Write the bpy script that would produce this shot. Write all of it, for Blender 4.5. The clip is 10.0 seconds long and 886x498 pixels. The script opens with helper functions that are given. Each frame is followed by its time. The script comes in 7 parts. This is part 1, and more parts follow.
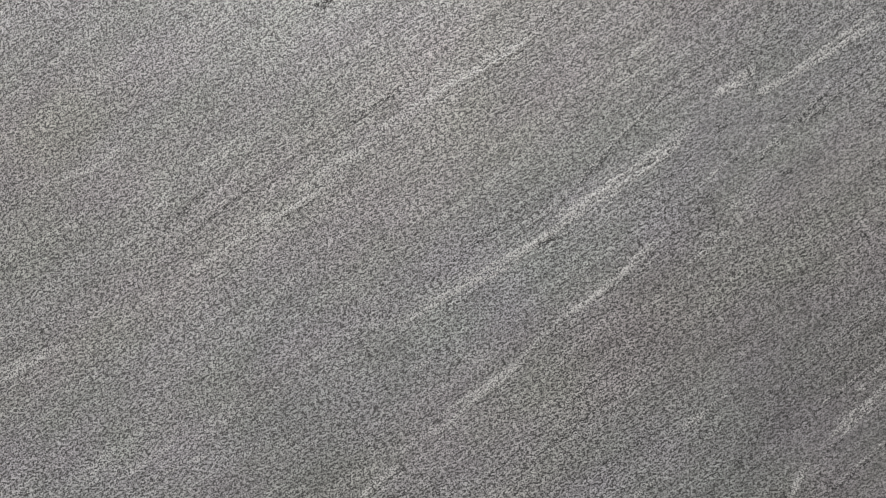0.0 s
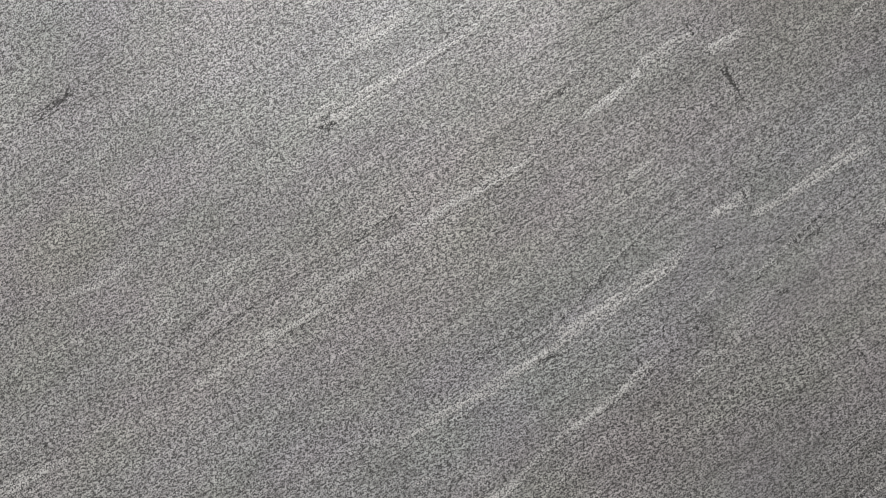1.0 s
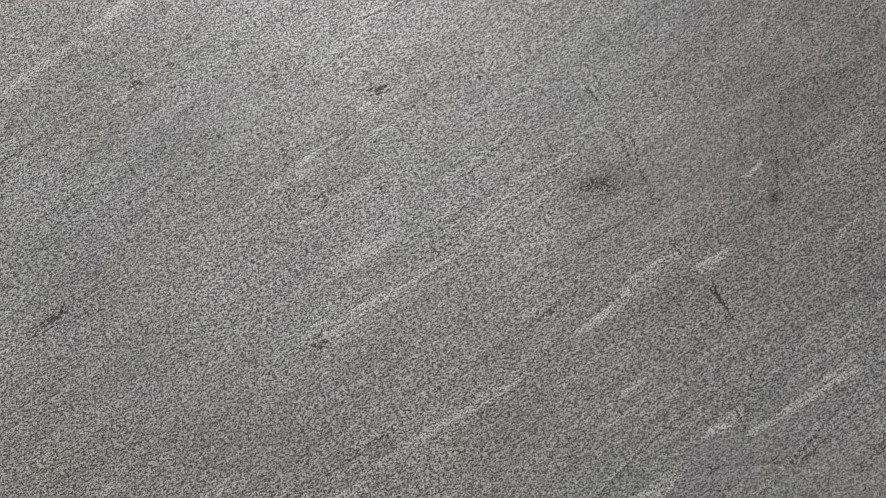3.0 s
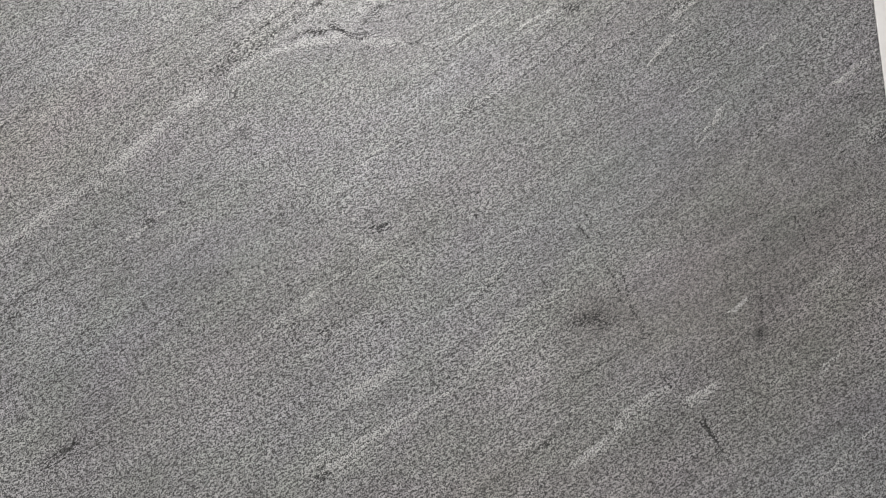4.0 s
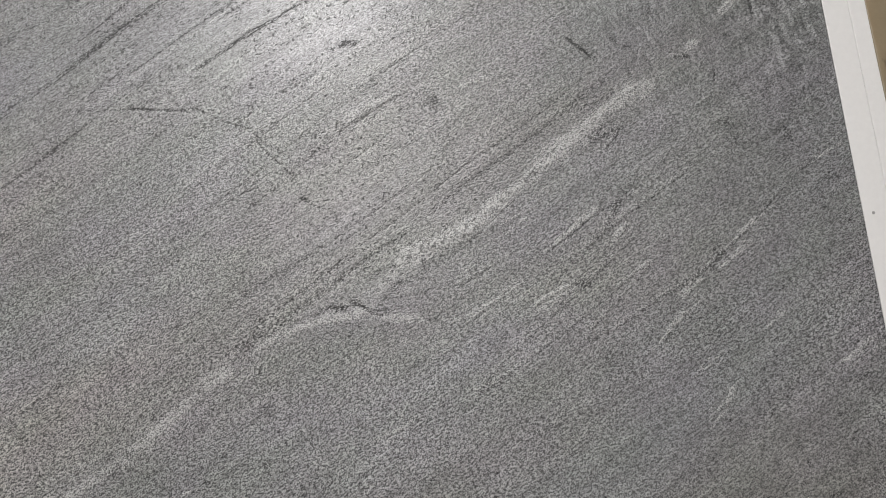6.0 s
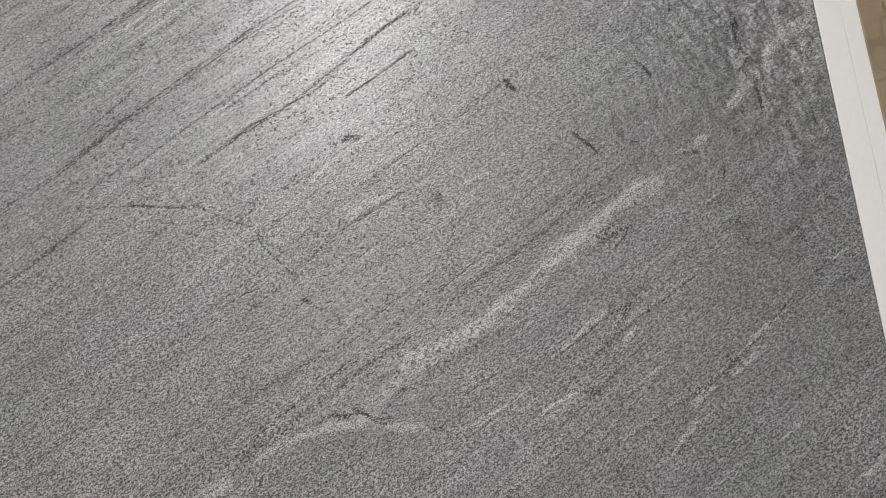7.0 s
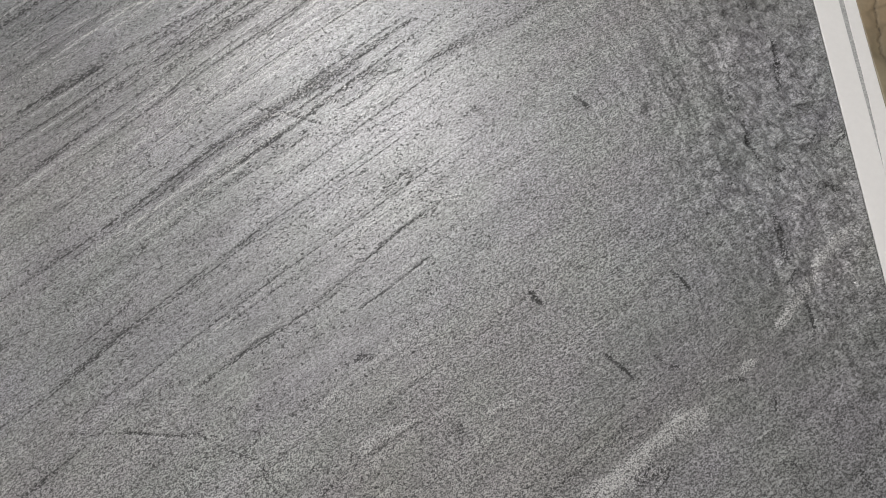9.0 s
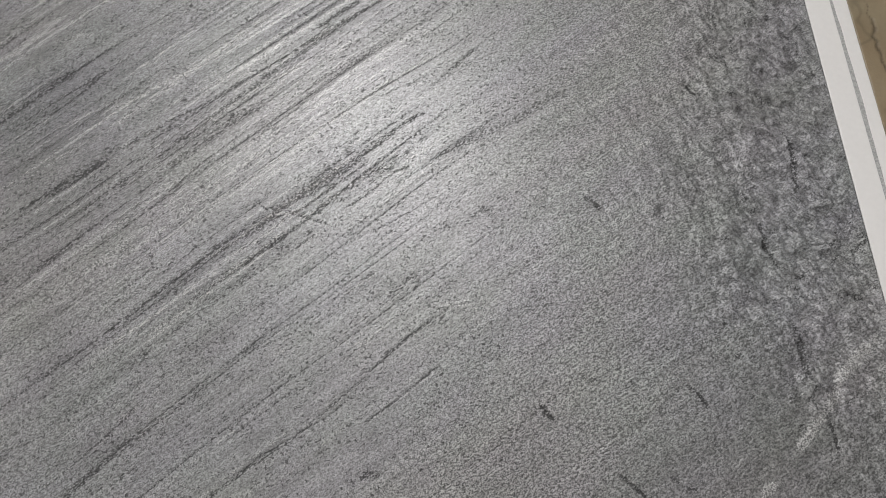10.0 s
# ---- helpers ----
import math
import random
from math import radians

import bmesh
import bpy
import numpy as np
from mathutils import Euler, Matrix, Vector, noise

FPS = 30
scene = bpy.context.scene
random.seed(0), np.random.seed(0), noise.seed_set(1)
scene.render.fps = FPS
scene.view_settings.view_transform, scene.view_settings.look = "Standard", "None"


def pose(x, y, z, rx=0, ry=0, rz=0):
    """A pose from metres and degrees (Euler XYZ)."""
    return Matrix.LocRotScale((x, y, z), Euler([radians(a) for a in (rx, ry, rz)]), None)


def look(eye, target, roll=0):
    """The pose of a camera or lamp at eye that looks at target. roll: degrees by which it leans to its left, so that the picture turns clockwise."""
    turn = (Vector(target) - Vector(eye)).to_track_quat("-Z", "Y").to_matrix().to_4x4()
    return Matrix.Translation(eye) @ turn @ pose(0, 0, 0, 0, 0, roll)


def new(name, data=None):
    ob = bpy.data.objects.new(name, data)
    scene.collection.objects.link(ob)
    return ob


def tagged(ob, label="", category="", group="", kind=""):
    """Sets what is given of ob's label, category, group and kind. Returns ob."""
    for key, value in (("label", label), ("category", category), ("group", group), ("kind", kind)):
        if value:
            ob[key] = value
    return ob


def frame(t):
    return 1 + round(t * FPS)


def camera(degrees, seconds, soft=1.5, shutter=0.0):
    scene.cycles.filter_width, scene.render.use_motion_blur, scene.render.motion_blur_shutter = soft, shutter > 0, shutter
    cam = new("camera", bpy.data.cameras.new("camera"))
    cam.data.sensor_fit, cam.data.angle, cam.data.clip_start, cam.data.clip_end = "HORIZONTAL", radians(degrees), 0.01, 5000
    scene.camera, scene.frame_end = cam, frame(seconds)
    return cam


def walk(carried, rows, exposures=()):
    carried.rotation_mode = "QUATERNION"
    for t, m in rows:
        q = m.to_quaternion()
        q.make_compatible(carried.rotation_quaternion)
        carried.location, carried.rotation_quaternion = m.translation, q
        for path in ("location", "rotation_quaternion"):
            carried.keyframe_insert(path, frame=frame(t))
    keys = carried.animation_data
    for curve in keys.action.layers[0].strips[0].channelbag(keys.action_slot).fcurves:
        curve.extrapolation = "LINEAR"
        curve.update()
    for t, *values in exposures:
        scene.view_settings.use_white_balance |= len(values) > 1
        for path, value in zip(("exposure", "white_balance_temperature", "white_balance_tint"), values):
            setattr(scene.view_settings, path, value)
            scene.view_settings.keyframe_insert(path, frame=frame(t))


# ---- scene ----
cam = camera(65.5, 10.0, 0.6)
PATH = [
    (0, (0.005, -0.417, 0.88), (-0.072, 1.579, 0.77), -1.9),
    (0.5, (0.005, -0.42, 0.907), (-0.073, 1.577, 0.842), -1.8),
    (1, (0.007, -0.421, 0.934), (-0.071, 1.577, 0.908), -1.9),
    (1.5, (0.008, -0.419, 0.956), (-0.069, 1.58, 0.98), -2.0),
    (2, (0.011, -0.416, 0.978), (-0.068, 1.582, 1.042), -2.1),
    (2.5, (0.013, -0.417, 1.002), (-0.063, 1.578, 1.107), -2.2),
    (4, (0.022, -0.449, 1.091), (-0.054, 1.534, 1.342), -2.5),
    (4.5, (0.023, -0.458, 1.122), (-0.058, 1.516, 1.43), -2.7),
    (5, (0.022, -0.469, 1.159), (-0.055, 1.497, 1.52), -2.8),
    (5.5, (0.022, -0.48, 1.196), (-0.059, 1.476, 1.605), -3.0),
    (7, (0.028, -0.49, 1.294), (-0.075, 1.446, 1.784), -3.3),
    (7.5, (0.027, -0.487, 1.327), (-0.079, 1.444, 1.837), -3.4),
    (8, (0.027, -0.485, 1.363), (-0.087, 1.439, 1.895), -3.5),
    (8.5, (0.031, -0.485, 1.4), (-0.1, 1.431, 1.957), -3.4),
    (9, (0.033, -0.486, 1.436), (-0.109, 1.418, 2.03), -3.4),
    (9.5, (0.036, -0.49, 1.47), (-0.12, 1.404, 2.094), -3.4),
    (10, (0.039, -0.494, 1.505), (-0.127, 1.394, 2.141), -3.4),
]
EXPOSURE = [(0, 0.22), (1, 0.24), (2, 0.12), (2.5, 0.04), (4, 0.00), (5, -0.08), (5.5, -0.14), (7, -0.16), (8.5, -0.15), (9.5, -0.21), (10, -0.22)]
walk(cam, [(t, look(eye, target, roll)) for t, eye, target, roll in PATH], EXPOSURE)

# ---- light ----

world = bpy.data.worlds.new("world")
scene.world = world
world.use_nodes = True
world.node_tree.nodes["Background"].inputs[0].default_value = (0.8, 0.85, 0.9, 1)
world.node_tree.nodes["Background"].inputs[1].default_value = 0.05

CEILING = 2.9
LAMP = (-0.40, -1.97)


def ceiling_light(x, y, sx, sy, watts, colour=(1.0, 0.985, 0.975)):
    """A flat panel light: frame, glowing diffuser, and the lamp that it stands for."""
    thing = tagged(new("ceiling_light"), "unseen flat square white ceiling light panel, switched on", "ceiling light", "ceiling lights")
    thing.location = (x, y, CEILING)
    bm = bmesh.new()
    for a, b, w, d in ((0, sy / 2, sx + 0.04, 0.02), (0, -sy / 2, sx + 0.04, 0.02), (sx / 2, 0, 0.02, sy), (-sx / 2, 0, 0.02, sy)):
        box(bm, a, b, -0.012, w, d, 0.024)
    part("frame", bm, M["white_metal"], thing)
    bm = bmesh.new()
    box(bm, 0, 0, -0.006, sx - 0.02, sy - 0.02, 0.008)
    part("diffuser", bm, M["diffuser"], thing)
    data = bpy.data.lights.new("ceiling_lamp", "AREA")
    data.shape, data.size, data.size_y, data.energy, data.color = "RECTANGLE", sx, sy, watts, colour
    lamp = new("ceiling_lamp", data)
    lamp.location = (0, 0, -0.02)
    lamp.parent = thing
    return thing


# ---- helpers of this scene ----
def box(bm, x, y, z, sx, sy, sz, bevel=0.0):
    made = bmesh.ops.create_cube(bm, size=1, matrix=Matrix.LocRotScale((x, y, z), None, (sx, sy, sz)))
    if bevel:
        edges = list({e for v in made["verts"] for e in v.link_edges})
        bmesh.ops.bevel(bm, geom=edges, offset=bevel, segments=2, affect="EDGES", profile=0.5)


def part(name, bm, material, parent=None, label=""):
    mesh = bpy.data.meshes.new(name)
    bm.to_mesh(mesh)
    bm.free()
    mesh.materials.append(material)
    ob = new(name, mesh)
    ob.parent = parent
    return tagged(ob, label)


# ---- materials ----
GLOSS, BUMP = 0.47, 0.00015


class Nodes:
    """A short way to write a node material."""

    def __init__(self, name):
        self.material = bpy.data.materials.new(name)
        self.material.use_nodes = True
        self.tree = self.material.node_tree
        self.shader = self.tree.nodes["Principled BSDF"]

    def put(self, socket, value):
        if isinstance(value, bpy.types.NodeSocket):
            self.tree.links.new(value, socket)
        else:
            socket.default_value = value

    def node(self, kind, out=0, **inputs):
        n = self.tree.nodes.new(kind)
        for key, value in inputs.items():
            self.put(n.inputs[int(key[1:])] if key[1:].isdigit() else n.inputs[key.replace("_", " ").title()], value)
        return n.outputs[out]

    def math(self, op, a, b=0.0, c=0.0, clamp=False):
        n = self.tree.nodes.new("ShaderNodeMath")
        n.operation, n.use_clamp = op, clamp
        for socket, value in zip(n.inputs, (a, b, c)):
            self.put(socket, value)
        return n.outputs[0]

    def mix(self, f, a, b, how="MIX"):
        n = self.tree.nodes.new("ShaderNodeMix")
        n.data_type, n.blend_type = "RGBA", how
        self.put(n.inputs[0], f), self.put(n.inputs[6], a), self.put(n.inputs[7], b)
        return n.outputs[2]

    def ramp(self, f, lo, hi, a=0.0, b=1.0):
        return self.node("ShaderNodeMapRange", i0=f, i1=lo, i2=hi, i3=a, i4=b)

    def noise(self, vector, scale, detail=2.0, rough=0.5, warp=0.0):
        return self.node("ShaderNodeTexNoise", vector=vector, scale=scale, detail=detail, roughness=rough, distortion=warp)

    def place(self, turn=0.0, stretch=(1, 1, 1)):
        co = self.node("ShaderNodeTexCoord", out=3)
        turned = self.node("ShaderNodeMapping", i0=co, i2=(0, radians(turn), 0))
        return self.node("ShaderNodeMapping", i0=turned, i3=stretch)

    def attribute(self, name):
        n = self.tree.nodes.new("ShaderNodeAttribute")
        n.attribute_name = name
        return n.outputs[2]

    def bump(self, height, distance, strength=1.0, normal=None):
        n = self.tree.nodes.new("ShaderNodeBump")
        self.put(n.inputs["Height"], height), self.put(n.inputs["Distance"], distance), self.put(n.inputs["Strength"], strength)
        if normal is not None:
            self.put(n.inputs["Normal"], normal)
        return n.outputs[0]

    def finish(self, colour, rough, normal=None, metallic=0.0, ior=1.5):
        self.put(self.shader.inputs["Base Color"], colour)
        self.put(self.shader.inputs["Roughness"], rough)
        if normal is not None:
            self.put(self.shader.inputs["Normal"], normal)
        self.put(self.shader.inputs["Metallic"], metallic)
        self.put(self.shader.inputs["IOR"], ior)
        return self.material


def slate_material():
    n = Nodes("slate_porcelain")
    flat = n.place(33.0, (0.6, 1, 1))
    even = n.place()
    pale, dark, warm, chunky, calm = (n.attribute(k) for k in ("pale", "dark", "warm", "chunky", "even"))
    tone = n.attribute("tone")
    # grain: short flecks along the bedding over a rounder sand-like grain
    fleck = n.noise(n.place(30.0, (0.5, 1, 1)), 800, 0.5, 0.5, 0.2)
    grain = n.noise(even, 960, 0.5, 0.5)
    mottle = n.noise(flat, 230, 2, 0.6)
    mixed = n.math("ADD", n.math("MULTIPLY", fleck, 0.5), n.math("MULTIPLY", grain, 0.5))
    spread = n.math("MULTIPLY", n.ramp(chunky, 0.05, 0.9, 1.0, 0.60), n.ramp(calm, 0.0, 1.0, 1.0, 0.52))
    speck = n.math("MULTIPLY", n.math("SUBTRACT", n.ramp(mixed, 0.395, 0.605), 0.5), spread)
    base = n.mix(n.math("ADD", speck, 0.5), (0.026, 0.0257, 0.0263, 1), (0.385, 0.379, 0.389, 1))
    tint = n.mix(n.ramp(warm, -1.0, 1.0), (0.965, 1.0, 1.028, 1), (1.04, 1.0, 0.95, 1))
    base = n.mix(1.0, base, tint, "MULTIPLY")
    hue = n.mix(n.ramp(n.noise(flat, 24, 3, 0.5), 0.36, 0.64), (0.975, 1.015, 0.955, 1), (1.012, 0.990, 1.020, 1))
    base = n.mix(1.0, base, hue, "MULTIPLY")
    base = n.mix(1.0, base, n.mix(n.ramp(mottle, 0.35, 0.65), (0.84, 0.84, 0.84, 1), (1.12, 1.12, 1.12, 1)), "MULTIPLY")
    flow = n.noise(n.place(33.0, (0.10, 1, 1)), 170, 3, 0.6, 0.3)
    base = n.mix(1.0, base, n.mix(n.ramp(flow, 0.36, 0.64), (0.83, 0.83, 0.83, 1), (1.15, 1.15, 1.15, 1)), "MULTIPLY")
    # tone scales the colour: stone variation plus painted light fall-off and sheen
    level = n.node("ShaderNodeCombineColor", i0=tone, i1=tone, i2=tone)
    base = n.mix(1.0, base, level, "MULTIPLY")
    # veins and cracks break up into grains and dashes at their edges
    strands = n.math("ADD", n.math("MULTIPLY", n.noise(n.place(33.0, (0.3, 1, 1)), 620, 1.5, 0.55), 0.55), n.math("MULTIPLY", grain, 0.45))
    ragged = n.math("MULTIPLY", n.math("SUBTRACT", strands, 0.5), 3.6)
    vein = n.math("MULTIPLY", n.ramp(n.math("ADD", n.math("MINIMUM", pale, 0.72), ragged), 0.20, 0.90, 0.0, 0.78), n.ramp(pale, 0.05, 0.36))
    base = n.mix(vein, base, n.mix(n.ramp(grain, 0.38, 0.6), (0.25, 0.247, 0.242, 1), (0.53, 0.525, 0.520, 1)))
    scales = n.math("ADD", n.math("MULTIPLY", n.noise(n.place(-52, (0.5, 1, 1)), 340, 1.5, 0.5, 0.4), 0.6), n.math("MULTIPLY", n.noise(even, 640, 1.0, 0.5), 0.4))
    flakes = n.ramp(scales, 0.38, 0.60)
    # relief shading put into the colour: low parts darkened, high parts paled
    crevice_shade = n.math("MULTIPLY", n.ramp(scales, 0.45, 0.39), n.ramp(chunky, 0.15, 0.9))
    ridge_light = n.math("MULTIPLY", n.ramp(scales, 0.53, 0.62), n.ramp(chunky, 0.1, 0.8, 0.0, 0.2))
    base = n.mix(ridge_light, base, (0.37, 0.368, 0.36, 1))
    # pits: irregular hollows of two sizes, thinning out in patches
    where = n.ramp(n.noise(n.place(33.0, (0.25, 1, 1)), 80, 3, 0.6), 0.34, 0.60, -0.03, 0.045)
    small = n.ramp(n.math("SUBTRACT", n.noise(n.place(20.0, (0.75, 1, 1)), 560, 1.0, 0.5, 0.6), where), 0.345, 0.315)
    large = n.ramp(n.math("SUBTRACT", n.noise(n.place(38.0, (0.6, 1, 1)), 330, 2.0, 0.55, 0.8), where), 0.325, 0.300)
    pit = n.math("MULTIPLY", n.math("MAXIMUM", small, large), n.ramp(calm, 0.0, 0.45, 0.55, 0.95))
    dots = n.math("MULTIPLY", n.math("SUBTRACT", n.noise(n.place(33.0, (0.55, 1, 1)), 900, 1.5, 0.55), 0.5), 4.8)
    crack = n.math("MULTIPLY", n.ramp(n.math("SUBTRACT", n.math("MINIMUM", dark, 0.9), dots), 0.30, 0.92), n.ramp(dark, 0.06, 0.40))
    # cracks are dark themselves; pits and crevices are darkened to paint their shade
    low = n.math("MAXIMUM", n.math("MULTIPLY", crack, 0.80), n.math("MAXIMUM", n.math("MULTIPLY", crevice_shade, 0.18), n.math("MULTIPLY", pit, n.ramp(chunky, 0.3, 1.0, 0.72, 0.4))))
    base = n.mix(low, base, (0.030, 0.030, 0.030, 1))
    height = n.math("MULTIPLY", n.ramp(mixed, 0.36, 0.60), n.ramp(calm, 0.0, 1.0, 1.0, 0.3))
    height = n.math("SUBTRACT", height, n.math("MULTIPLY", n.math("MAXIMUM", pit, crack), 0.7))
    height = n.math("ADD", height, n.math("MULTIPLY", flakes, n.math("MULTIPLY", chunky, 2.4)))
    normal = n.bump(height, BUMP, 1.0)
    # coat and specular dimmed in the hollows, in place of occlusion there
    n.put(n.shader.inputs["Coat Weight"], n.ramp(low, 0.0, 0.6, 0.35, 0.0))
    n.put(n.shader.inputs["Coat Roughness"], 0.36)
    n.put(n.shader.inputs["Coat Normal"], normal)
    n.put(n.shader.inputs["Specular IOR Level"], n.ramp(low, 0.0, 0.9, 0.5, 0.08))
    return n.finish(base, n.math("ADD", n.ramp(mixed, 0.4, 0.6, GLOSS + 0.08, GLOSS), n.ramp(calm, 0.0, 1.0, 0.05, -0.03)), normal, 0.0, 1.8)


def beige_material():
    n = Nodes("beige_stone")
    even = n.place()
    dark, warm = n.attribute("dark"), n.attribute("warm")
    big = n.noise(even, 18, 3, 0.55, 0.6)
    base = n.mix(n.ramp(big, 0.35, 0.65), (0.20, 0.165, 0.105, 1), (0.30, 0.26, 0.175, 1))
    base = n.mix(n.ramp(warm, 0.0, 1.0, 0.0, 0.35), base, (0.34, 0.22, 0.12, 1))
    base = n.mix(n.ramp(n.noise(even, 300, 3, 0.6), 0.35, 0.7, 0.0, 0.3), base, (0.22, 0.17, 0.11, 1))
    base = n.mix(n.math("MULTIPLY", dark, 0.85, clamp=True), base, (0.05, 0.035, 0.02, 1))
    return n.finish(base, 0.45, n.bump(n.noise(even, 260, 3, 0.6), 0.0004))


def plain_material(name, colour, rough, scale=60, amount=0.05, bump=0.0001, metal=0.0, glow=0.0):
    n = Nodes(name)
    even = n.place()
    f = n.noise(even, scale, 4, 0.6)
    dim = tuple(c * (1 - amount) for c in colour) + (1,)
    base = n.mix(n.ramp(f, 0.35, 0.65), dim, (*colour, 1))
    n.finish(base, n.ramp(n.noise(even, scale * 3, 2), 0.3, 0.7, rough * 0.9, min(1, rough * 1.1)), n.bump(f, bump), metallic=metal)
    if glow:
        n.put(n.shader.inputs["Emission Color"], (*colour, 1))
        n.put(n.shader.inputs["Emission Strength"], glow)
    return n.material


M = {
    "slate": slate_material(),
    "beige": beige_material(),
    "white_board": plain_material("white_laminate", (0.80, 0.785, 0.775), 0.45, 240, 0.03, 0.00003),
    "board_core": plain_material("chipboard", (0.42, 0.34, 0.25), 0.8, 400, 0.3, 0.0003),
    "grey_filler": plain_material("grey_filler", (0.50, 0.50, 0.495), 0.7, 700, 0.4, 0.0005),
    "white_metal": plain_material("white_metal", (0.8, 0.8, 0.8), 0.4),
    "diffuser": plain_material("diffuser", (1.0, 0.97, 0.93), 0.5, 10, 0.01, 0.0, 0.0, 3.0),
    "wall": plain_material("wall_paint", (0.50, 0.49, 0.475), 0.85, 30, 0.06, 0.0004),
    "ceiling": plain_material("ceiling_paint", (0.75, 0.75, 0.74), 0.9, 20, 0.04, 0.0004),
    "floor": plain_material("floor_tile", (0.26, 0.255, 0.245), 0.35, 8, 0.15, 0.0002),
    "screw": plain_material("screw_head", (0.45, 0.44, 0.43), 0.4, 300, 0.1, 0.0, 0.6),
}

# ---- the room ----
X0, X1, Y0, WALL = -2.6, 2.6, -4.6, 0.03


def slab(name, x0, x1, y0, y1, z0, z1, material, label, category):
    bm = bmesh.new()
    box(bm, (x0 + x1) / 2, (y0 + y1) / 2, (z0 + z1) / 2, x1 - x0, y1 - y0, z1 - z0)
    return tagged(part(name, bm, M[material], None, label), "", category, "", "structure")


slab("floor", X0, X1, Y0, WALL, -0.1, 0, "floor", "plain grey tiled showroom floor", "floor")
slab("ceiling", X0, X1, Y0, WALL, CEILING, CEILING + 0.1, "ceiling", "plain white painted ceiling", "ceiling")
slab("wall_north", X0 - 0.1, X1 + 0.1, WALL, WALL + 0.1, -0.1, CEILING + 0.1, "wall", "plain light wall behind the tile panels", "wall")
slab("wall_south", X0 - 0.1, X1 + 0.1, Y0 - 0.1, Y0, -0.1, CEILING + 0.1, "wall", "plain light painted wall", "wall")
slab("wall_west", X0 - 0.1, X0, Y0, WALL, -0.1, CEILING + 0.1, "wall", "plain light painted wall", "wall")
slab("wall_east", X1, X1 + 0.1, Y0, WALL, -0.1, CEILING + 0.1, "wall", "plain light painted wall", "wall")
ceiling_light(LAMP[0], LAMP[1], 0.42, 0.42, 92)
# two more unseen lamps, added to widen the sheen and fill the room
ceiling_light(LAMP[0] - 0.25, LAMP[1] - 1.7, 0.3, 0.3, 31)
ceiling_light(-1.9, -2.4, 0.3, 0.3, 12)

# ---- stone surfaces: a fine sheet whose relief and markings are worked out point by point ----
RNG = np.random.default_rng(7)
LATTICE = RNG.random((256, 256)).astype(np.float32)


def value_noise(u, v):
    iu, iv = np.floor(u).astype(np.int64), np.floor(v).astype(np.int64)
    fu, fv = (u - iu).astype(np.float32), (v - iv).astype(np.float32)
    fu, fv = fu * fu * (3 - 2 * fu), fv * fv * (3 - 2 * fv)
    a, b, c, d = iu & 255, (iu + 1) & 255, iv & 255, (iv + 1) & 255
    low = LATTICE[a, c] * (1 - fu) + LATTICE[b, c] * fu
    high = LATTICE[a, d] * (1 - fu) + LATTICE[b, d] * fu
    return low * (1 - fv) + high * fv


def fractal(u, v, octaves=4, gain=0.5, seed=0):
    """Noise of several sizes, from about -1 to 1."""
    total, size, norm = 0, 1.0, 0
    for k in range(octaves):
        total = total + size * (2 * value_noise(u * 2 ** k + 17.3 * (seed + k), v * 2 ** k + 41.9 * (seed + 2 * k)) - 1)
        norm += size
        size *= gain
    return total / norm * 1.6


def smooth(f, lo, hi):
    f = np.clip((f - lo) / (hi - lo), 0, 1)
    return f * f * (3 - 2 * f)


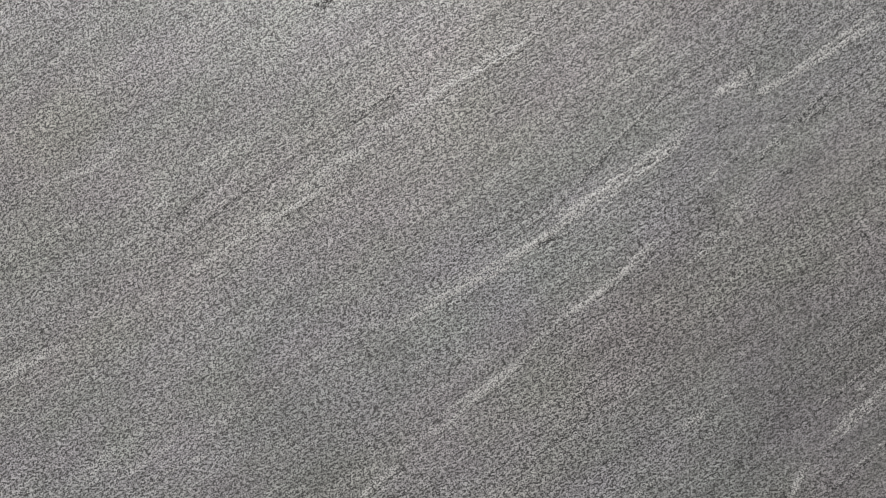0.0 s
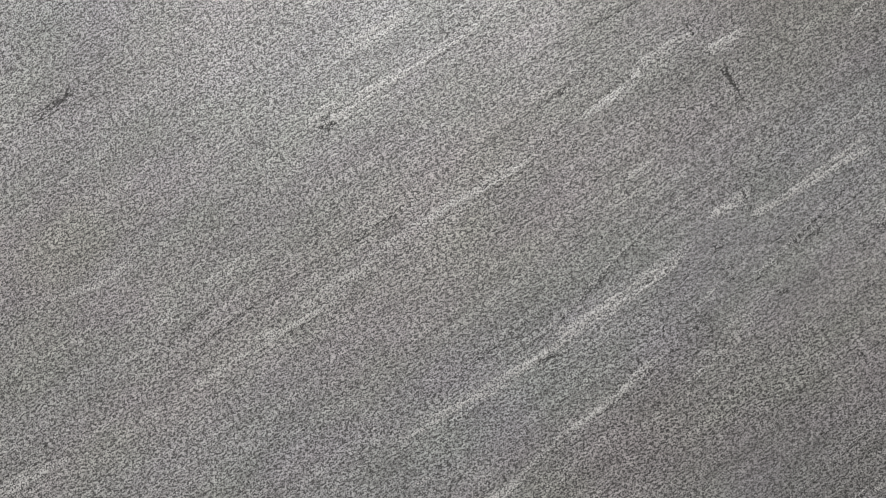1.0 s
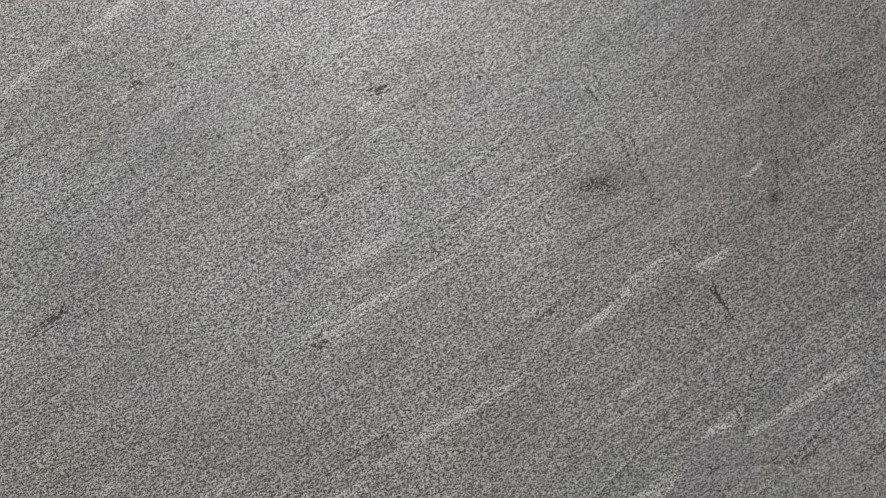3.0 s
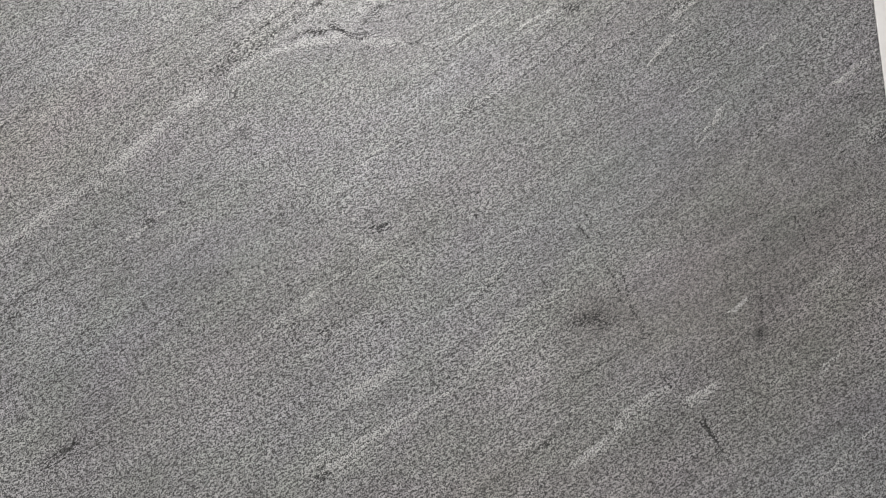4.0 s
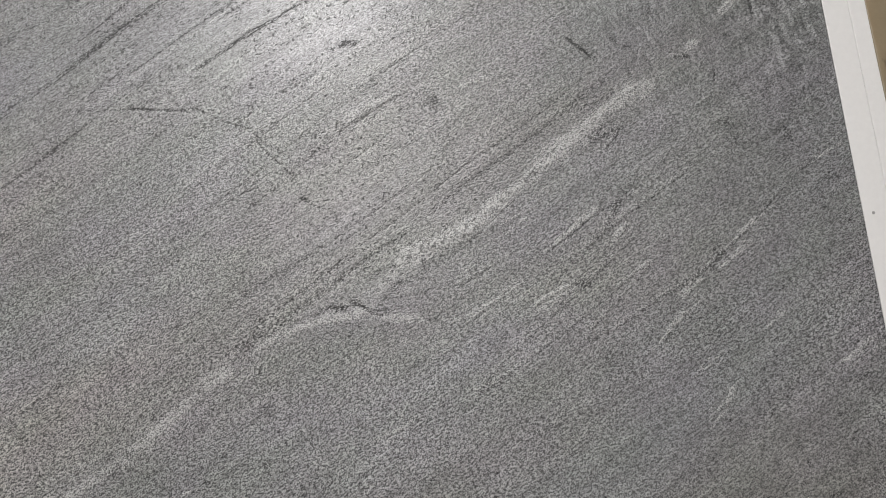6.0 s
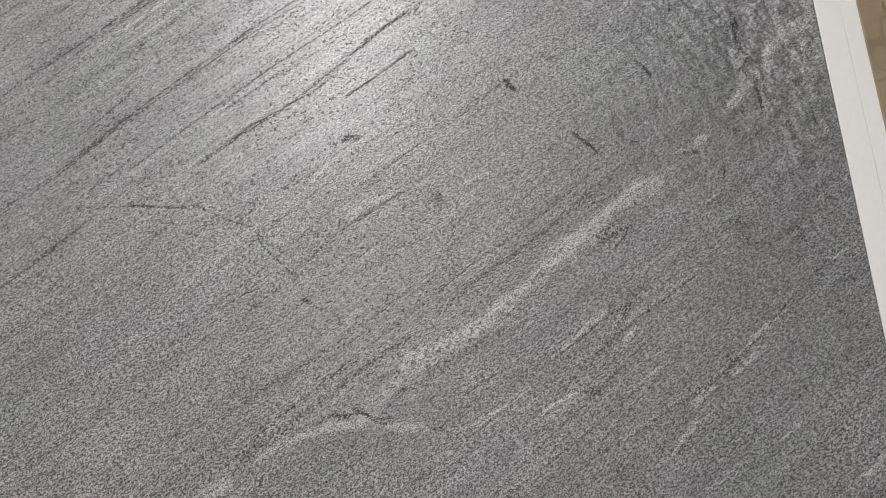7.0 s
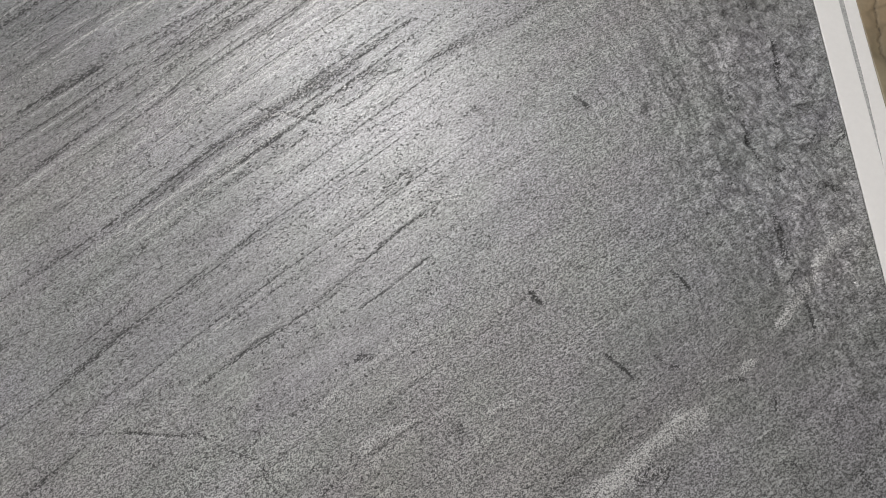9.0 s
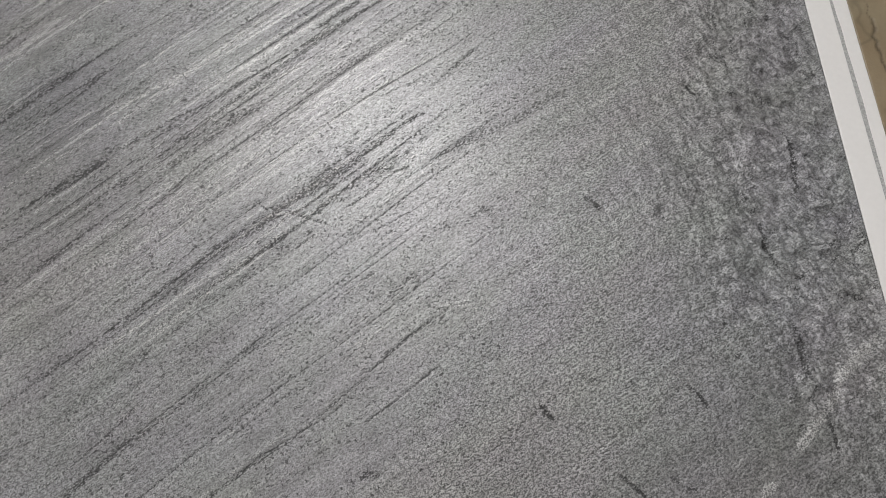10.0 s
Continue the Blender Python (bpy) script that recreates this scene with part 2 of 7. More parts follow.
class Sheet:
    """A sheet of stone in the plane y = 0: a grid of points with relief (towards the viewer) and markings."""

    def __init__(self, xs, zs):
        self.xs, self.zs = np.array(xs), np.array(zs)
        self.x, self.z = np.meshgrid(self.xs, self.zs)
        shape = self.x.shape
        self.relief = np.zeros(shape)
        self.marks = {k: np.zeros(shape) for k in ("pale", "dark", "warm", "chunky", "tone", "even")}

    def window(self, x0, x1, z0, z1):
        i0, i1 = np.searchsorted(self.xs, (x0, x1))
        j0, j1 = np.searchsorted(self.zs, (z0, z1))
        return slice(j0, j1), slice(i0, i1)

    def line(self, mark, points, width, strength=1.0, relief=0.0, broken=0.5, wander=0.004, seed=0, taper=0.14):
        """A vein or crack along a few points, with uneven edges and breaks. width: half of it, in metres."""
        p = np.array(points, float)
        width = width * (0.52 if mark == "dark" else 0.9)
        far = width * 3 + wander * 2
        w = self.window(p[:, 0].min() - far, p[:, 0].max() + far, p[:, 1].min() - far, p[:, 1].max() + far)
        x, z = self.x[w], self.z[w]
        if not x.size:
            return
        x = x + wander * fractal(x * 45, z * 45, 5, 0.66, seed + 3)
        z = z + wander * fractal(x * 45, z * 45, 5, 0.66, seed + 9)
        lengths = np.hypot(*np.diff(p, axis=0).T)
        total, run = lengths.sum(), 0.0
        best, along = np.full(x.shape, 1e9), np.zeros(x.shape)
        for a, b, length in zip(p[:-1], p[1:], lengths):
            d = (b - a) / length
            s = np.clip((x - a[0]) * d[0] + (z - a[1]) * d[1], 0, length)
            r = np.hypot(x - a[0] - s * d[0], z - a[1] - s * d[1])
            near = r < best
            best, along = np.where(near, r, best), np.where(near, run + s, along)
            run += length
        t = along / total
        fade = smooth(t, 0, taper) * smooth(1 - t, 0, taper) if taper else 1.0
        size = width * (0.45 + 0.55 * fade) * (1 + 0.5 * fractal(along * 30, best * 0 + seed * 3.7, 3, 0.6, seed))
        wide = mark == "pale" and width > 0.0045
        strength = strength * (1.3 if wide else 0.9)
        body = np.exp(-(best / np.maximum(size, width * 0.15)) ** (4 if wide else 2))
        gaps = 1 - broken * smooth(fractal(x * 160, z * 160, 3, 0.6, seed + 5), -0.25, 0.45)
        value = body * (0.4 + 0.6 * fade) * gaps
        self.marks[mark][w] += strength * value
        self.relief[w] += relief * body * fade

    def spot(self, mark, x, z, rx, rz, strength=1.0, turn=0.0, seed=0, rough=0.35):
        """A soft uneven patch."""
        far = max(rx, rz) * 3.2
        w = self.window(x - far, x + far, z - far, z + far)
        u, v = self.x[w] - x, self.z[w] - z
        if not u.size:
            return
        c, s = math.cos(radians(turn)), math.sin(radians(turn))
        r = np.hypot((u * c + v * s) / rx, (v * c - u * s) / rz)
        r = r * (1 + rough * fractal(self.x[w] * 40, self.z[w] * 40, 4, 0.6, seed))
        self.marks[mark][w] += strength * np.exp(-r * r * 1.4)

    def build(self, name, material, parent, thick=0.009, label=""):
        rows, cols = self.x.shape
        front = np.stack([self.x, -self.relief, self.z], -1).reshape(-1, 3)
        rim = np.concatenate([np.arange(cols), np.arange(1, rows) * cols + cols - 1,
                              (rows - 1) * cols + np.arange(cols - 2, -1, -1), np.arange(rows - 2, 0, -1) * cols])
        back = front[rim].copy()
        back[:, 1] = thick
        k = (np.arange(rows - 1)[:, None] * cols + np.arange(cols - 1)).ravel()
        quads = np.stack([k, k + 1, k + cols + 1, k + cols], 1)
        n0, m = len(front), len(rim)
        i = np.arange(m)
        side = np.stack([rim, n0 + i, n0 + (i + 1) % m, rim[(i + 1) % m]], 1)
        quads = np.concatenate([quads, side])
        verts = np.concatenate([front, back]).astype(np.float32)
        mesh = bpy.data.meshes.new(name)
        mesh.vertices.add(len(verts))
        mesh.vertices.foreach_set("co", verts.ravel())
        mesh.loops.add(quads.size)
        mesh.loops.foreach_set("vertex_index", quads.ravel().astype(np.int32))
        mesh.polygons.add(len(quads))
        mesh.polygons.foreach_set("loop_start", np.arange(0, quads.size, 4, dtype=np.int32))
        mesh.polygons.foreach_set("use_smooth", np.ones(len(quads), bool))
        mesh.update(calc_edges=True)
        for key, value in self.marks.items():
            layer = mesh.attributes.new(key, "FLOAT", "POINT")
            layer.data.foreach_set("value", np.concatenate([value.ravel(), np.zeros(m)]).astype(np.float32))
        mesh.materials.append(material)
        ob = new(name, mesh)
        ob.parent = parent
        return tagged(ob, label)


def spaced(lo, fine_lo, fine_hi, hi, fine, coarse):
    """Grid lines, fine in the middle stretch and coarse outside it."""
    parts = []
    if fine_lo > lo:
        parts.append(np.linspace(lo, fine_lo, max(2, int((fine_lo - lo) / coarse)), endpoint=False))
    parts.append(np.linspace(fine_lo, fine_hi, int((fine_hi - fine_lo) / fine), endpoint=hi <= fine_hi))
    if hi > fine_hi:
        parts.append(np.linspace(fine_hi, hi, max(2, int((hi - fine_hi) / coarse))))
    return np.concatenate(parts)


# ---- the grey slate tile ----
TILE_X0, TILE_X1, TILE_Z0, TILE_Z1 = -0.5, 0.2999, 0.40, 2.0
slate = Sheet(spaced(TILE_X0, -0.425, TILE_X1, TILE_X1, 0.0009, 0.01), spaced(TILE_Z0, 0.68, 1.98, TILE_Z1, 0.0009, 0.01))


def terrace(f, steps):
    """Noise in steps with steep edges, like split stone."""
    g = f * steps
    return (np.floor(g) + smooth(g - np.floor(g), 0.55, 1.0)) / steps


def slate_ground(s):
    """The overall bedding of the stone: slanting streaks, patches of tint, and a rougher cleft towards the upper right;
    light fall-off is painted in at the lower right.
    """
    x, z = s.x, s.z
    turn = radians(33)
    a, b = x * math.cos(turn) + z * math.sin(turn), z * math.cos(turn) - x * math.sin(turn)
    b = b + 0.007 * fractal(x * 4, z * 4, 3, 0.45, 31)
    streak = fractal(a * 5, b * 55, 3, 0.5, 2)
    fine = fractal(a * 4, b * 210, 3, 0.6, 4)
    bedded = 0.22 + 0.40 * smooth(z - 0.5 * x, 1.46, 1.60) * smooth(-x, -0.05, 0.1) + 0.60 * smooth(z - 0.5 * x, 1.68, 1.84) * smooth(-x, -0.12, 0.05)
    bedded = np.maximum(bedded, 0.6 * np.exp(-((x + 0.2) / 0.16) ** 2 - ((z - 1.44) / 0.09) ** 2))
    s.marks["warm"] += 0.7 * fractal(a * 3, b * 12, 4, 0.55, 12)
    s.marks["warm"] -= 0.5 * smooth(z, 1.42, 1.7)
    s.marks["pale"] += bedded * (0.20 * smooth(streak, 0.2, 0.9) + 0.38 * smooth(fine, 0.2, 0.9))
    s.marks["dark"] += bedded * (0.22 * smooth(-streak, 0.25, 0.9) + 0.45 * smooth(-fine, 0.2, 0.9))
    where = smooth(fractal(x * 7, z * 7, 3, 0.5, 61), -0.35, 0.5)
    s.marks["pale"] += 0.20 * where * smooth(fractal(a * 30, b * 130, 3, 0.6, 63), 0.45, 0.95)
    s.marks["dark"] += 0.40 * smooth(-where, -0.8, -0.1) * smooth(fractal(a * 110, b * 240, 3, 0.6, 65), 0.45, 0.95)
    s.marks["dark"] += 0.08 * smooth(fractal(x * 26, z * 26, 4, 0.6, 67), 0.1, 0.8)
    steep = radians(39)
    e, f = x * math.cos(steep) + z * math.sin(steep), z * math.cos(steep) - x * math.sin(steep)
    f = f + 0.006 * fractal(x * 6, z * 6, 2, 0.5, 91)
    patch = smooth(fractal(e * 9, f * 30, 3, 0.5, 93), 0.0, 0.5) * (0.45 + 0.55 * smooth(x, -0.1, 0.1)) * (1 - 0.6 * smooth(z, 1.4, 1.6))
    s.marks["pale"] += 0.42 * patch * smooth(1 - np.abs(fractal(e * 2.2, f * 42, 2, 0.5, 95)), 0.93, 1.0)
    s.marks["dark"] += 0.50 * patch * smooth(1 - np.abs(fractal(e * 2.2, (f + 0.0022) * 42, 2, 0.5, 95)), 0.93, 1.0)
    s.marks["even"] += smooth(z - 0.5 * x, 1.48, 1.66) * smooth(-x, -0.16, 0.02) * (0.65 + 0.35 * smooth(x, -0.27, -0.11))
    contour = np.maximum(1 - np.abs(fractal(a * 1.0, b * 60, 2, 0.45, 71)), 1 - np.abs(fractal(a * 1.2, b * 95, 1, 0.5, 72)))
    lines = np.clip(1.5 * bedded, 0.5, 1.0) * smooth(contour, 0.92, 1.0) * smooth(fractal(a * 3, b * 20, 3, 0.5, 73), -0.5, 0.3)
    lines = lines * (1 - 0.85 * smooth(x, 0.08, 0.2))
    s.marks["dark"] += 0.75 * lines
    s.relief -= 0.0003 * lines
    s.marks["pale"] += 0.35 * bedded * smooth(1 - np.abs(fractal(a * 2.5, b * 75, 2, 0.5, 75)), 0.92, 1.0)
    s.marks["tone"] += 1.0 + 0.12 * fractal(a * 6, b * 16, 4, 0.55, 77) + 0.06 * fractal(x * 30, z * 30, 3, 0.6, 79)
    # lower right darker: partly stone tone, partly light fall-off put into the colour
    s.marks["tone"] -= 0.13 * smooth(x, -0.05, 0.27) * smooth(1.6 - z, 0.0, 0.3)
    edge = x + 0.03 * fractal(x * 9, z * 9, 3, 0.5, 55)
    cleft = smooth(edge, 0.18, 0.25) * smooth(z + 0.25 * x, 1.52, 1.74)
    cleft = np.maximum(cleft, 0.8 * np.exp(-((edge - 0.262 + 0.06 * (z - 1.5)) / 0.03) ** 2) * smooth(z, 1.44, 1.58))
    peel = smooth(edge, 0.06, 0.21) * smooth(z, 1.25, 1.5)
    rough = (0.12 + 0.20 * smooth(x, -0.15, 0.2)) * smooth(fractal(a * 9, b * 22, 3, 0.5, 85), -0.9, 0.5) * (1 - 0.85 * s.marks["even"])
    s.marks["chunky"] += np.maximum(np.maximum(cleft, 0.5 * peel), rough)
    c, d = x * math.cos(-0.95) + z * math.sin(-0.95), z * math.cos(-0.95) - x * math.sin(-0.95)
    grit = fractal(c * 60, d * 140, 3, 0.55, 81)
    lump = fractal(x * 38 + z * 10, z * 26, 4, 0.6, 21)
    small = fractal(x * 150, z * 120, 2, 0.6, 23)
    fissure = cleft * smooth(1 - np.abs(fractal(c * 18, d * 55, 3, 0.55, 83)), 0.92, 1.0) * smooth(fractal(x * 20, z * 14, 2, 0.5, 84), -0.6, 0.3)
    # fissures are cut below; their shade is also painted as a dark mark
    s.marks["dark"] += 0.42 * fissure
    s.relief -= 0.0008 * fissure
    s.relief += bedded * (0.00022 * streak + 0.00016 * fine) + 0.00004 * small + 0.00007 * fractal(a * 8, b * 130, 2, 0.5, 87)
    inside = smooth(TILE_X1 - x, 0.0, 0.012)
    s.relief += cleft * inside * (-0.0005 + 0.0004 * terrace(lump, 3.0) + 0.0030 * terrace(grit, 2.5))
    flake = terrace(fractal(c * 100, d * 190, 2, 0.5, 89), 2.0)
    s.relief += inside * (0.0004 * peel + 0.0014 * cleft) * flake


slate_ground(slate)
slate.line("pale", [(-0.046, 0.806), (-0.010, 0.827), (0.007, 0.838), (0.028, 0.851), (0.045, 0.859), (0.063, 0.870), (0.086, 0.885), (0.107, 0.898), (0.130, 0.915), (0.144, 0.928)], 0.0013, 0.95, 0.0002, 0.35, 0.0013, 1)
slate.line("pale", [(-0.059, 0.802), (0.043, 0.861), (0.133, 0.921)], 0.0006, 0.67, 0, 0.5, 0.0012, 301)
slate.line("dark", [(-0.027, 0.813), (0.059, 0.864), (0.145, 0.925)], 0.0006, 0.57, -0.0004, 0.5, 0.0012, 301)
slate.line("pale", [(0.007, 0.833), (0.052, 0.858), (0.103, 0.890)], 0.0006, 0.57, 0, 0.5, 0.0012, 301)
slate.line("pale", [(0.056, 0.874), (0.083, 0.887), (0.100, 0.893), (0.127, 0.910)], 0.0010, 0.9, 0.0002, 0.5, 0.0012, 2)
slate.line("pale", [(0.046, 0.872), (0.089, 0.892), (0.132, 0.917)], 0.0006, 0.64, 0, 0.5, 0.0012, 302)
slate.line("dark", [(0.072, 0.879), (0.097, 0.889), (0.128, 0.908)], 0.0006, 0.55, -0.0004, 0.5, 0.0012, 302)
slate.line("pale", [(0.056, 0.871), (0.092, 0.887), (0.126, 0.906)], 0.0006, 0.55, 0, 0.5, 0.0012, 302)
slate.line("pale", [(0.049, 0.869), (0.090, 0.898), (0.134, 0.922)], 0.0034, 0.3, 0, 0.6, 0.0021, 3)
slate.line("pale", [(0.151, 0.941), (0.164, 0.949), (0.178, 0.959)], 0.0024, 0.9, 0.0002, 0.45, 0.0017, 4)
slate.line("pale", [(0.176, 0.942), (0.187, 0.948)], 0.0020, 0.9, 0.0002, 0.4, 0.0015, 5)
slate.line("pale", [(0.187, 0.948), (0.206, 0.958), (0.229, 0.971), (0.251, 0.982)], 0.0020, 0.7, 0.0002, 0.5, 0.0015, 6)
slate.line("pale", [(0.197, 0.954), (0.216, 0.968), (0.236, 0.982), (0.248, 0.991)], 0.0014, 0.7, 0.0002, 0.5, 0.0013, 7)
slate.line("pale", [(0.188, 0.952), (0.219, 0.974), (0.244, 0.992)], 0.0006, 0.52, 0, 0.5, 0.0012, 307)
slate.line("dark", [(0.199, 0.952), (0.220, 0.967), (0.240, 0.981)], 0.0006, 0.45, -0.0004, 0.5, 0.0012, 307)
slate.line("pale", [(0.204, 0.954), (0.223, 0.967), (0.240, 0.980)], 0.0006, 0.45, 0, 0.5, 0.0012, 307)
slate.line("pale", [(-0.069, 0.703), (-0.053, 0.716), (-0.042, 0.726)], 0.0019, 0.9, 0.0002, 0.4, 0.0015, 8)
slate.line("pale", [(-0.066, 0.710), (-0.057, 0.718), (-0.050, 0.724)], 0.0007, 0.64, 0, 0.5, 0.0012, 308)
slate.line("dark", [(-0.068, 0.699), (-0.049, 0.714), (-0.036, 0.726)], 0.0008, 0.55, -0.0004, 0.5, 0.0012, 308)
slate.line("pale", [(-0.068, 0.698), (-0.051, 0.711), (-0.039, 0.722)], 0.0006, 0.55, 0, 0.5, 0.0012, 308)
slate.line("pale", [(-0.025, 0.739), (-0.009, 0.753), (0.001, 0.761), (0.019, 0.773), (0.030, 0.782), (0.036, 0.789)], 0.0019, 0.9, 0.0002, 0.45, 0.0015, 9)
slate.line("pale", [(-0.010, 0.758), (0.005, 0.769), (0.022, 0.781)], 0.0007, 0.64, 0, 0.5, 0.0012, 309)
slate.line("dark", [(-0.017, 0.742), (0.020, 0.770), (0.041, 0.790)], 0.0008, 0.55, -0.0004, 0.5, 0.0012, 309)
slate.line("pale", [(-0.031, 0.727), (0.006, 0.758), (0.038, 0.783)], 0.0006, 0.55, 0, 0.5, 0.0012, 309)
slate.line("pale", [(0.061, 0.814), (0.075, 0.822), (0.087, 0.830), (0.099, 0.840), (0.113, 0.853), (0.122, 0.859)], 0.0017, 0.95, 0.0002, 0.45, 0.0014, 10)
slate.line("pale", [(0.055, 0.815), (0.091, 0.839), (0.123, 0.864)], 0.0006, 0.67, 0, 0.5, 0.0012, 310)
slate.line("dark", [(0.078, 0.820), (0.101, 0.838), (0.124, 0.856)], 0.0007, 0.57, -0.0004, 0.5, 0.0012, 310)
slate.line("pale", [(0.059, 0.807), (0.092, 0.827), (0.122, 0.853)], 0.0006, 0.57, 0, 0.5, 0.0012, 310)
slate.line("pale", [(0.035, 0.788), (0.047, 0.800), (0.061, 0.814)], 0.0010, 0.6, 0.0002, 0.5, 0.0012, 11)
slate.line("pale", [(0.035, 0.791), (0.045, 0.802), (0.057, 0.814)], 0.0006, 0.46, 0, 0.5, 0.0012, 311)
slate.line("dark", [(0.039, 0.789), (0.047, 0.797), (0.057, 0.806)], 0.0006, 0.40, -0.0004, 0.5, 0.0012, 311)
slate.line("pale", [(0.039, 0.787), (0.050, 0.798), (0.063, 0.811)], 0.0006, 0.40, 0, 0.5, 0.0012, 311)
slate.line("pale", [(-0.297, 0.781), (-0.281, 0.789), (-0.263, 0.797), (-0.244, 0.808)], 0.0023, 0.75, 0.0002, 0.4, 0.0017, 12)
slate.line("pale", [(-0.303, 0.783), (-0.284, 0.793), (-0.263, 0.803)], 0.0008, 0.55, 0, 0.5, 0.0012, 312)
slate.line("dark", [(-0.294, 0.778), (-0.274, 0.787), (-0.252, 0.798)], 0.0009, 0.47, -0.0004, 0.5, 0.0012, 312)
slate.line("pale", [(-0.284, 0.780), (-0.263, 0.790), (-0.240, 0.802)], 0.0007, 0.47, 0, 0.5, 0.0012, 312)
slate.line("pale", [(-0.244, 0.808), (-0.211, 0.826), (-0.181, 0.841)], 0.0039, 0.35, 0, 0.6, 0.0022, 13)
slate.line("pale", [(-0.174, 0.845), (-0.156, 0.855), (-0.141, 0.863), (-0.127, 0.871), (-0.102, 0.884), (-0.083, 0.896)], 0.0016, 0.95, 0.0002, 0.4, 0.0014, 14)
slate.line("pale", [(-0.152, 0.861), (-0.132, 0.872), (-0.102, 0.888)], 0.0006, 0.67, 0, 0.5, 0.0012, 314)
slate.line("dark", [(-0.175, 0.840), (-0.133, 0.864), (-0.078, 0.895)], 0.0006, 0.57, -0.0004, 0.5, 0.0012, 314)
slate.line("pale", [(-0.158, 0.848), (-0.132, 0.862), (-0.096, 0.882)], 0.0006, 0.57, 0, 0.5, 0.0012, 314)
slate.line("pale", [(-0.108, 0.889), (-0.076, 0.911), (-0.059, 0.919)], 0.0031, 0.6, 0.0002, 0.5, 0.0020, 15)
slate.line("pale", [(-0.072, 0.936), (-0.051, 0.947), (-0.016, 0.962), (0.015, 0.978), (0.042, 0.990), (0.062, 1.001)], 0.0048, 0.35, 0, 0.5, 0.0022, 16)
slate.line("pale", [(-0.024, 0.941), (-0.006, 0.952), (0.021, 0.966), (0.048, 0.982)], 0.0014, 0.75, 0.0002, 0.5, 0.0013, 17)
slate.line("pale", [(-0.027, 0.943), (0.007, 0.963), (0.050, 0.987)], 0.0006, 0.55, 0, 0.5, 0.0012, 317)
slate.line("dark", [(-0.013, 0.944), (0.016, 0.960), (0.049, 0.979)], 0.0006, 0.47, -0.0004, 0.5, 0.0012, 317)
slate.line("pale", [(-0.027, 0.933), (-0.005, 0.947), (0.027, 0.964)], 0.0006, 0.47, 0, 0.5, 0.0012, 317)
slate.line("pale", [(-0.245, 0.907), (-0.225, 0.912), (-0.216, 0.917), (-0.205, 0.926)], 0.0013, 0.9, 0.0002, 0.5, 0.0013, 18)
slate.line("pale", [(-0.250, 0.909), (-0.224, 0.916), (-0.209, 0.927)], 0.0006, 0.64, 0, 0.5, 0.0012, 318)
slate.line("dark", [(-0.239, 0.905), (-0.219, 0.912), (-0.207, 0.921)], 0.0006, 0.55, -0.0004, 0.5, 0.0012, 318)
slate.line("pale", [(-0.240, 0.904), (-0.221, 0.910), (-0.209, 0.918)], 0.0006, 0.55, 0, 0.5, 0.0012, 318)
slate.line("pale", [(-0.165, 0.909), (-0.149, 0.918), (-0.133, 0.929)], 0.0013, 0.85, 0.0002, 0.5, 0.0013, 19)
slate.line("pale", [(-0.164, 0.913), (-0.152, 0.921), (-0.139, 0.929)], 0.0006, 0.61, 0, 0.5, 0.0012, 319)
slate.line("dark", [(-0.154, 0.912), (-0.145, 0.917), (-0.137, 0.923)], 0.0006, 0.53, -0.0004, 0.5, 0.0012, 319)
slate.line("pale", [(-0.166, 0.904), (-0.151, 0.912), (-0.137, 0.922)], 0.0006, 0.53, 0, 0.5, 0.0012, 319)
slate.line("pale", [(-0.193, 0.883), (-0.178, 0.892)], 0.0016, 0.7, 0.0002, 0.5, 0.0014, 20)
slate.line("pale", [(0.103, 0.966), (0.111, 0.972), (0.120, 0.978)], 0.0006, 0.9, 0.0002, 0.2, 0.0010, 21)
slate.line("pale", [(0.103, 0.968), (0.109, 0.973), (0.115, 0.977)], 0.0006, 0.64, 0, 0.5, 0.0012, 321)
slate.line("dark", [(0.107, 0.967), (0.114, 0.972), (0.122, 0.977)], 0.0006, 0.55, -0.0004, 0.5, 0.0012, 321)
slate.line("pale", [(0.106, 0.965), (0.112, 0.970), (0.120, 0.975)], 0.0006, 0.55, 0, 0.5, 0.0012, 321)
slate.line("pale", [(0.134, 0.842), (0.150, 0.856), (0.160, 0.864)], 0.0012, 0.85, 0.0002, 0.5, 0.0013, 22)
slate.line("pale", [(0.141, 0.853), (0.148, 0.859), (0.153, 0.863)], 0.0006, 0.61, 0, 0.5, 0.0012, 322)
slate.line("dark", [(0.133, 0.837), (0.150, 0.853), (0.161, 0.862)], 0.0006, 0.53, -0.0004, 0.5, 0.0012, 322)
slate.line("pale", [(0.136, 0.840), (0.153, 0.854), (0.164, 0.863)], 0.0006, 0.53, 0, 0.5, 0.0012, 322)
slate.line("pale", [(0.166, 0.873), (0.179, 0.882)], 0.0017, 0.85, 0.0002, 0.5, 0.0014, 23)
slate.line("pale", [(0.147, 0.893), (0.159, 0.903)], 0.0010, 0.75, 0.0002, 0.5, 0.0012, 24)
slate.line("pale", [(0.194, 0.699), (0.199, 0.708), (0.207, 0.722)], 0.0028, 0.85, 0.0002, 0.5, 0.0019, 25)
slate.line("pale", [(0.217, 0.734), (0.232, 0.751), (0.252, 0.764)], 0.0017, 0.95, 0.0002, 0.5, 0.0014, 26)
slate.line("pale", [(0.218, 0.741), (0.227, 0.752), (0.238, 0.760)], 0.0006, 0.67, 0, 0.5, 0.0012, 326)
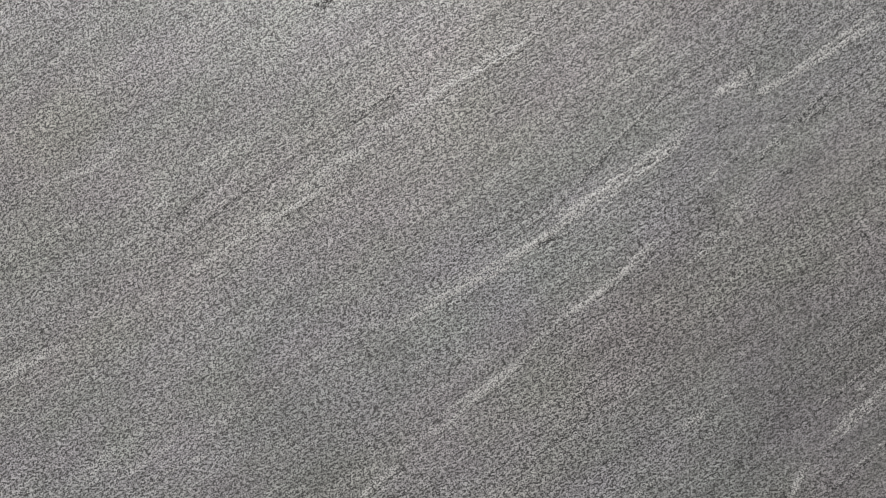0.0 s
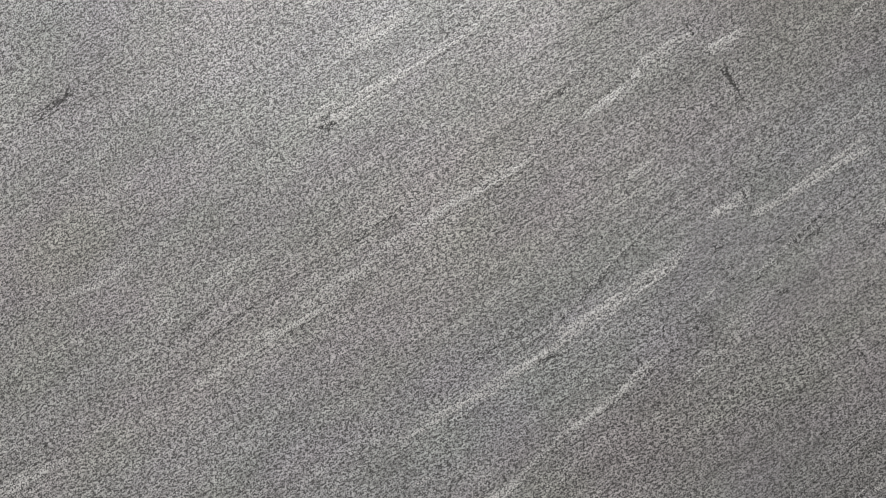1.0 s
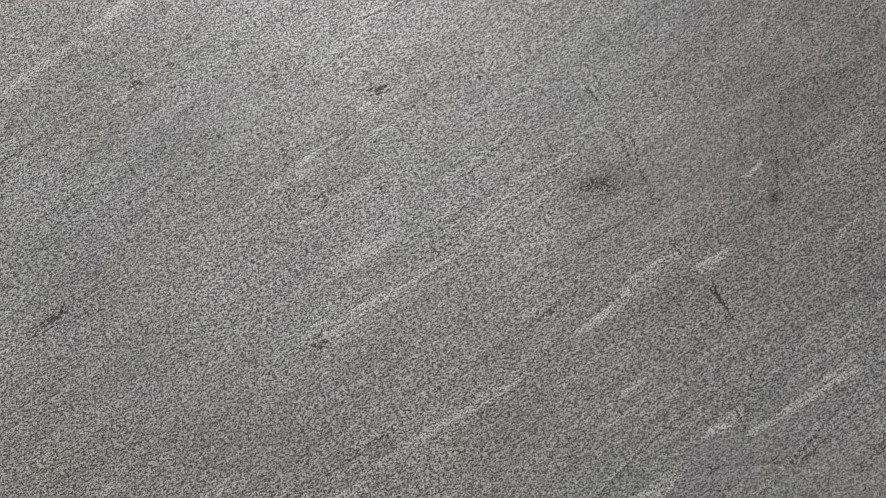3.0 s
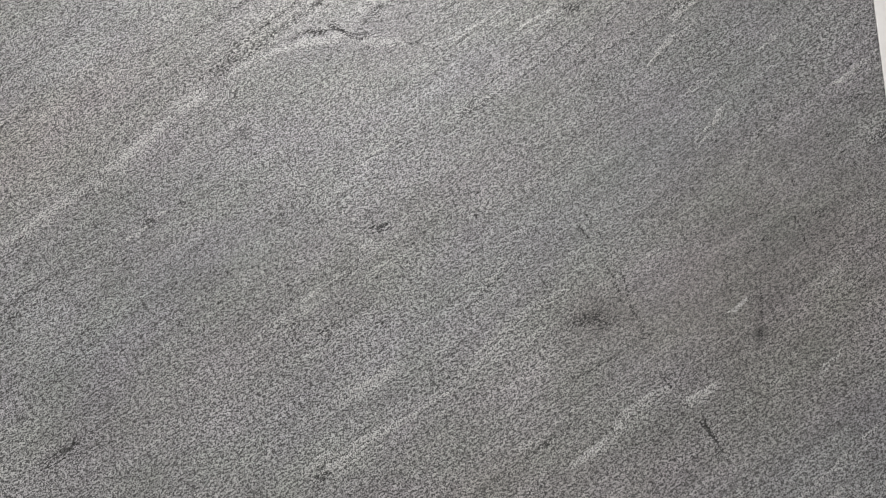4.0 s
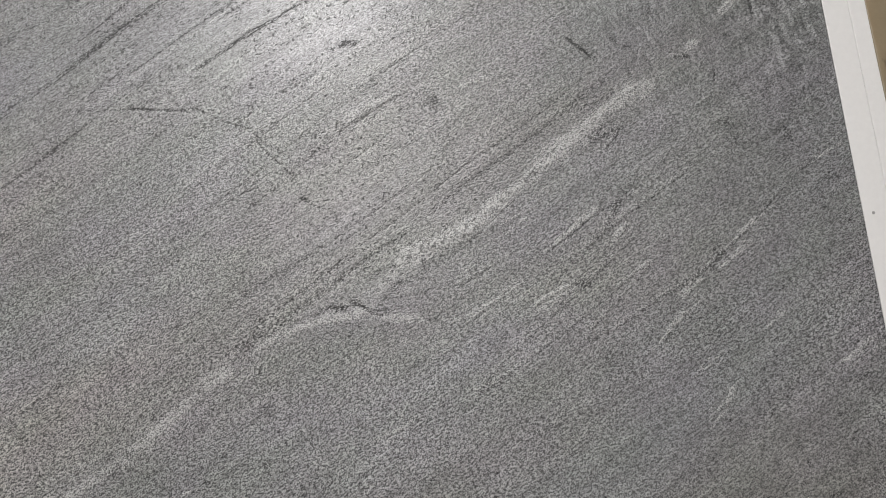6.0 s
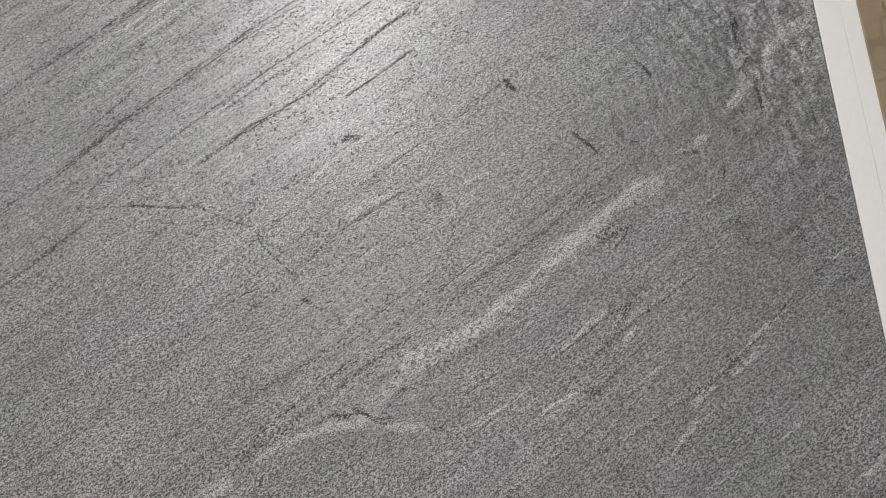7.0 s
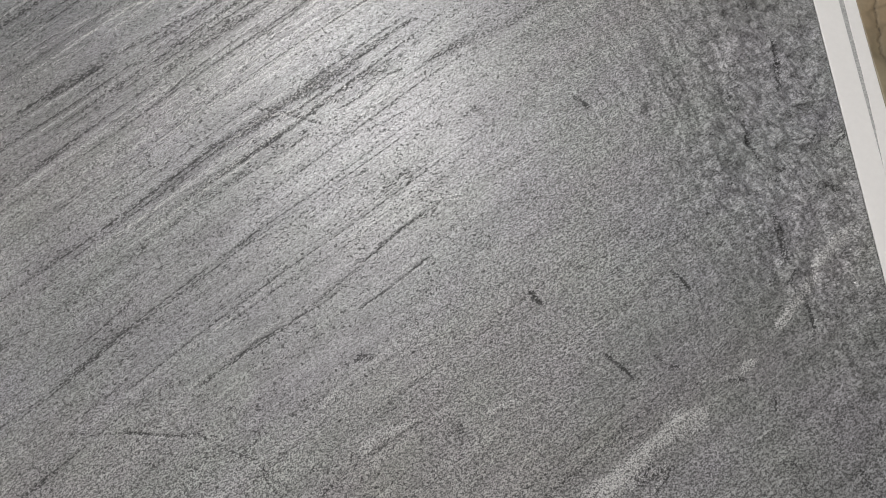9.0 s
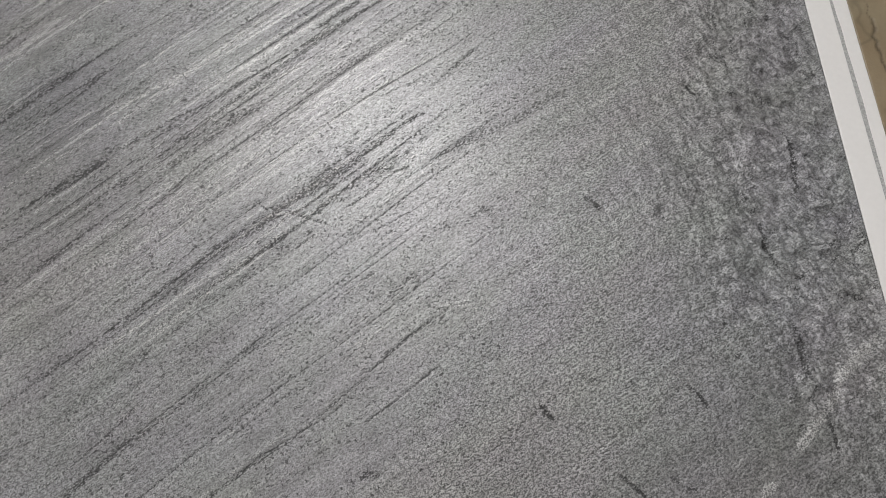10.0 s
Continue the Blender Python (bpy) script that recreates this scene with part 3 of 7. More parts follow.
slate.line("dark", [(0.225, 0.738), (0.239, 0.752), (0.256, 0.763)], 0.0007, 0.57, -0.0004, 0.5, 0.0012, 326)
slate.line("pale", [(0.216, 0.726), (0.233, 0.745), (0.255, 0.761)], 0.0006, 0.57, 0, 0.5, 0.0012, 326)
slate.line("pale", [(0.232, 0.761), (0.252, 0.781)], 0.0034, 0.55, 0.0002, 0.6, 0.0021, 27)
slate.line("pale", [(-0.210, 0.709), (-0.188, 0.722), (-0.157, 0.735)], 0.0019, 0.65, 0.0002, 0.5, 0.0015, 28)
slate.line("pale", [(-0.215, 0.711), (-0.197, 0.721), (-0.174, 0.732)], 0.0007, 0.49, 0, 0.5, 0.0012, 328)
slate.line("dark", [(-0.206, 0.707), (-0.188, 0.718), (-0.162, 0.729)], 0.0008, 0.43, -0.0004, 0.5, 0.0012, 328)
slate.line("pale", [(-0.210, 0.702), (-0.189, 0.715), (-0.162, 0.727)], 0.0006, 0.43, 0, 0.5, 0.0012, 328)
slate.line("pale", [(-0.269, 0.706), (-0.187, 0.742), (-0.121, 0.773)], 0.0065, 0.2, 0, 0.6, 0.0022, 29)
slate.line("pale", [(0.100, 0.715), (0.138, 0.749), (0.166, 0.770)], 0.0032, 0.25, 0, 0.6, 0.0020, 30)
slate.line("pale", [(-0.036, 0.780), (-0.017, 0.792)], 0.0013, 0.55, 0.0002, 0.6, 0.0013, 31)
slate.line("dark", [(0.044, 0.857), (0.054, 0.860), (0.064, 0.863)], 0.0011, 0.85, -0.0002125, 0.4, 0.0013, 32)
slate.line("dark", [(0.049, 0.852), (0.083, 0.868), (0.130, 0.897)], 0.0049, 0.18, -4.5e-05, 0.5, 0.0022, 33)
slate.line("dark", [(0.170, 0.961), (0.175, 0.952), (0.180, 0.937)], 0.0013, 0.85, -0.0002125, 0.4, 0.0013, 34)
slate.line("dark", [(0.177, 0.961), (0.197, 0.951), (0.210, 0.947)], 0.0032, 0.35, -8.75e-05, 0.5, 0.0021, 35)
slate.line("dark", [(0.157, 0.922), (0.180, 0.927), (0.206, 0.929)], 0.0037, 0.3, -7.5e-05, 0.5, 0.0022, 36)
slate.line("dark", [(0.214, 0.725), (0.229, 0.739), (0.246, 0.756)], 0.0032, 0.35, -8.75e-05, 0.5, 0.0021, 37)
slate.line("dark", [(0.234, 0.863), (0.241, 0.856), (0.242, 0.848)], 0.0011, 0.75, -0.0001875, 0.4, 0.0012, 38)
slate.line("dark", [(-0.083, 1.004), (-0.072, 1.007)], 0.0016, 0.75, -0.0001875, 0.5, 0.0014, 39)
slate.line("pale", [(-0.047, 1.028), (-0.017, 1.044), (0.004, 1.055), (0.016, 1.064)], 0.0014, 0.9, 0.0002, 0.5, 0.0013, 40)
slate.line("pale", [(-0.051, 1.030), (-0.005, 1.054), (0.019, 1.071)], 0.0006, 0.64, 0, 0.5, 0.0012, 340)
slate.line("dark", [(-0.032, 1.032), (-0.008, 1.045), (0.009, 1.055)], 0.0006, 0.55, -0.0004, 0.5, 0.0012, 340)
slate.line("pale", [(-0.045, 1.025), (-0.001, 1.048), (0.021, 1.063)], 0.0006, 0.55, 0, 0.5, 0.0012, 340)
slate.line("pale", [(0.013, 1.071), (0.032, 1.085), (0.045, 1.095), (0.059, 1.107)], 0.0010, 1, 0.0002, 0.3, 0.0012, 41)
slate.line("pale", [(0.026, 1.084), (0.041, 1.095), (0.056, 1.108)], 0.0006, 0.70, 0, 0.5, 0.0012, 341)
slate.line("dark", [(0.024, 1.076), (0.042, 1.090), (0.058, 1.103)], 0.0006, 0.60, -0.0004, 0.5, 0.0012, 341)
slate.line("pale", [(0.016, 1.070), (0.041, 1.088), (0.062, 1.106)], 0.0006, 0.60, 0, 0.5, 0.0012, 341)
slate.line("pale", [(0.057, 1.106), (0.075, 1.114), (0.087, 1.119)], 0.0008, 0.8, 0.0002, 0.3, 0.0011, 42)
slate.line("pale", [(0.054, 1.108), (0.074, 1.116), (0.087, 1.122)], 0.0006, 0.58, 0, 0.5, 0.0012, 342)
slate.line("dark", [(0.063, 1.107), (0.079, 1.113), (0.090, 1.118)], 0.0006, 0.50, -0.0004, 0.5, 0.0012, 342)
slate.line("pale", [(0.054, 1.102), (0.072, 1.110), (0.085, 1.115)], 0.0006, 0.50, 0, 0.5, 0.0012, 342)
slate.line("pale", [(-0.077, 1.005), (-0.066, 1.013), (-0.049, 1.026)], 0.0011, 0.9, 0.0002, 0.3, 0.0012, 43)
slate.line("pale", [(-0.077, 1.008), (-0.067, 1.016), (-0.050, 1.028)], 0.0006, 0.64, 0, 0.5, 0.0012, 343)
slate.line("dark", [(-0.071, 1.006), (-0.063, 1.012), (-0.051, 1.021)], 0.0006, 0.55, -0.0004, 0.5, 0.0012, 343)
slate.line("pale", [(-0.073, 1.004), (-0.066, 1.009), (-0.057, 1.016)], 0.0006, 0.55, 0, 0.5, 0.0012, 343)
slate.line("pale", [(-0.088, 1.008), (-0.081, 1.017), (-0.068, 1.020)], 0.0011, 0.8, 0.0002, 0.4, 0.0012, 44)
slate.line("pale", [(-0.090, 1.009), (-0.084, 1.017), (-0.075, 1.021)], 0.0006, 0.58, 0, 0.5, 0.0012, 344)
slate.line("dark", [(-0.089, 1.003), (-0.082, 1.011), (-0.073, 1.016)], 0.0006, 0.50, -0.0004, 0.5, 0.0012, 344)
slate.line("pale", [(-0.088, 1.002), (-0.082, 1.010), (-0.072, 1.015)], 0.0006, 0.50, 0, 0.5, 0.0012, 344)
slate.line("dark", [(-0.082, 1.011), (-0.074, 1.002)], 0.0013, 0.85, -0.0002125, 0.4, 0.0013, 45)
slate.line("pale", [(-0.069, 1.048), (-0.045, 1.064), (-0.018, 1.078)], 0.0023, 0.4, 0, 0.6, 0.0017, 46)
slate.line("pale", [(-0.108, 1.028), (-0.059, 1.058), (-0.009, 1.083)], 0.0071, 0.2, 0, 0.6, 0.0022, 47)
slate.line("pale", [(0.082, 1.008), (0.097, 1.017), (0.117, 1.034)], 0.0026, 0.6, 0.0002, 0.5, 0.0018, 48)
slate.line("pale", [(0.128, 1.047), (0.145, 1.053)], 0.0012, 0.7, 0.0002, 0.5, 0.0013, 49)
slate.line("pale", [(0.152, 1.043), (0.161, 1.046), (0.174, 1.055)], 0.0019, 0.8, 0.0002, 0.5, 0.0015, 50)
slate.line("pale", [(0.149, 1.047), (0.158, 1.050), (0.170, 1.057)], 0.0007, 0.58, 0, 0.5, 0.0012, 350)
slate.line("dark", [(0.159, 1.042), (0.163, 1.043), (0.169, 1.047)], 0.0008, 0.50, -0.0004, 0.5, 0.0012, 350)
slate.line("pale", [(0.155, 1.038), (0.164, 1.041), (0.177, 1.050)], 0.0006, 0.50, 0, 0.5, 0.0012, 350)
slate.line("dark", [(0.106, 1.158), (0.112, 1.135), (0.120, 1.126), (0.124, 1.105), (0.132, 1.084)], 0.0010, 0.8, -0.0002, 0.3, 0.0012, 51)
slate.line("dark", [(0.093, 1.160), (0.103, 1.147)], 0.0015, 1, -0.00025, 0.3, 0.0014, 52)
slate.line("dark", [(0.187, 1.138), (0.188, 1.119), (0.188, 1.100)], 0.0013, 0.7, -0.000175, 0.3, 0.0013, 53)
slate.line("dark", [(0.207, 1.123), (0.206, 1.091)], 0.0014, 0.7, -0.000175, 0.3, 0.0013, 54)
slate.line("dark", [(0.141, 1.060), (0.146, 1.050)], 0.0015, 1, -0.00025, 0.3, 0.0014, 55)
slate.line("dark", [(0.163, 1.035), (0.171, 1.017), (0.178, 1.002)], 0.0013, 1, -0.00025, 0.3, 0.0013, 56)
slate.line("dark", [(0.233, 1.160), (0.241, 1.135)], 0.0013, 1, -0.00025, 0.3, 0.0013, 57)
slate.line("dark", [(0.213, 1.130), (0.218, 1.116)], 0.0009, 0.75, -0.0001875, 0.5, 0.0012, 58)
slate.line("dark", [(-0.065, 1.126), (-0.044, 1.147)], 0.0014, 0.65, -0.0001625, 0.5, 0.0013, 59)
slate.line("dark", [(-0.050, 1.164), (-0.029, 1.166)], 0.0024, 0.7, -0.000175, 0.5, 0.0018, 60)
slate.line("dark", [(-0.256, 1.022), (-0.239, 1.038)], 0.0016, 0.22, -5.5e-05, 0.5, 0.0014, 61)
slate.line("pale", [(-0.051, 1.151), (-0.041, 1.156)], 0.0019, 0.8, 0.0002, 0.5, 0.0015, 62)
slate.line("pale", [(0.188, 1.097), (0.202, 1.109)], 0.0011, 0.7, 0.0002, 0.5, 0.0012, 63)
slate.line("pale", [(0.239, 1.061), (0.253, 1.070)], 0.0008, 0.7, 0.0002, 0.5, 0.0011, 64)
slate.line("pale", [(-0.283, 1.173), (-0.268, 1.181), (-0.256, 1.188)], 0.0016, 0.8, 0.0002, 0.4, 0.0014, 65)
slate.line("pale", [(-0.283, 1.177), (-0.270, 1.184), (-0.259, 1.190)], 0.0006, 0.58, 0, 0.5, 0.0012, 365)
slate.line("dark", [(-0.279, 1.172), (-0.267, 1.178), (-0.258, 1.183)], 0.0006, 0.50, -0.0004, 0.5, 0.0012, 365)
slate.line("pale", [(-0.276, 1.171), (-0.263, 1.178), (-0.251, 1.185)], 0.0006, 0.50, 0, 0.5, 0.0012, 365)
slate.line("pale", [(0.011, 1.117), (0.026, 1.136)], 0.0022, 0.3, 0, 0.6, 0.0016, 66)
slate.line("pale", [(-0.302, 1.159), (-0.283, 1.171), (-0.268, 1.182), (-0.248, 1.194), (-0.229, 1.208)], 0.0019, 0.75, 0.0002, 0.4, 0.0015, 67)
slate.line("pale", [(-0.301, 1.164), (-0.264, 1.189), (-0.222, 1.218)], 0.0006, 0.55, 0, 0.5, 0.0012, 367)
slate.line("dark", [(-0.297, 1.158), (-0.265, 1.179), (-0.228, 1.204)], 0.0007, 0.47, -0.0004, 0.5, 0.0012, 367)
slate.line("pale", [(-0.279, 1.167), (-0.262, 1.178), (-0.241, 1.191)], 0.0006, 0.47, 0, 0.5, 0.0012, 367)
slate.line("pale", [(-0.233, 1.205), (-0.209, 1.222), (-0.189, 1.237), (-0.169, 1.254)], 0.0045, 0.64, 0.0002, 0.45, 0.0022, 68)
slate.line("pale", [(-0.176, 1.252), (-0.163, 1.259), (-0.151, 1.263)], 0.0052, 0.64, 0.0002, 0.5, 0.0022, 69)
slate.line("pale", [(-0.149, 1.267), (-0.125, 1.282), (-0.105, 1.289), (-0.084, 1.296), (-0.060, 1.296), (-0.028, 1.292), (-0.006, 1.286)], 0.0039, 0.56, 0.0002, 0.5, 0.0022, 70)
slate.line("pale", [(-0.052, 1.308), (-0.022, 1.340), (0.011, 1.350), (0.032, 1.358)], 0.0068, 0.56, 0.0002, 0.6, 0.0022, 71)
slate.line("pale", [(0.007, 1.349), (0.028, 1.358), (0.054, 1.380)], 0.0076, 0.6, 0.0002, 0.55, 0.0022, 72)
slate.line("pale", [(0.051, 1.377), (0.080, 1.400), (0.110, 1.419)], 0.0051, 0.56, 0.0002, 0.55, 0.0022, 73)
slate.line("dark", [(-0.069, 1.306), (-0.060, 1.303), (-0.052, 1.298), (-0.039, 1.296)], 0.0010, 0.97, -0.0002425, 0.2, 0.0012, 74)
slate.line("dark", [(-0.020, 1.297), (-0.012, 1.291), (-0.005, 1.283)], 0.0009, 0.72, -0.00018, 0.3, 0.0012, 75)
slate.line("dark", [(-0.086, 1.304), (-0.070, 1.302)], 0.0020, 0.72, -0.00018, 0.4, 0.0016, 76)
slate.line("dark", [(-0.139, 1.439), (-0.129, 1.425), (-0.121, 1.418), (-0.107, 1.402)], 0.0013, 0.87, -0.0002175, 0.3, 0.0013, 77)
slate.line("dark", [(-0.109, 1.393), (-0.096, 1.382), (-0.083, 1.377), (-0.074, 1.364)], 0.0013, 0.87, -0.0002175, 0.3, 0.0013, 78)
slate.line("dark", [(-0.151, 1.392), (-0.138, 1.397), (-0.123, 1.400)], 0.0017, 0.62, -0.000155, 0.4, 0.0015, 79)
slate.line("dark", [(-0.034, 1.424), (-0.021, 1.416)], 0.0017, 0.35, -8.75e-05, 0.5, 0.0015, 80)
slate.line("pale", [(-0.213, 1.161), (-0.200, 1.167), (-0.192, 1.176), (-0.174, 1.188)], 0.0016, 0.7, 0.0002, 0.5, 0.0014, 81)
slate.line("pale", [(-0.214, 1.165), (-0.197, 1.176), (-0.172, 1.194)], 0.0006, 0.52, 0, 0.5, 0.0012, 381)
slate.line("dark", [(-0.214, 1.157), (-0.196, 1.166), (-0.177, 1.182)], 0.0006, 0.45, -0.0004, 0.5, 0.0012, 381)
slate.line("pale", [(-0.203, 1.160), (-0.191, 1.170), (-0.173, 1.183)], 0.0006, 0.45, 0, 0.5, 0.0012, 381)
slate.line("pale", [(-0.056, 1.208), (-0.038, 1.216), (-0.021, 1.224)], 0.0011, 0.7, 0.0002, 0.5, 0.0012, 82)
slate.line("pale", [(-0.047, 1.215), (-0.033, 1.221), (-0.020, 1.227)], 0.0006, 0.52, 0, 0.5, 0.0012, 382)
slate.line("dark", [(-0.048, 1.209), (-0.033, 1.215), (-0.020, 1.222)], 0.0006, 0.45, -0.0004, 0.5, 0.0012, 382)
slate.line("pale", [(-0.057, 1.203), (-0.036, 1.213), (-0.016, 1.222)], 0.0006, 0.45, 0, 0.5, 0.0012, 382)
slate.line("pale", [(-0.089, 1.116), (-0.072, 1.127), (-0.048, 1.145), (-0.033, 1.153)], 0.0010, 0.6, 0.0002, 0.5, 0.0012, 83)
slate.line("pale", [(-0.089, 1.119), (-0.071, 1.131), (-0.047, 1.149)], 0.0006, 0.46, 0, 0.5, 0.0012, 383)
slate.line("dark", [(-0.080, 1.119), (-0.061, 1.132), (-0.041, 1.146)], 0.0006, 0.40, -0.0004, 0.5, 0.0012, 383)
slate.line("pale", [(-0.088, 1.113), (-0.056, 1.135), (-0.028, 1.152)], 0.0006, 0.40, 0, 0.5, 0.0012, 383)
slate.line("pale", [(0.080, 1.337), (0.096, 1.349), (0.117, 1.366)], 0.0011, 1, 0.0002, 0.3, 0.0012, 84)
slate.line("pale", [(0.073, 1.336), (0.094, 1.351), (0.121, 1.373)], 0.0006, 0.70, 0, 0.5, 0.0012, 384)
slate.line("dark", [(0.081, 1.335), (0.094, 1.344), (0.110, 1.357)], 0.0006, 0.60, -0.0004, 0.5, 0.0012, 384)
slate.line("pale", [(0.084, 1.336), (0.098, 1.347), (0.117, 1.362)], 0.0006, 0.60, 0, 0.5, 0.0012, 384)
slate.line("pale", [(0.121, 1.337), (0.130, 1.345), (0.138, 1.354)], 0.0013, 0.85, 0.0002, 0.3, 0.0013, 85)
slate.line("pale", [(0.124, 1.343), (0.128, 1.348), (0.132, 1.352)], 0.0006, 0.61, 0, 0.5, 0.0012, 385)
slate.line("dark", [(0.124, 1.336), (0.133, 1.344), (0.141, 1.353)], 0.0006, 0.53, -0.0004, 0.5, 0.0012, 385)
slate.line("pale", [(0.128, 1.339), (0.134, 1.344), (0.140, 1.351)], 0.0006, 0.53, 0, 0.5, 0.0012, 385)
slate.line("dark", [(0.132, 1.379), (0.143, 1.369)], 0.0012, 0.87, -0.0002175, 0.3, 0.0013, 86)
slate.line("pale", [(0.042, 1.355), (0.063, 1.366)], 0.0010, 0.8, 0.0002, 0.4, 0.0012, 87)
slate.line("pale", [(0.005, 1.313), (0.034, 1.326), (0.055, 1.339)], 0.0013, 0.55, 0.0002, 0.5, 0.0013, 88)
slate.line("pale", [(0.011, 1.319), (0.034, 1.330), (0.051, 1.340)], 0.0006, 0.43, 0, 0.5, 0.0012, 388)
slate.line("dark", [(0.016, 1.315), (0.040, 1.327), (0.060, 1.339)], 0.0006, 0.38, -0.0004, 0.5, 0.0012, 388)
slate.line("pale", [(0.016, 1.313), (0.034, 1.321), (0.047, 1.329)], 0.0006, 0.38, 0, 0.5, 0.0012, 388)
slate.line("pale", [(0.066, 1.298), (0.094, 1.312)], 0.0015, 0.6, 0.0002, 0.5, 0.0013, 89)
slate.line("pale", [(0.134, 1.257), (0.148, 1.265), (0.160, 1.277), (0.171, 1.289)], 0.0010, 0.8, 0.0002, 0.4, 0.0012, 90)
slate.line("pale", [(0.137, 1.262), (0.154, 1.275), (0.169, 1.290)], 0.0006, 0.58, 0, 0.5, 0.0012, 390)
slate.line("dark", [(0.136, 1.256), (0.154, 1.268), (0.169, 1.284)], 0.0006, 0.50, -0.0004, 0.5, 0.0012, 390)
slate.line("pale", [(0.147, 1.260), (0.162, 1.274), (0.176, 1.289)], 0.0006, 0.50, 0, 0.5, 0.0012, 390)
slate.line("pale", [(0.165, 1.293), (0.175, 1.304), (0.185, 1.308)], 0.0016, 0.9, 0.0002, 0.3, 0.0014, 91)
slate.line("pale", [(0.161, 1.294), (0.173, 1.307), (0.186, 1.312)], 0.0006, 0.64, 0, 0.5, 0.0012, 391)
slate.line("dark", [(0.171, 1.296), (0.179, 1.303), (0.188, 1.306)], 0.0006, 0.55, -0.0004, 0.5, 0.0012, 391)
slate.line("pale", [(0.169, 1.290), (0.179, 1.300), (0.189, 1.305)], 0.0006, 0.55, 0, 0.5, 0.0012, 391)
slate.line("pale", [(0.194, 1.314), (0.206, 1.322)], 0.0010, 0.8, 0.0002, 0.4, 0.0012, 92)
slate.line("pale", [(0.208, 1.333), (0.229, 1.350)], 0.0019, 0.7, 0.0002, 0.5, 0.0015, 93)
slate.line("dark", [(0.193, 1.339), (0.203, 1.317)], 0.0015, 0.52, -0.00013, 0.5, 0.0014, 94)
slate.line("pale", [(0.166, 1.238), (0.185, 1.253), (0.192, 1.259)], 0.0010, 0.8, 0.0002, 0.4, 0.0012, 95)
slate.line("pale", [(0.168, 1.243), (0.185, 1.257), (0.192, 1.263)], 0.0006, 0.58, 0, 0.5, 0.0012, 395)
slate.line("dark", [(0.164, 1.233), (0.183, 1.249), (0.192, 1.256)], 0.0006, 0.50, -0.0004, 0.5, 0.0012, 395)
slate.line("pale", [(0.165, 1.233), (0.180, 1.244), (0.190, 1.253)], 0.0006, 0.50, 0, 0.5, 0.0012, 395)
slate.line("pale", [(0.172, 1.211), (0.185, 1.222), (0.195, 1.235)], 0.0016, 0.8, 0.0002, 0.4, 0.0014, 96)
slate.line("pale", [(0.168, 1.212), (0.182, 1.225), (0.194, 1.239)], 0.0006, 0.58, 0, 0.5, 0.0012, 396)
slate.line("dark", [(0.180, 1.213), (0.190, 1.222), (0.198, 1.233)], 0.0006, 0.50, -0.0004, 0.5, 0.0012, 396)
slate.line("pale", [(0.172, 1.205), (0.185, 1.216), (0.196, 1.229)], 0.0006, 0.50, 0, 0.5, 0.0012, 396)
slate.line("pale", [(0.269, 1.245), (0.288, 1.257), (0.300, 1.265)], 0.0014, 0.8, 0.0002, 0.5, 0.0013, 97)
slate.line("pale", [(0.276, 1.253), (0.290, 1.262), (0.300, 1.269)], 0.0006, 0.58, 0, 0.5, 0.0012, 397)
slate.line("dark", [(0.275, 1.245), (0.290, 1.255), (0.301, 1.262)], 0.0006, 0.50, -0.0004, 0.5, 0.0012, 397)
slate.line("pale", [(0.266, 1.238), (0.290, 1.253), (0.305, 1.263)], 0.0006, 0.50, 0, 0.5, 0.0012, 397)
slate.line("pale", [(0.219, 1.271), (0.236, 1.285)], 0.0016, 0.6, 0.0002, 0.5, 0.0014, 98)
slate.line("pale", [(0.133, 1.135), (0.147, 1.142)], 0.0012, 0.9, 0.0002, 0.4, 0.0012, 99)
slate.line("pale", [(0.238, 1.108), (0.260, 1.127), (0.275, 1.139)], 0.0035, 0.4, 0, 0.6, 0.0021, 100)
slate.line("pale", [(0.179, 1.094), (0.201, 1.107)], 0.0013, 0.6, 0.0002, 0.5, 0.0013, 101)
slate.line("dark", [(-0.256, 1.367), (-0.215, 1.395), (-0.151, 1.432)], 0.0011, 0.47, -0.0001175, 0.5, 0.0012, 102)
slate.line("dark", [(-0.235, 1.377), (-0.189, 1.402), (-0.154, 1.408)], 0.0010, 0.47, -0.0001175, 0.5, 0.0012, 103)
slate.line("dark", [(-0.193, 1.371), (-0.150, 1.393), (-0.134, 1.403)], 0.0009, 0.47, -0.0001175, 0.5, 0.0012, 104)
slate.line("dark", [(-0.327, 1.425), (-0.282, 1.449)], 0.0009, 0.42, -0.000105, 0.5, 0.0012, 105)
slate.line("pale", [(-0.112, 1.286), (-0.072, 1.306), (-0.045, 1.319)], 0.0037, 0.48, 0, 0.6, 0.0022, 106)
slate.line("pale", [(-0.080, 1.291), (-0.057, 1.301), (-0.033, 1.315)], 0.0035, 0.5, 0, 0.6, 0.0021, 107)
slate.line("pale", [(-0.032, 1.331), (-0.000, 1.346), (0.032, 1.362)], 0.0080, 0.68, 0.0002, 0.5, 0.0022, 108)
slate.line("pale", [(0.028, 1.361), (0.049, 1.377), (0.067, 1.392), (0.086, 1.406)], 0.0042, 0.72, 0.0002, 0.4, 0.0022, 109)
slate.line("pale", [(0.077, 1.401), (0.106, 1.423), (0.128, 1.440), (0.149, 1.452), (0.171, 1.462)], 0.0096, 0.68, 0.0002, 0.5, 0.0022, 110)
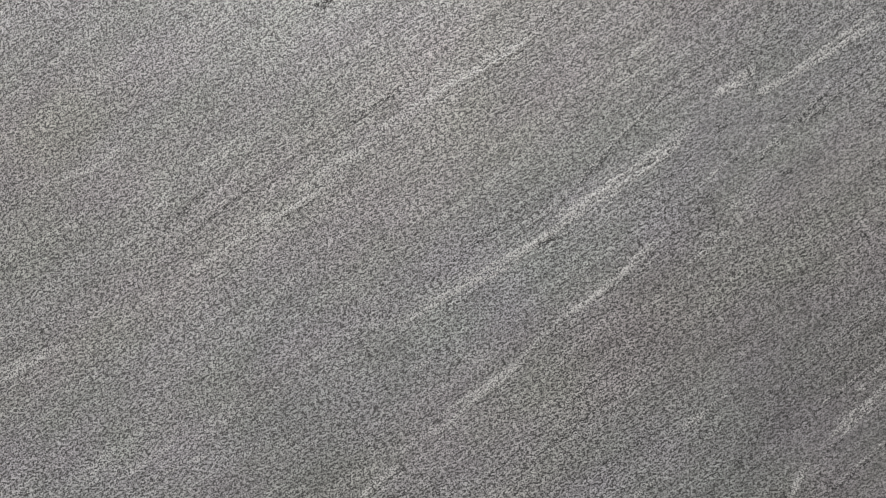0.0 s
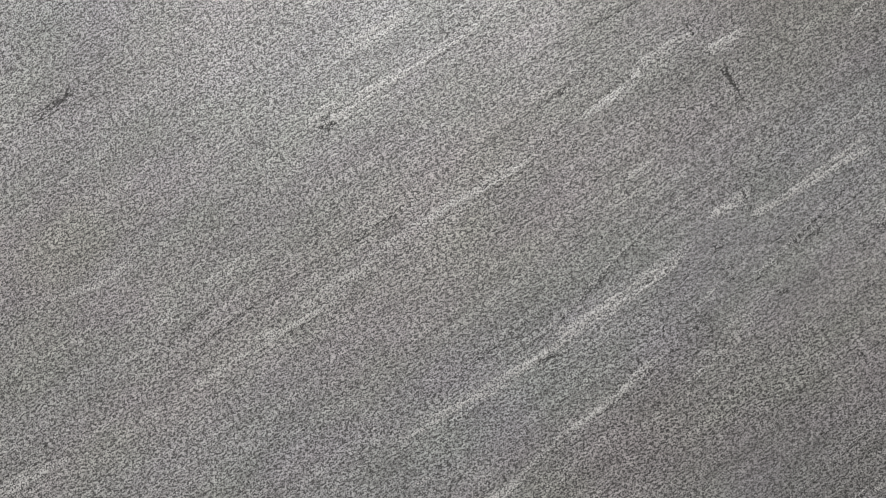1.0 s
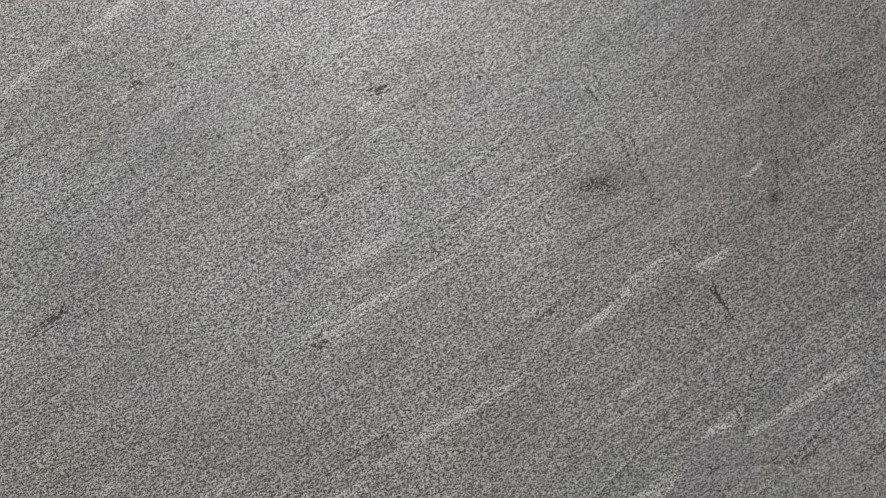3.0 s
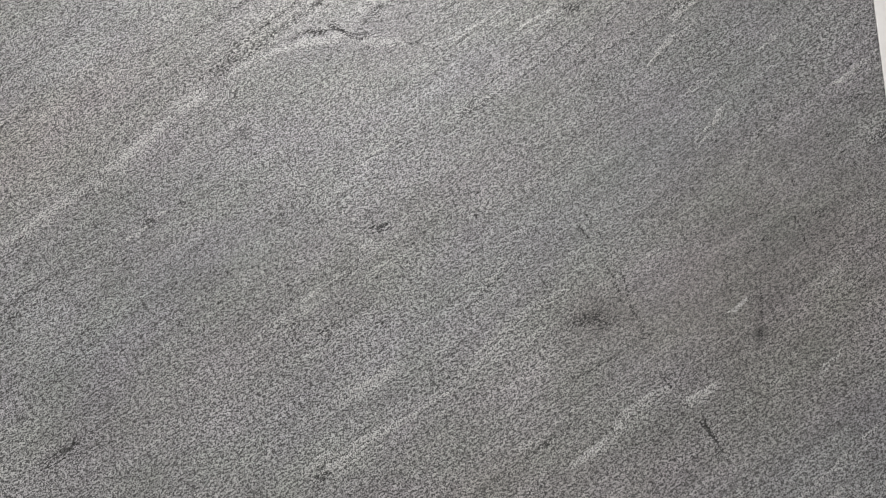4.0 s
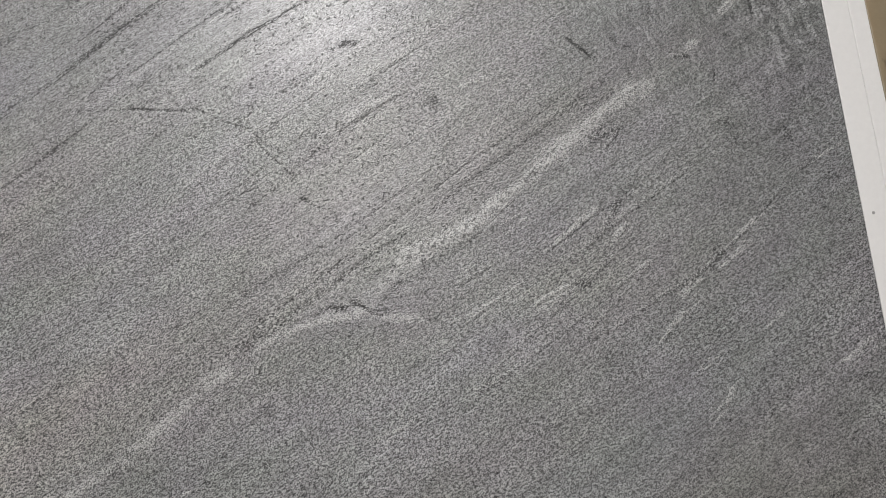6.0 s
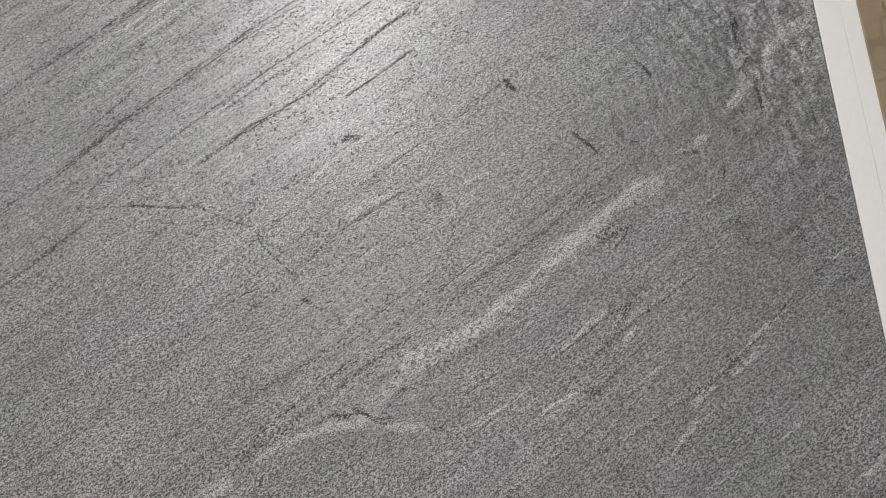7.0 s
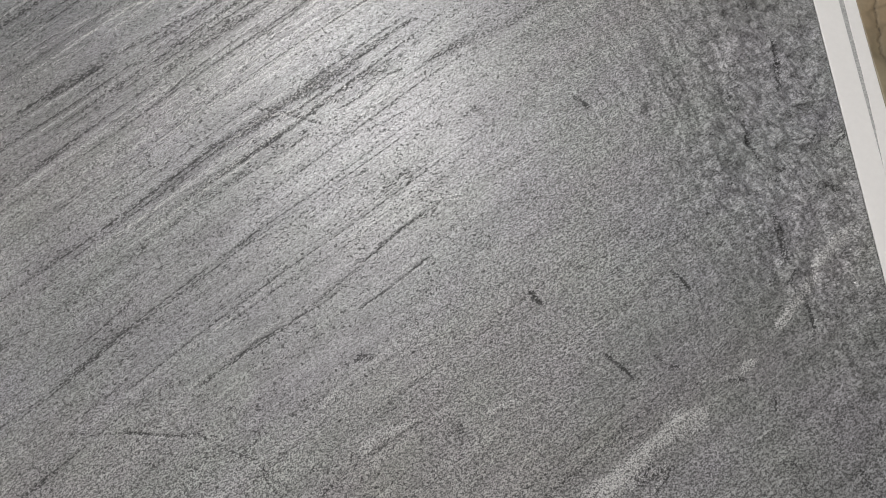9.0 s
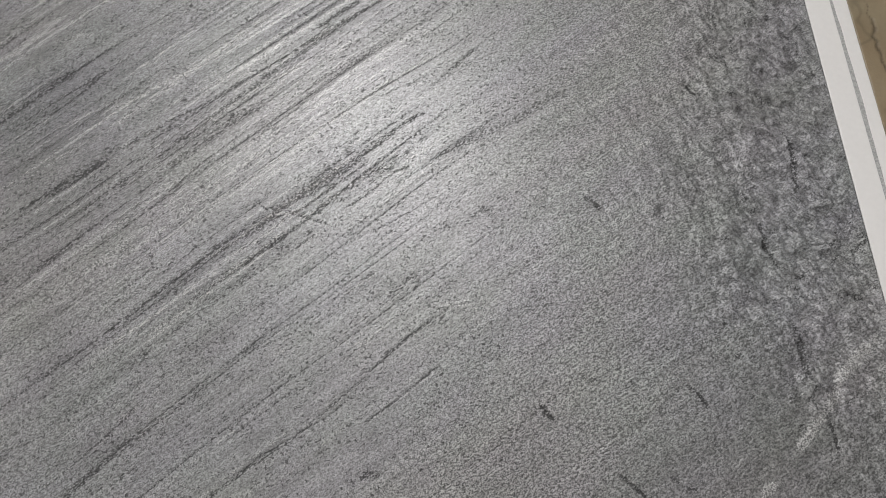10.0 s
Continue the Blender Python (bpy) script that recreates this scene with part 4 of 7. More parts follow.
slate.line("dark", [(-0.005, 1.326), (0.028, 1.351), (0.061, 1.380)], 0.0011, 0.47, -0.0001175, 0.5, 0.0012, 111)
slate.line("pale", [(0.187, 1.479), (0.209, 1.492)], 0.0029, 0.4, 0, 0.6, 0.0019, 112)
slate.line("pale", [(0.216, 1.507), (0.239, 1.524)], 0.0030, 0.5, 0, 0.6, 0.0019, 113)
slate.line("pale", [(0.252, 1.549), (0.275, 1.572), (0.291, 1.586)], 0.0044, 0.32, 0, 0.6, 0.0022, 114)
slate.line("dark", [(0.235, 1.595), (0.237, 1.571), (0.239, 1.554)], 0.0017, 1, -0.00025, 0.3, 0.0015, 115)
slate.line("dark", [(0.238, 1.545), (0.241, 1.531)], 0.0014, 0.82, -0.000205, 0.4, 0.0013, 116)
slate.line("dark", [(0.243, 1.528), (0.246, 1.519), (0.247, 1.506)], 0.0010, 0.97, -0.0002425, 0.3, 0.0012, 117)
slate.line("dark", [(0.214, 1.630), (0.225, 1.608)], 0.0014, 0.72, -0.00018, 0.4, 0.0013, 118)
slate.line("dark", [(0.278, 1.618), (0.284, 1.603)], 0.0015, 0.82, -0.000205, 0.4, 0.0014, 119)
slate.line("dark", [(0.160, 1.559), (0.166, 1.550), (0.172, 1.538)], 0.0010, 0.77, -0.0001925, 0.3, 0.0012, 120)
slate.line("dark", [(0.056, 1.554), (0.058, 1.545), (0.067, 1.540)], 0.0012, 0.97, -0.0002425, 0.2, 0.0013, 121)
slate.line("dark", [(0.103, 1.504), (0.113, 1.493), (0.118, 1.489), (0.128, 1.476)], 0.0014, 0.77, -0.0001925, 0.3, 0.0013, 122)
slate.line("dark", [(0.212, 1.472), (0.211, 1.446)], 0.0009, 0.72, -0.00018, 0.4, 0.0012, 123)
slate.line("dark", [(0.250, 1.414), (0.260, 1.403)], 0.0019, 0.82, -0.000205, 0.4, 0.0016, 124)
slate.line("dark", [(-0.299, 1.472), (-0.259, 1.469), (-0.235, 1.470), (-0.206, 1.466), (-0.175, 1.461)], 0.0009, 0.72, -0.00018, 0.5, 0.0011, 125)
slate.line("dark", [(-0.239, 1.470), (-0.219, 1.467)], 0.0010, 1, -0.00025, 0.2, 0.0012, 126)
slate.line("dark", [(-0.160, 1.452), (-0.141, 1.445), (-0.127, 1.430)], 0.0010, 0.55, -0.0001375, 0.3, 0.0012, 127)
slate.line("dark", [(-0.125, 1.422), (-0.118, 1.413)], 0.0009, 0.55, -0.0001375, 0.4, 0.0012, 128)
slate.line("dark", [(-0.105, 1.390), (-0.093, 1.383), (-0.077, 1.385)], 0.0009, 0.87, -0.0002175, 0.3, 0.0012, 129)
slate.line("dark", [(-0.079, 1.379), (-0.074, 1.366)], 0.0009, 0.72, -0.00018, 0.4, 0.0012, 130)
slate.line("dark", [(-0.030, 1.422), (-0.009, 1.430)], 0.0012, 0.72, -0.00018, 0.4, 0.0013, 131)
slate.line("pale", [(-0.075, 1.440), (-0.056, 1.452), (-0.033, 1.464)], 0.0022, 0.6, 0.0002, 0.5, 0.0016, 132)
slate.line("pale", [(-0.068, 1.450), (-0.056, 1.457), (-0.043, 1.464)], 0.0008, 0.46, 0, 0.5, 0.0012, 432)
slate.line("dark", [(-0.064, 1.442), (-0.046, 1.453), (-0.025, 1.464)], 0.0009, 0.40, -0.0004, 0.5, 0.0012, 432)
slate.line("pale", [(-0.063, 1.439), (-0.054, 1.445), (-0.043, 1.451)], 0.0007, 0.40, 0, 0.5, 0.0012, 432)
slate.line("pale", [(0.018, 1.466), (0.047, 1.475)], 0.0022, 0.6, 0.0002, 0.5, 0.0016, 133)
slate.line("pale", [(-0.028, 1.426), (-0.011, 1.436), (0.006, 1.445)], 0.0039, 0.28, 0, 0.6, 0.0022, 134)
slate.line("pale", [(0.013, 1.286), (0.035, 1.300), (0.061, 1.316)], 0.0008, 0.8, 0.0002, 0.4, 0.0011, 135)
slate.line("pale", [(0.015, 1.290), (0.037, 1.304), (0.063, 1.320)], 0.0006, 0.58, 0, 0.5, 0.0012, 435)
slate.line("dark", [(0.010, 1.281), (0.030, 1.294), (0.053, 1.309)], 0.0006, 0.50, -0.0004, 0.5, 0.0012, 435)
slate.line("pale", [(0.020, 1.287), (0.034, 1.296), (0.051, 1.306)], 0.0006, 0.50, 0, 0.5, 0.0012, 435)
slate.line("pale", [(0.051, 1.287), (0.073, 1.301), (0.095, 1.312)], 0.0010, 0.8, 0.0002, 0.4, 0.0012, 136)
slate.line("pale", [(0.058, 1.295), (0.073, 1.304), (0.089, 1.312)], 0.0006, 0.58, 0, 0.5, 0.0012, 436)
slate.line("dark", [(0.048, 1.283), (0.072, 1.298), (0.096, 1.310)], 0.0006, 0.50, -0.0004, 0.5, 0.0012, 436)
slate.line("pale", [(0.047, 1.281), (0.075, 1.298), (0.103, 1.312)], 0.0006, 0.50, 0, 0.5, 0.0012, 436)
slate.line("pale", [(0.265, 1.386), (0.298, 1.404)], 0.0013, 0.7, 0.0002, 0.5, 0.0013, 137)
slate.line("pale", [(0.134, 1.384), (0.159, 1.396)], 0.0006, 0.34, 0, 0.4, 0.0010, 138)
slate.line("dark", [(-0.166, 1.510), (-0.146, 1.526), (-0.120, 1.540), (-0.093, 1.554), (-0.073, 1.571)], 0.0019, 0.82, -0.000205, 0.4, 0.0015, 139)
slate.line("dark", [(-0.079, 1.575), (-0.057, 1.587), (-0.029, 1.609), (0.001, 1.628)], 0.0019, 0.82, -0.000205, 0.4, 0.0016, 140)
slate.line("dark", [(-0.161, 1.601), (-0.120, 1.615), (-0.092, 1.633), (-0.050, 1.662)], 0.0008, 0.67, -0.0001675, 0.4, 0.0011, 141)
slate.line("dark", [(-0.072, 1.544), (-0.031, 1.570), (-0.010, 1.584)], 0.0013, 0.72, -0.00018, 0.4, 0.0013, 142)
slate.line("dark", [(-0.131, 1.566), (-0.093, 1.583), (-0.072, 1.597)], 0.0011, 0.42, -0.000105, 0.5, 0.0013, 143)
slate.line("dark", [(-0.070, 1.514), (-0.057, 1.509)], 0.0014, 0.72, -0.00018, 0.4, 0.0013, 144)
slate.line("dark", [(-0.266, 1.627), (-0.215, 1.656), (-0.173, 1.686)], 0.0015, 0.62, -0.000155, 0.4, 0.0014, 145)
slate.line("dark", [(-0.292, 1.607), (-0.238, 1.648), (-0.177, 1.687)], 0.0038, 0.42, -0.000105, 0.5, 0.0022, 146)
slate.line("pale", [(-0.292, 1.598), (-0.233, 1.637), (-0.168, 1.676)], 0.0012, 0.7, 0.0002, 0.4, 0.0013, 147)
slate.line("pale", [(-0.288, 1.605), (-0.238, 1.638), (-0.183, 1.671)], 0.0006, 0.52, 0, 0.5, 0.0012, 447)
slate.line("dark", [(-0.275, 1.606), (-0.221, 1.641), (-0.163, 1.676)], 0.0006, 0.45, -0.0004, 0.5, 0.0012, 447)
slate.line("pale", [(-0.265, 1.611), (-0.212, 1.645), (-0.155, 1.679)], 0.0006, 0.45, 0, 0.5, 0.0012, 447)
slate.line("pale", [(-0.241, 1.619), (-0.200, 1.644), (-0.149, 1.684)], 0.0012, 0.7, 0.0002, 0.4, 0.0013, 148)
slate.line("pale", [(-0.254, 1.615), (-0.207, 1.643), (-0.150, 1.687)], 0.0006, 0.52, 0, 0.5, 0.0012, 448)
slate.line("dark", [(-0.216, 1.631), (-0.192, 1.646), (-0.165, 1.668)], 0.0006, 0.45, -0.0004, 0.5, 0.0012, 448)
slate.line("pale", [(-0.247, 1.610), (-0.205, 1.636), (-0.154, 1.674)], 0.0006, 0.45, 0, 0.5, 0.0012, 448)
slate.line("dark", [(-0.204, 1.636), (-0.144, 1.673)], 0.0012, 0.47, -0.0001175, 0.4, 0.0013, 149)
slate.line("pale", [(-0.343, 1.481), (-0.315, 1.498), (-0.292, 1.512)], 0.0015, 0.6, 0.0002, 0.5, 0.0013, 150)
slate.line("pale", [(-0.346, 1.484), (-0.320, 1.500), (-0.298, 1.513)], 0.0006, 0.46, 0, 0.5, 0.0012, 450)
slate.line("dark", [(-0.346, 1.476), (-0.323, 1.490), (-0.302, 1.502)], 0.0006, 0.40, -0.0004, 0.5, 0.0012, 450)
slate.line("pale", [(-0.331, 1.484), (-0.312, 1.495), (-0.297, 1.504)], 0.0006, 0.40, 0, 0.5, 0.0012, 450)
slate.line("pale", [(-0.352, 1.564), (-0.316, 1.578)], 0.0016, 0.5, 0, 0.5, 0.0014, 151)
slate.line("dark", [(-0.363, 1.731), (-0.326, 1.757), (-0.303, 1.767), (-0.279, 1.780)], 0.0019, 0.38, -9.5e-05, 0.45, 0.0016, 152)
slate.line("dark", [(-0.279, 1.780), (-0.231, 1.807), (-0.217, 1.819)], 0.0015, 0.32, -8e-05, 0.4, 0.0014, 153)
slate.line("dark", [(-0.217, 1.820), (-0.207, 1.812), (-0.182, 1.826), (-0.158, 1.839)], 0.0019, 0.38, -9.5e-05, 0.4, 0.0016, 154)
slate.line("dark", [(-0.163, 1.836), (-0.114, 1.868), (-0.083, 1.893), (-0.058, 1.910)], 0.0021, 0.42, -0.000105, 0.4, 0.0016, 155)
slate.line("dark", [(-0.280, 1.713), (-0.255, 1.729), (-0.225, 1.748)], 0.0019, 0.32, -8e-05, 0.4, 0.0016, 156)
slate.line("dark", [(-0.165, 1.689), (-0.131, 1.716), (-0.103, 1.738), (-0.075, 1.761)], 0.0017, 0.38, -9.5e-05, 0.4, 0.0015, 157)
slate.line("dark", [(-0.085, 1.754), (-0.038, 1.777), (-0.011, 1.794)], 0.0023, 0.32, -8e-05, 0.4, 0.0017, 158)
slate.line("dark", [(-0.133, 1.703), (-0.085, 1.732), (-0.045, 1.764)], 0.0015, 0.26, -6.5e-05, 0.4, 0.0014, 159)
slate.line("dark", [(-0.167, 1.754), (-0.153, 1.764), (-0.132, 1.790), (-0.084, 1.825), (-0.050, 1.851)], 0.0014, 0.38, -9.5e-05, 0.4, 0.0014, 160)
slate.line("dark", [(-0.206, 1.758), (-0.180, 1.772), (-0.144, 1.793)], 0.0011, 0.32, -8e-05, 0.4, 0.0012, 161)
slate.line("dark", [(-0.156, 1.722), (-0.136, 1.717), (-0.112, 1.710), (-0.092, 1.700)], 0.0010, 0.38, -9.5e-05, 0.3, 0.0012, 162)
slate.line("dark", [(-0.236, 1.861), (-0.227, 1.855), (-0.215, 1.845)], 0.0013, 0.26, -6.5e-05, 0.4, 0.0013, 163)
slate.line("pale", [(-0.400, 1.886), (-0.374, 1.895)], 0.0013, 0.8, 0.0002, 0.4, 0.0013, 164)
slate.line("pale", [(-0.348, 1.900), (-0.317, 1.908)], 0.0018, 0.7, 0.0002, 0.4, 0.0015, 165)
slate.line("pale", [(-0.244, 1.836), (-0.185, 1.877), (-0.140, 1.911)], 0.0013, 0.65, 0.0002, 0.4, 0.0013, 166)
slate.line("pale", [(-0.246, 1.838), (-0.204, 1.868), (-0.167, 1.894)], 0.0006, 0.49, 0, 0.5, 0.0012, 466)
slate.line("dark", [(-0.221, 1.849), (-0.169, 1.885), (-0.127, 1.917)], 0.0006, 0.43, -0.0004, 0.5, 0.0012, 466)
slate.line("pale", [(-0.244, 1.831), (-0.181, 1.875), (-0.132, 1.912)], 0.0006, 0.43, 0, 0.5, 0.0012, 466)
slate.line("pale", [(-0.281, 1.850), (-0.227, 1.888), (-0.171, 1.926)], 0.0013, 0.65, 0.0002, 0.4, 0.0013, 167)
slate.line("pale", [(-0.252, 1.874), (-0.210, 1.903), (-0.168, 1.932)], 0.0006, 0.49, 0, 0.5, 0.0012, 467)
slate.line("dark", [(-0.261, 1.861), (-0.212, 1.895), (-0.162, 1.929)], 0.0006, 0.43, -0.0004, 0.5, 0.0012, 467)
slate.line("pale", [(-0.270, 1.853), (-0.213, 1.892), (-0.156, 1.932)], 0.0006, 0.43, 0, 0.5, 0.0012, 467)
slate.line("pale", [(-0.167, 1.799), (-0.104, 1.844), (-0.059, 1.876)], 0.0012, 0.65, 0.0002, 0.4, 0.0013, 168)
slate.line("pale", [(-0.175, 1.797), (-0.123, 1.835), (-0.080, 1.865)], 0.0006, 0.49, 0, 0.5, 0.0012, 468)
slate.line("dark", [(-0.135, 1.818), (-0.095, 1.847), (-0.064, 1.869)], 0.0006, 0.43, -0.0004, 0.5, 0.0012, 468)
slate.line("pale", [(-0.141, 1.813), (-0.094, 1.846), (-0.059, 1.871)], 0.0006, 0.43, 0, 0.5, 0.0012, 468)
slate.line("pale", [(-0.215, 1.792), (-0.167, 1.824), (-0.123, 1.852)], 0.0013, 0.6, 0.0002, 0.4, 0.0013, 169)
slate.line("pale", [(-0.226, 1.789), (-0.171, 1.825), (-0.120, 1.858)], 0.0006, 0.46, 0, 0.5, 0.0012, 469)
slate.line("dark", [(-0.213, 1.790), (-0.163, 1.823), (-0.118, 1.852)], 0.0006, 0.40, -0.0004, 0.5, 0.0012, 469)
slate.line("pale", [(-0.215, 1.787), (-0.168, 1.818), (-0.125, 1.846)], 0.0006, 0.40, 0, 0.5, 0.0012, 469)
slate.line("dark", [(-0.235, 1.855), (-0.185, 1.889), (-0.145, 1.919)], 0.0013, 0.26, -6.5e-05, 0.4, 0.0013, 170)
slate.line("dark", [(-0.310, 1.830), (-0.246, 1.868), (-0.206, 1.895)], 0.0011, 0.26, -6.5e-05, 0.4, 0.0013, 171)
slate.line("dark", [(-0.374, 1.872), (-0.317, 1.894), (-0.262, 1.929)], 0.0033, 0.19, -4.75e-05, 0.5, 0.0021, 172)
slate.line("pale", [(-0.145, 1.711), (-0.110, 1.716)], 0.0019, 0.7, 0.0002, 0.5, 0.0015, 173)
slate.line("pale", [(0.119, 1.778), (0.145, 1.796)], 0.0016, 0.7, 0.0002, 0.4, 0.0014, 174)
slate.line("pale", [(0.149, 1.738), (0.161, 1.748)], 0.0016, 0.8, 0.0002, 0.4, 0.0014, 175)
slate.line("dark", [(0.105, 1.706), (0.111, 1.698), (0.116, 1.691)], 0.0017, 0.9, -0.000225, 0.3, 0.0015, 176)
slate.line("dark", [(0.192, 1.792), (0.201, 1.781)], 0.0021, 0.8, -0.0002, 0.4, 0.0016, 177)
slate.line("dark", [(0.225, 1.853), (0.224, 1.813), (0.232, 1.778)], 0.0021, 0.5, -0.000125, 0.5, 0.0016, 178)
slate.line("dark", [(0.256, 1.852), (0.258, 1.830)], 0.0017, 0.6, -0.00015, 0.5, 0.0015, 179)
slate.line("dark", [(0.261, 1.750), (0.263, 1.728), (0.263, 1.705)], 0.0017, 0.7, -0.000175, 0.4, 0.0015, 180)
slate.line("dark", [(0.227, 1.675), (0.228, 1.663), (0.227, 1.646)], 0.0017, 0.7, -0.000175, 0.4, 0.0015, 181)
slate.line("dark", [(0.237, 1.832), (0.238, 1.795), (0.241, 1.775)], 0.0019, 0.6, -0.00015, 0.5, 0.0016, 182)
slate.line("dark", [(0.284, 1.837), (0.286, 1.795), (0.289, 1.769)], 0.0017, 0.6, -0.00015, 0.5, 0.0015, 183)
slate.spot("dark", 0.098, 1.097, 0.0190, 0.0080, 0.6, 0, 184)
slate.spot("dark", 0.204, 1.084, 0.0030, 0.0030, 0.8, 0, 185)
slate.spot("dark", -0.191, 1.177, 0.0051, 0.0030, 0.5, 0, 186)
slate.spot("dark", -0.129, 1.234, 0.0080, 0.0060, 0.39, 0, 187)
slate.spot("dark", -0.051, 1.325, 0.0140, 0.0090, 0.23, 0, 188)
slate.spot("dark", -0.063, 1.153, 0.0040, 0.0030, 0.33, 0, 189)
slate.spot("dark", -0.036, 1.163, 0.0020, 0.0030, 0.39, 0, 190)
slate.spot("dark", -0.193, 1.296, 0.0030, 0.0030, 0.39, 0, 191)
slate.spot("dark", 0.000, 1.457, 0.0050, 0.0071, 0.5, 0, 192)
slate.spot("dark", 0.190, 1.480, 0.0081, 0.0040, 0.35, 0, 193)
slate.spot("dark", 0.216, 1.421, 0.0080, 0.0061, 0.45, 0, 194)
slate.spot("pale", 0.277, 1.162, 0.0160, 0.0151, 0.25, 0, 195)
slate.spot("warm", 0.018, 0.978, 0.0871, 0.0290, 0.6, 30, 196)
slate.spot("warm", -0.261, 0.928, 0.0560, 0.0410, 0.7, 30, 197)
slate.spot("warm", 0.095, 0.813, 0.0680, 0.0310, 0.6, 30, 198)
slate.spot("warm", 0.222, 0.761, 0.0670, 0.0310, 0.5, 30, 199)
slate.spot("warm", -0.112, 0.818, 0.0700, 0.0321, -0.6, 30, 200)
slate.spot("warm", -0.225, 1.100, 0.0861, 0.0330, -0.5, 30, 201)
slate.spot("warm", -0.275, 1.245, 0.0811, 0.0421, 0.4, 30, 202)
slate.spot("warm", 0.196, 1.189, 0.0951, 0.0342, 0.5, 30, 203)
slate.spot("warm", 0.098, 1.318, 0.0782, 0.0291, 0.6, 30, 204)
slate.spot("warm", -0.350, 1.659, 0.0784, 0.0553, 0.6, 30, 205)
slate.spot("warm", -0.324, 1.370, 0.0511, 0.0504, 0.8, 30, 206)
slate.spot("warm", -0.357, 1.760, 0.1016, 0.0546, 0.7, 30, 207)
slate.spot("warm", 0.164, 1.769, 0.1259, 0.0304, 0.3, 30, 208)
slate.spot("warm", -0.038, 1.767, 0.1348, 0.0520, -0.5, 30, 209)
slate.spot("warm", 0.180, 1.525, 0.1214, 0.0464, -0.6, 30, 210)
# darker patches: in part the stone's tone, in part dimmer light painted in
slate.spot("tone", 0.205, 1.115, 0.1171, 0.0545, -0.14, 30, 211)
slate.spot("tone", 0.196, 0.741, 0.1090, 0.0520, -0.13, 30, 212)
slate.spot("tone", 0.113, 0.860, 0.0670, 0.0200, -0.08, 30, 213)
slate.spot("tone", -0.332, 1.799, 0.1278, 0.1180, -0.22, 30, 214)
slate.spot("tone", 0.253, 1.508, 0.0852, 0.0750, -0.22, 30, 215)
slate.spot("tone", 0.218, 1.391, 0.0973, 0.0569, -0.08, 30, 216)
# lighter patches under the lamp's sheen: part of the highlight is painted
slate.spot("tone", -0.051, 1.332, 0.0732, 0.0300, 0.15, 30, 217)
slate.spot("tone", -0.101, 1.634, 0.0553, 0.0310, 0.15, 30, 218)
slate.spot("tone", -0.075, 1.797, 0.0433, 0.0270, 0.18, 30, 219)
slate.line("pale", [(0.004, 1.294), (0.036, 1.316), (0.061, 1.332)], 0.0006, 0.34, 0, 0.4, 0.0010, 220)
slate.line("pale", [(0.022, 1.283), (0.058, 1.306), (0.087, 1.323)], 0.0006, 0.34, 0, 0.4, 0.0010, 221)
slate.line("pale", [(-0.002, 1.313), (0.022, 1.326), (0.050, 1.344)], 0.0006, 0.34, 0, 0.4, 0.0010, 222)
slate.line("pale", [(0.036, 1.282), (0.074, 1.309)], 0.0006, 0.34, 0, 0.4, 0.0010, 223)
slate.line("pale", [(0.159, 1.277), (0.180, 1.296), (0.197, 1.309)], 0.0006, 0.34, 0, 0.4, 0.0010, 224)
slate.line("pale", [(0.170, 1.278), (0.191, 1.297)], 0.0006, 0.34, 0, 0.4, 0.0010, 225)
slate.line("pale", [(0.027, 1.341), (0.047, 1.351), (0.070, 1.365)], 0.0006, 0.34, 0, 0.4, 0.0010, 226)
slate.line("pale", [(0.004, 1.290), (0.033, 1.307), (0.066, 1.326)], 0.0006, 0.34, 0, 0.4, 0.0010, 227)
slate.line("pale", [(-0.021, 1.255), (0.011, 1.275), (0.044, 1.296)], 0.0007, 0.34, 0, 0.4, 0.0011, 228)
slate.line("pale", [(0.009, 1.230), (0.050, 1.259)], 0.0006, 0.34, 0, 0.4, 0.0010, 229)
slate.line("pale", [(-0.071, 1.168), (-0.031, 1.193), (0.008, 1.214)], 0.0006, 0.34, 0, 0.4, 0.0010, 230)
slate.line("pale", [(-0.057, 1.127), (-0.018, 1.151), (0.025, 1.178)], 0.0006, 0.34, 0, 0.4, 0.0010, 231)
slate.line("pale", [(-0.109, 1.205), (-0.070, 1.230), (-0.037, 1.248)], 0.0006, 0.34, 0, 0.4, 0.0010, 232)
slate.spot("chunky", 0.196, 0.918, 0.0851, 0.0430, 0.55, 0, 233)
slate.spot("chunky", 0.222, 0.741, 0.0600, 0.0410, 0.5, 0, 234)
slate.spot("chunky", 0.159, 1.100, 0.0871, 0.0411, 0.35, 0, 235)
slate.spot("chunky", 0.196, 1.189, 0.1202, 0.0775, 0.4, 0, 236)
slate.spot("chunky", -0.047, 1.310, 0.0481, 0.0260, 0.5, 0, 237)
slate.spot("chunky", 0.156, 1.505, 0.0894, 0.0546, 0.4, 0, 238)
slate.spot("chunky", 0.196, 1.353, 0.0982, 0.0523, 0.35, 0, 239)
# both sides darkened here to carry the light's fall-off in the colour
slate.spot("tone", 0.166, 1.527, 0.1072, 0.0618, -0.1, 30, 240)
slate.spot("tone", -0.278, 1.556, 0.1293, 0.0685, -0.07, 30, 241)
slate.line("dark", [(0.197, 1.792), (0.201, 1.786), (0.205, 1.778)], 0.0010, 0.9, -0.000225, 0.3, 0.0012, 242)
slate.line("dark", [(0.227, 1.820), (0.229, 1.810), (0.231, 1.801)], 0.0015, 0.8, -0.0002, 0.4, 0.0014, 243)
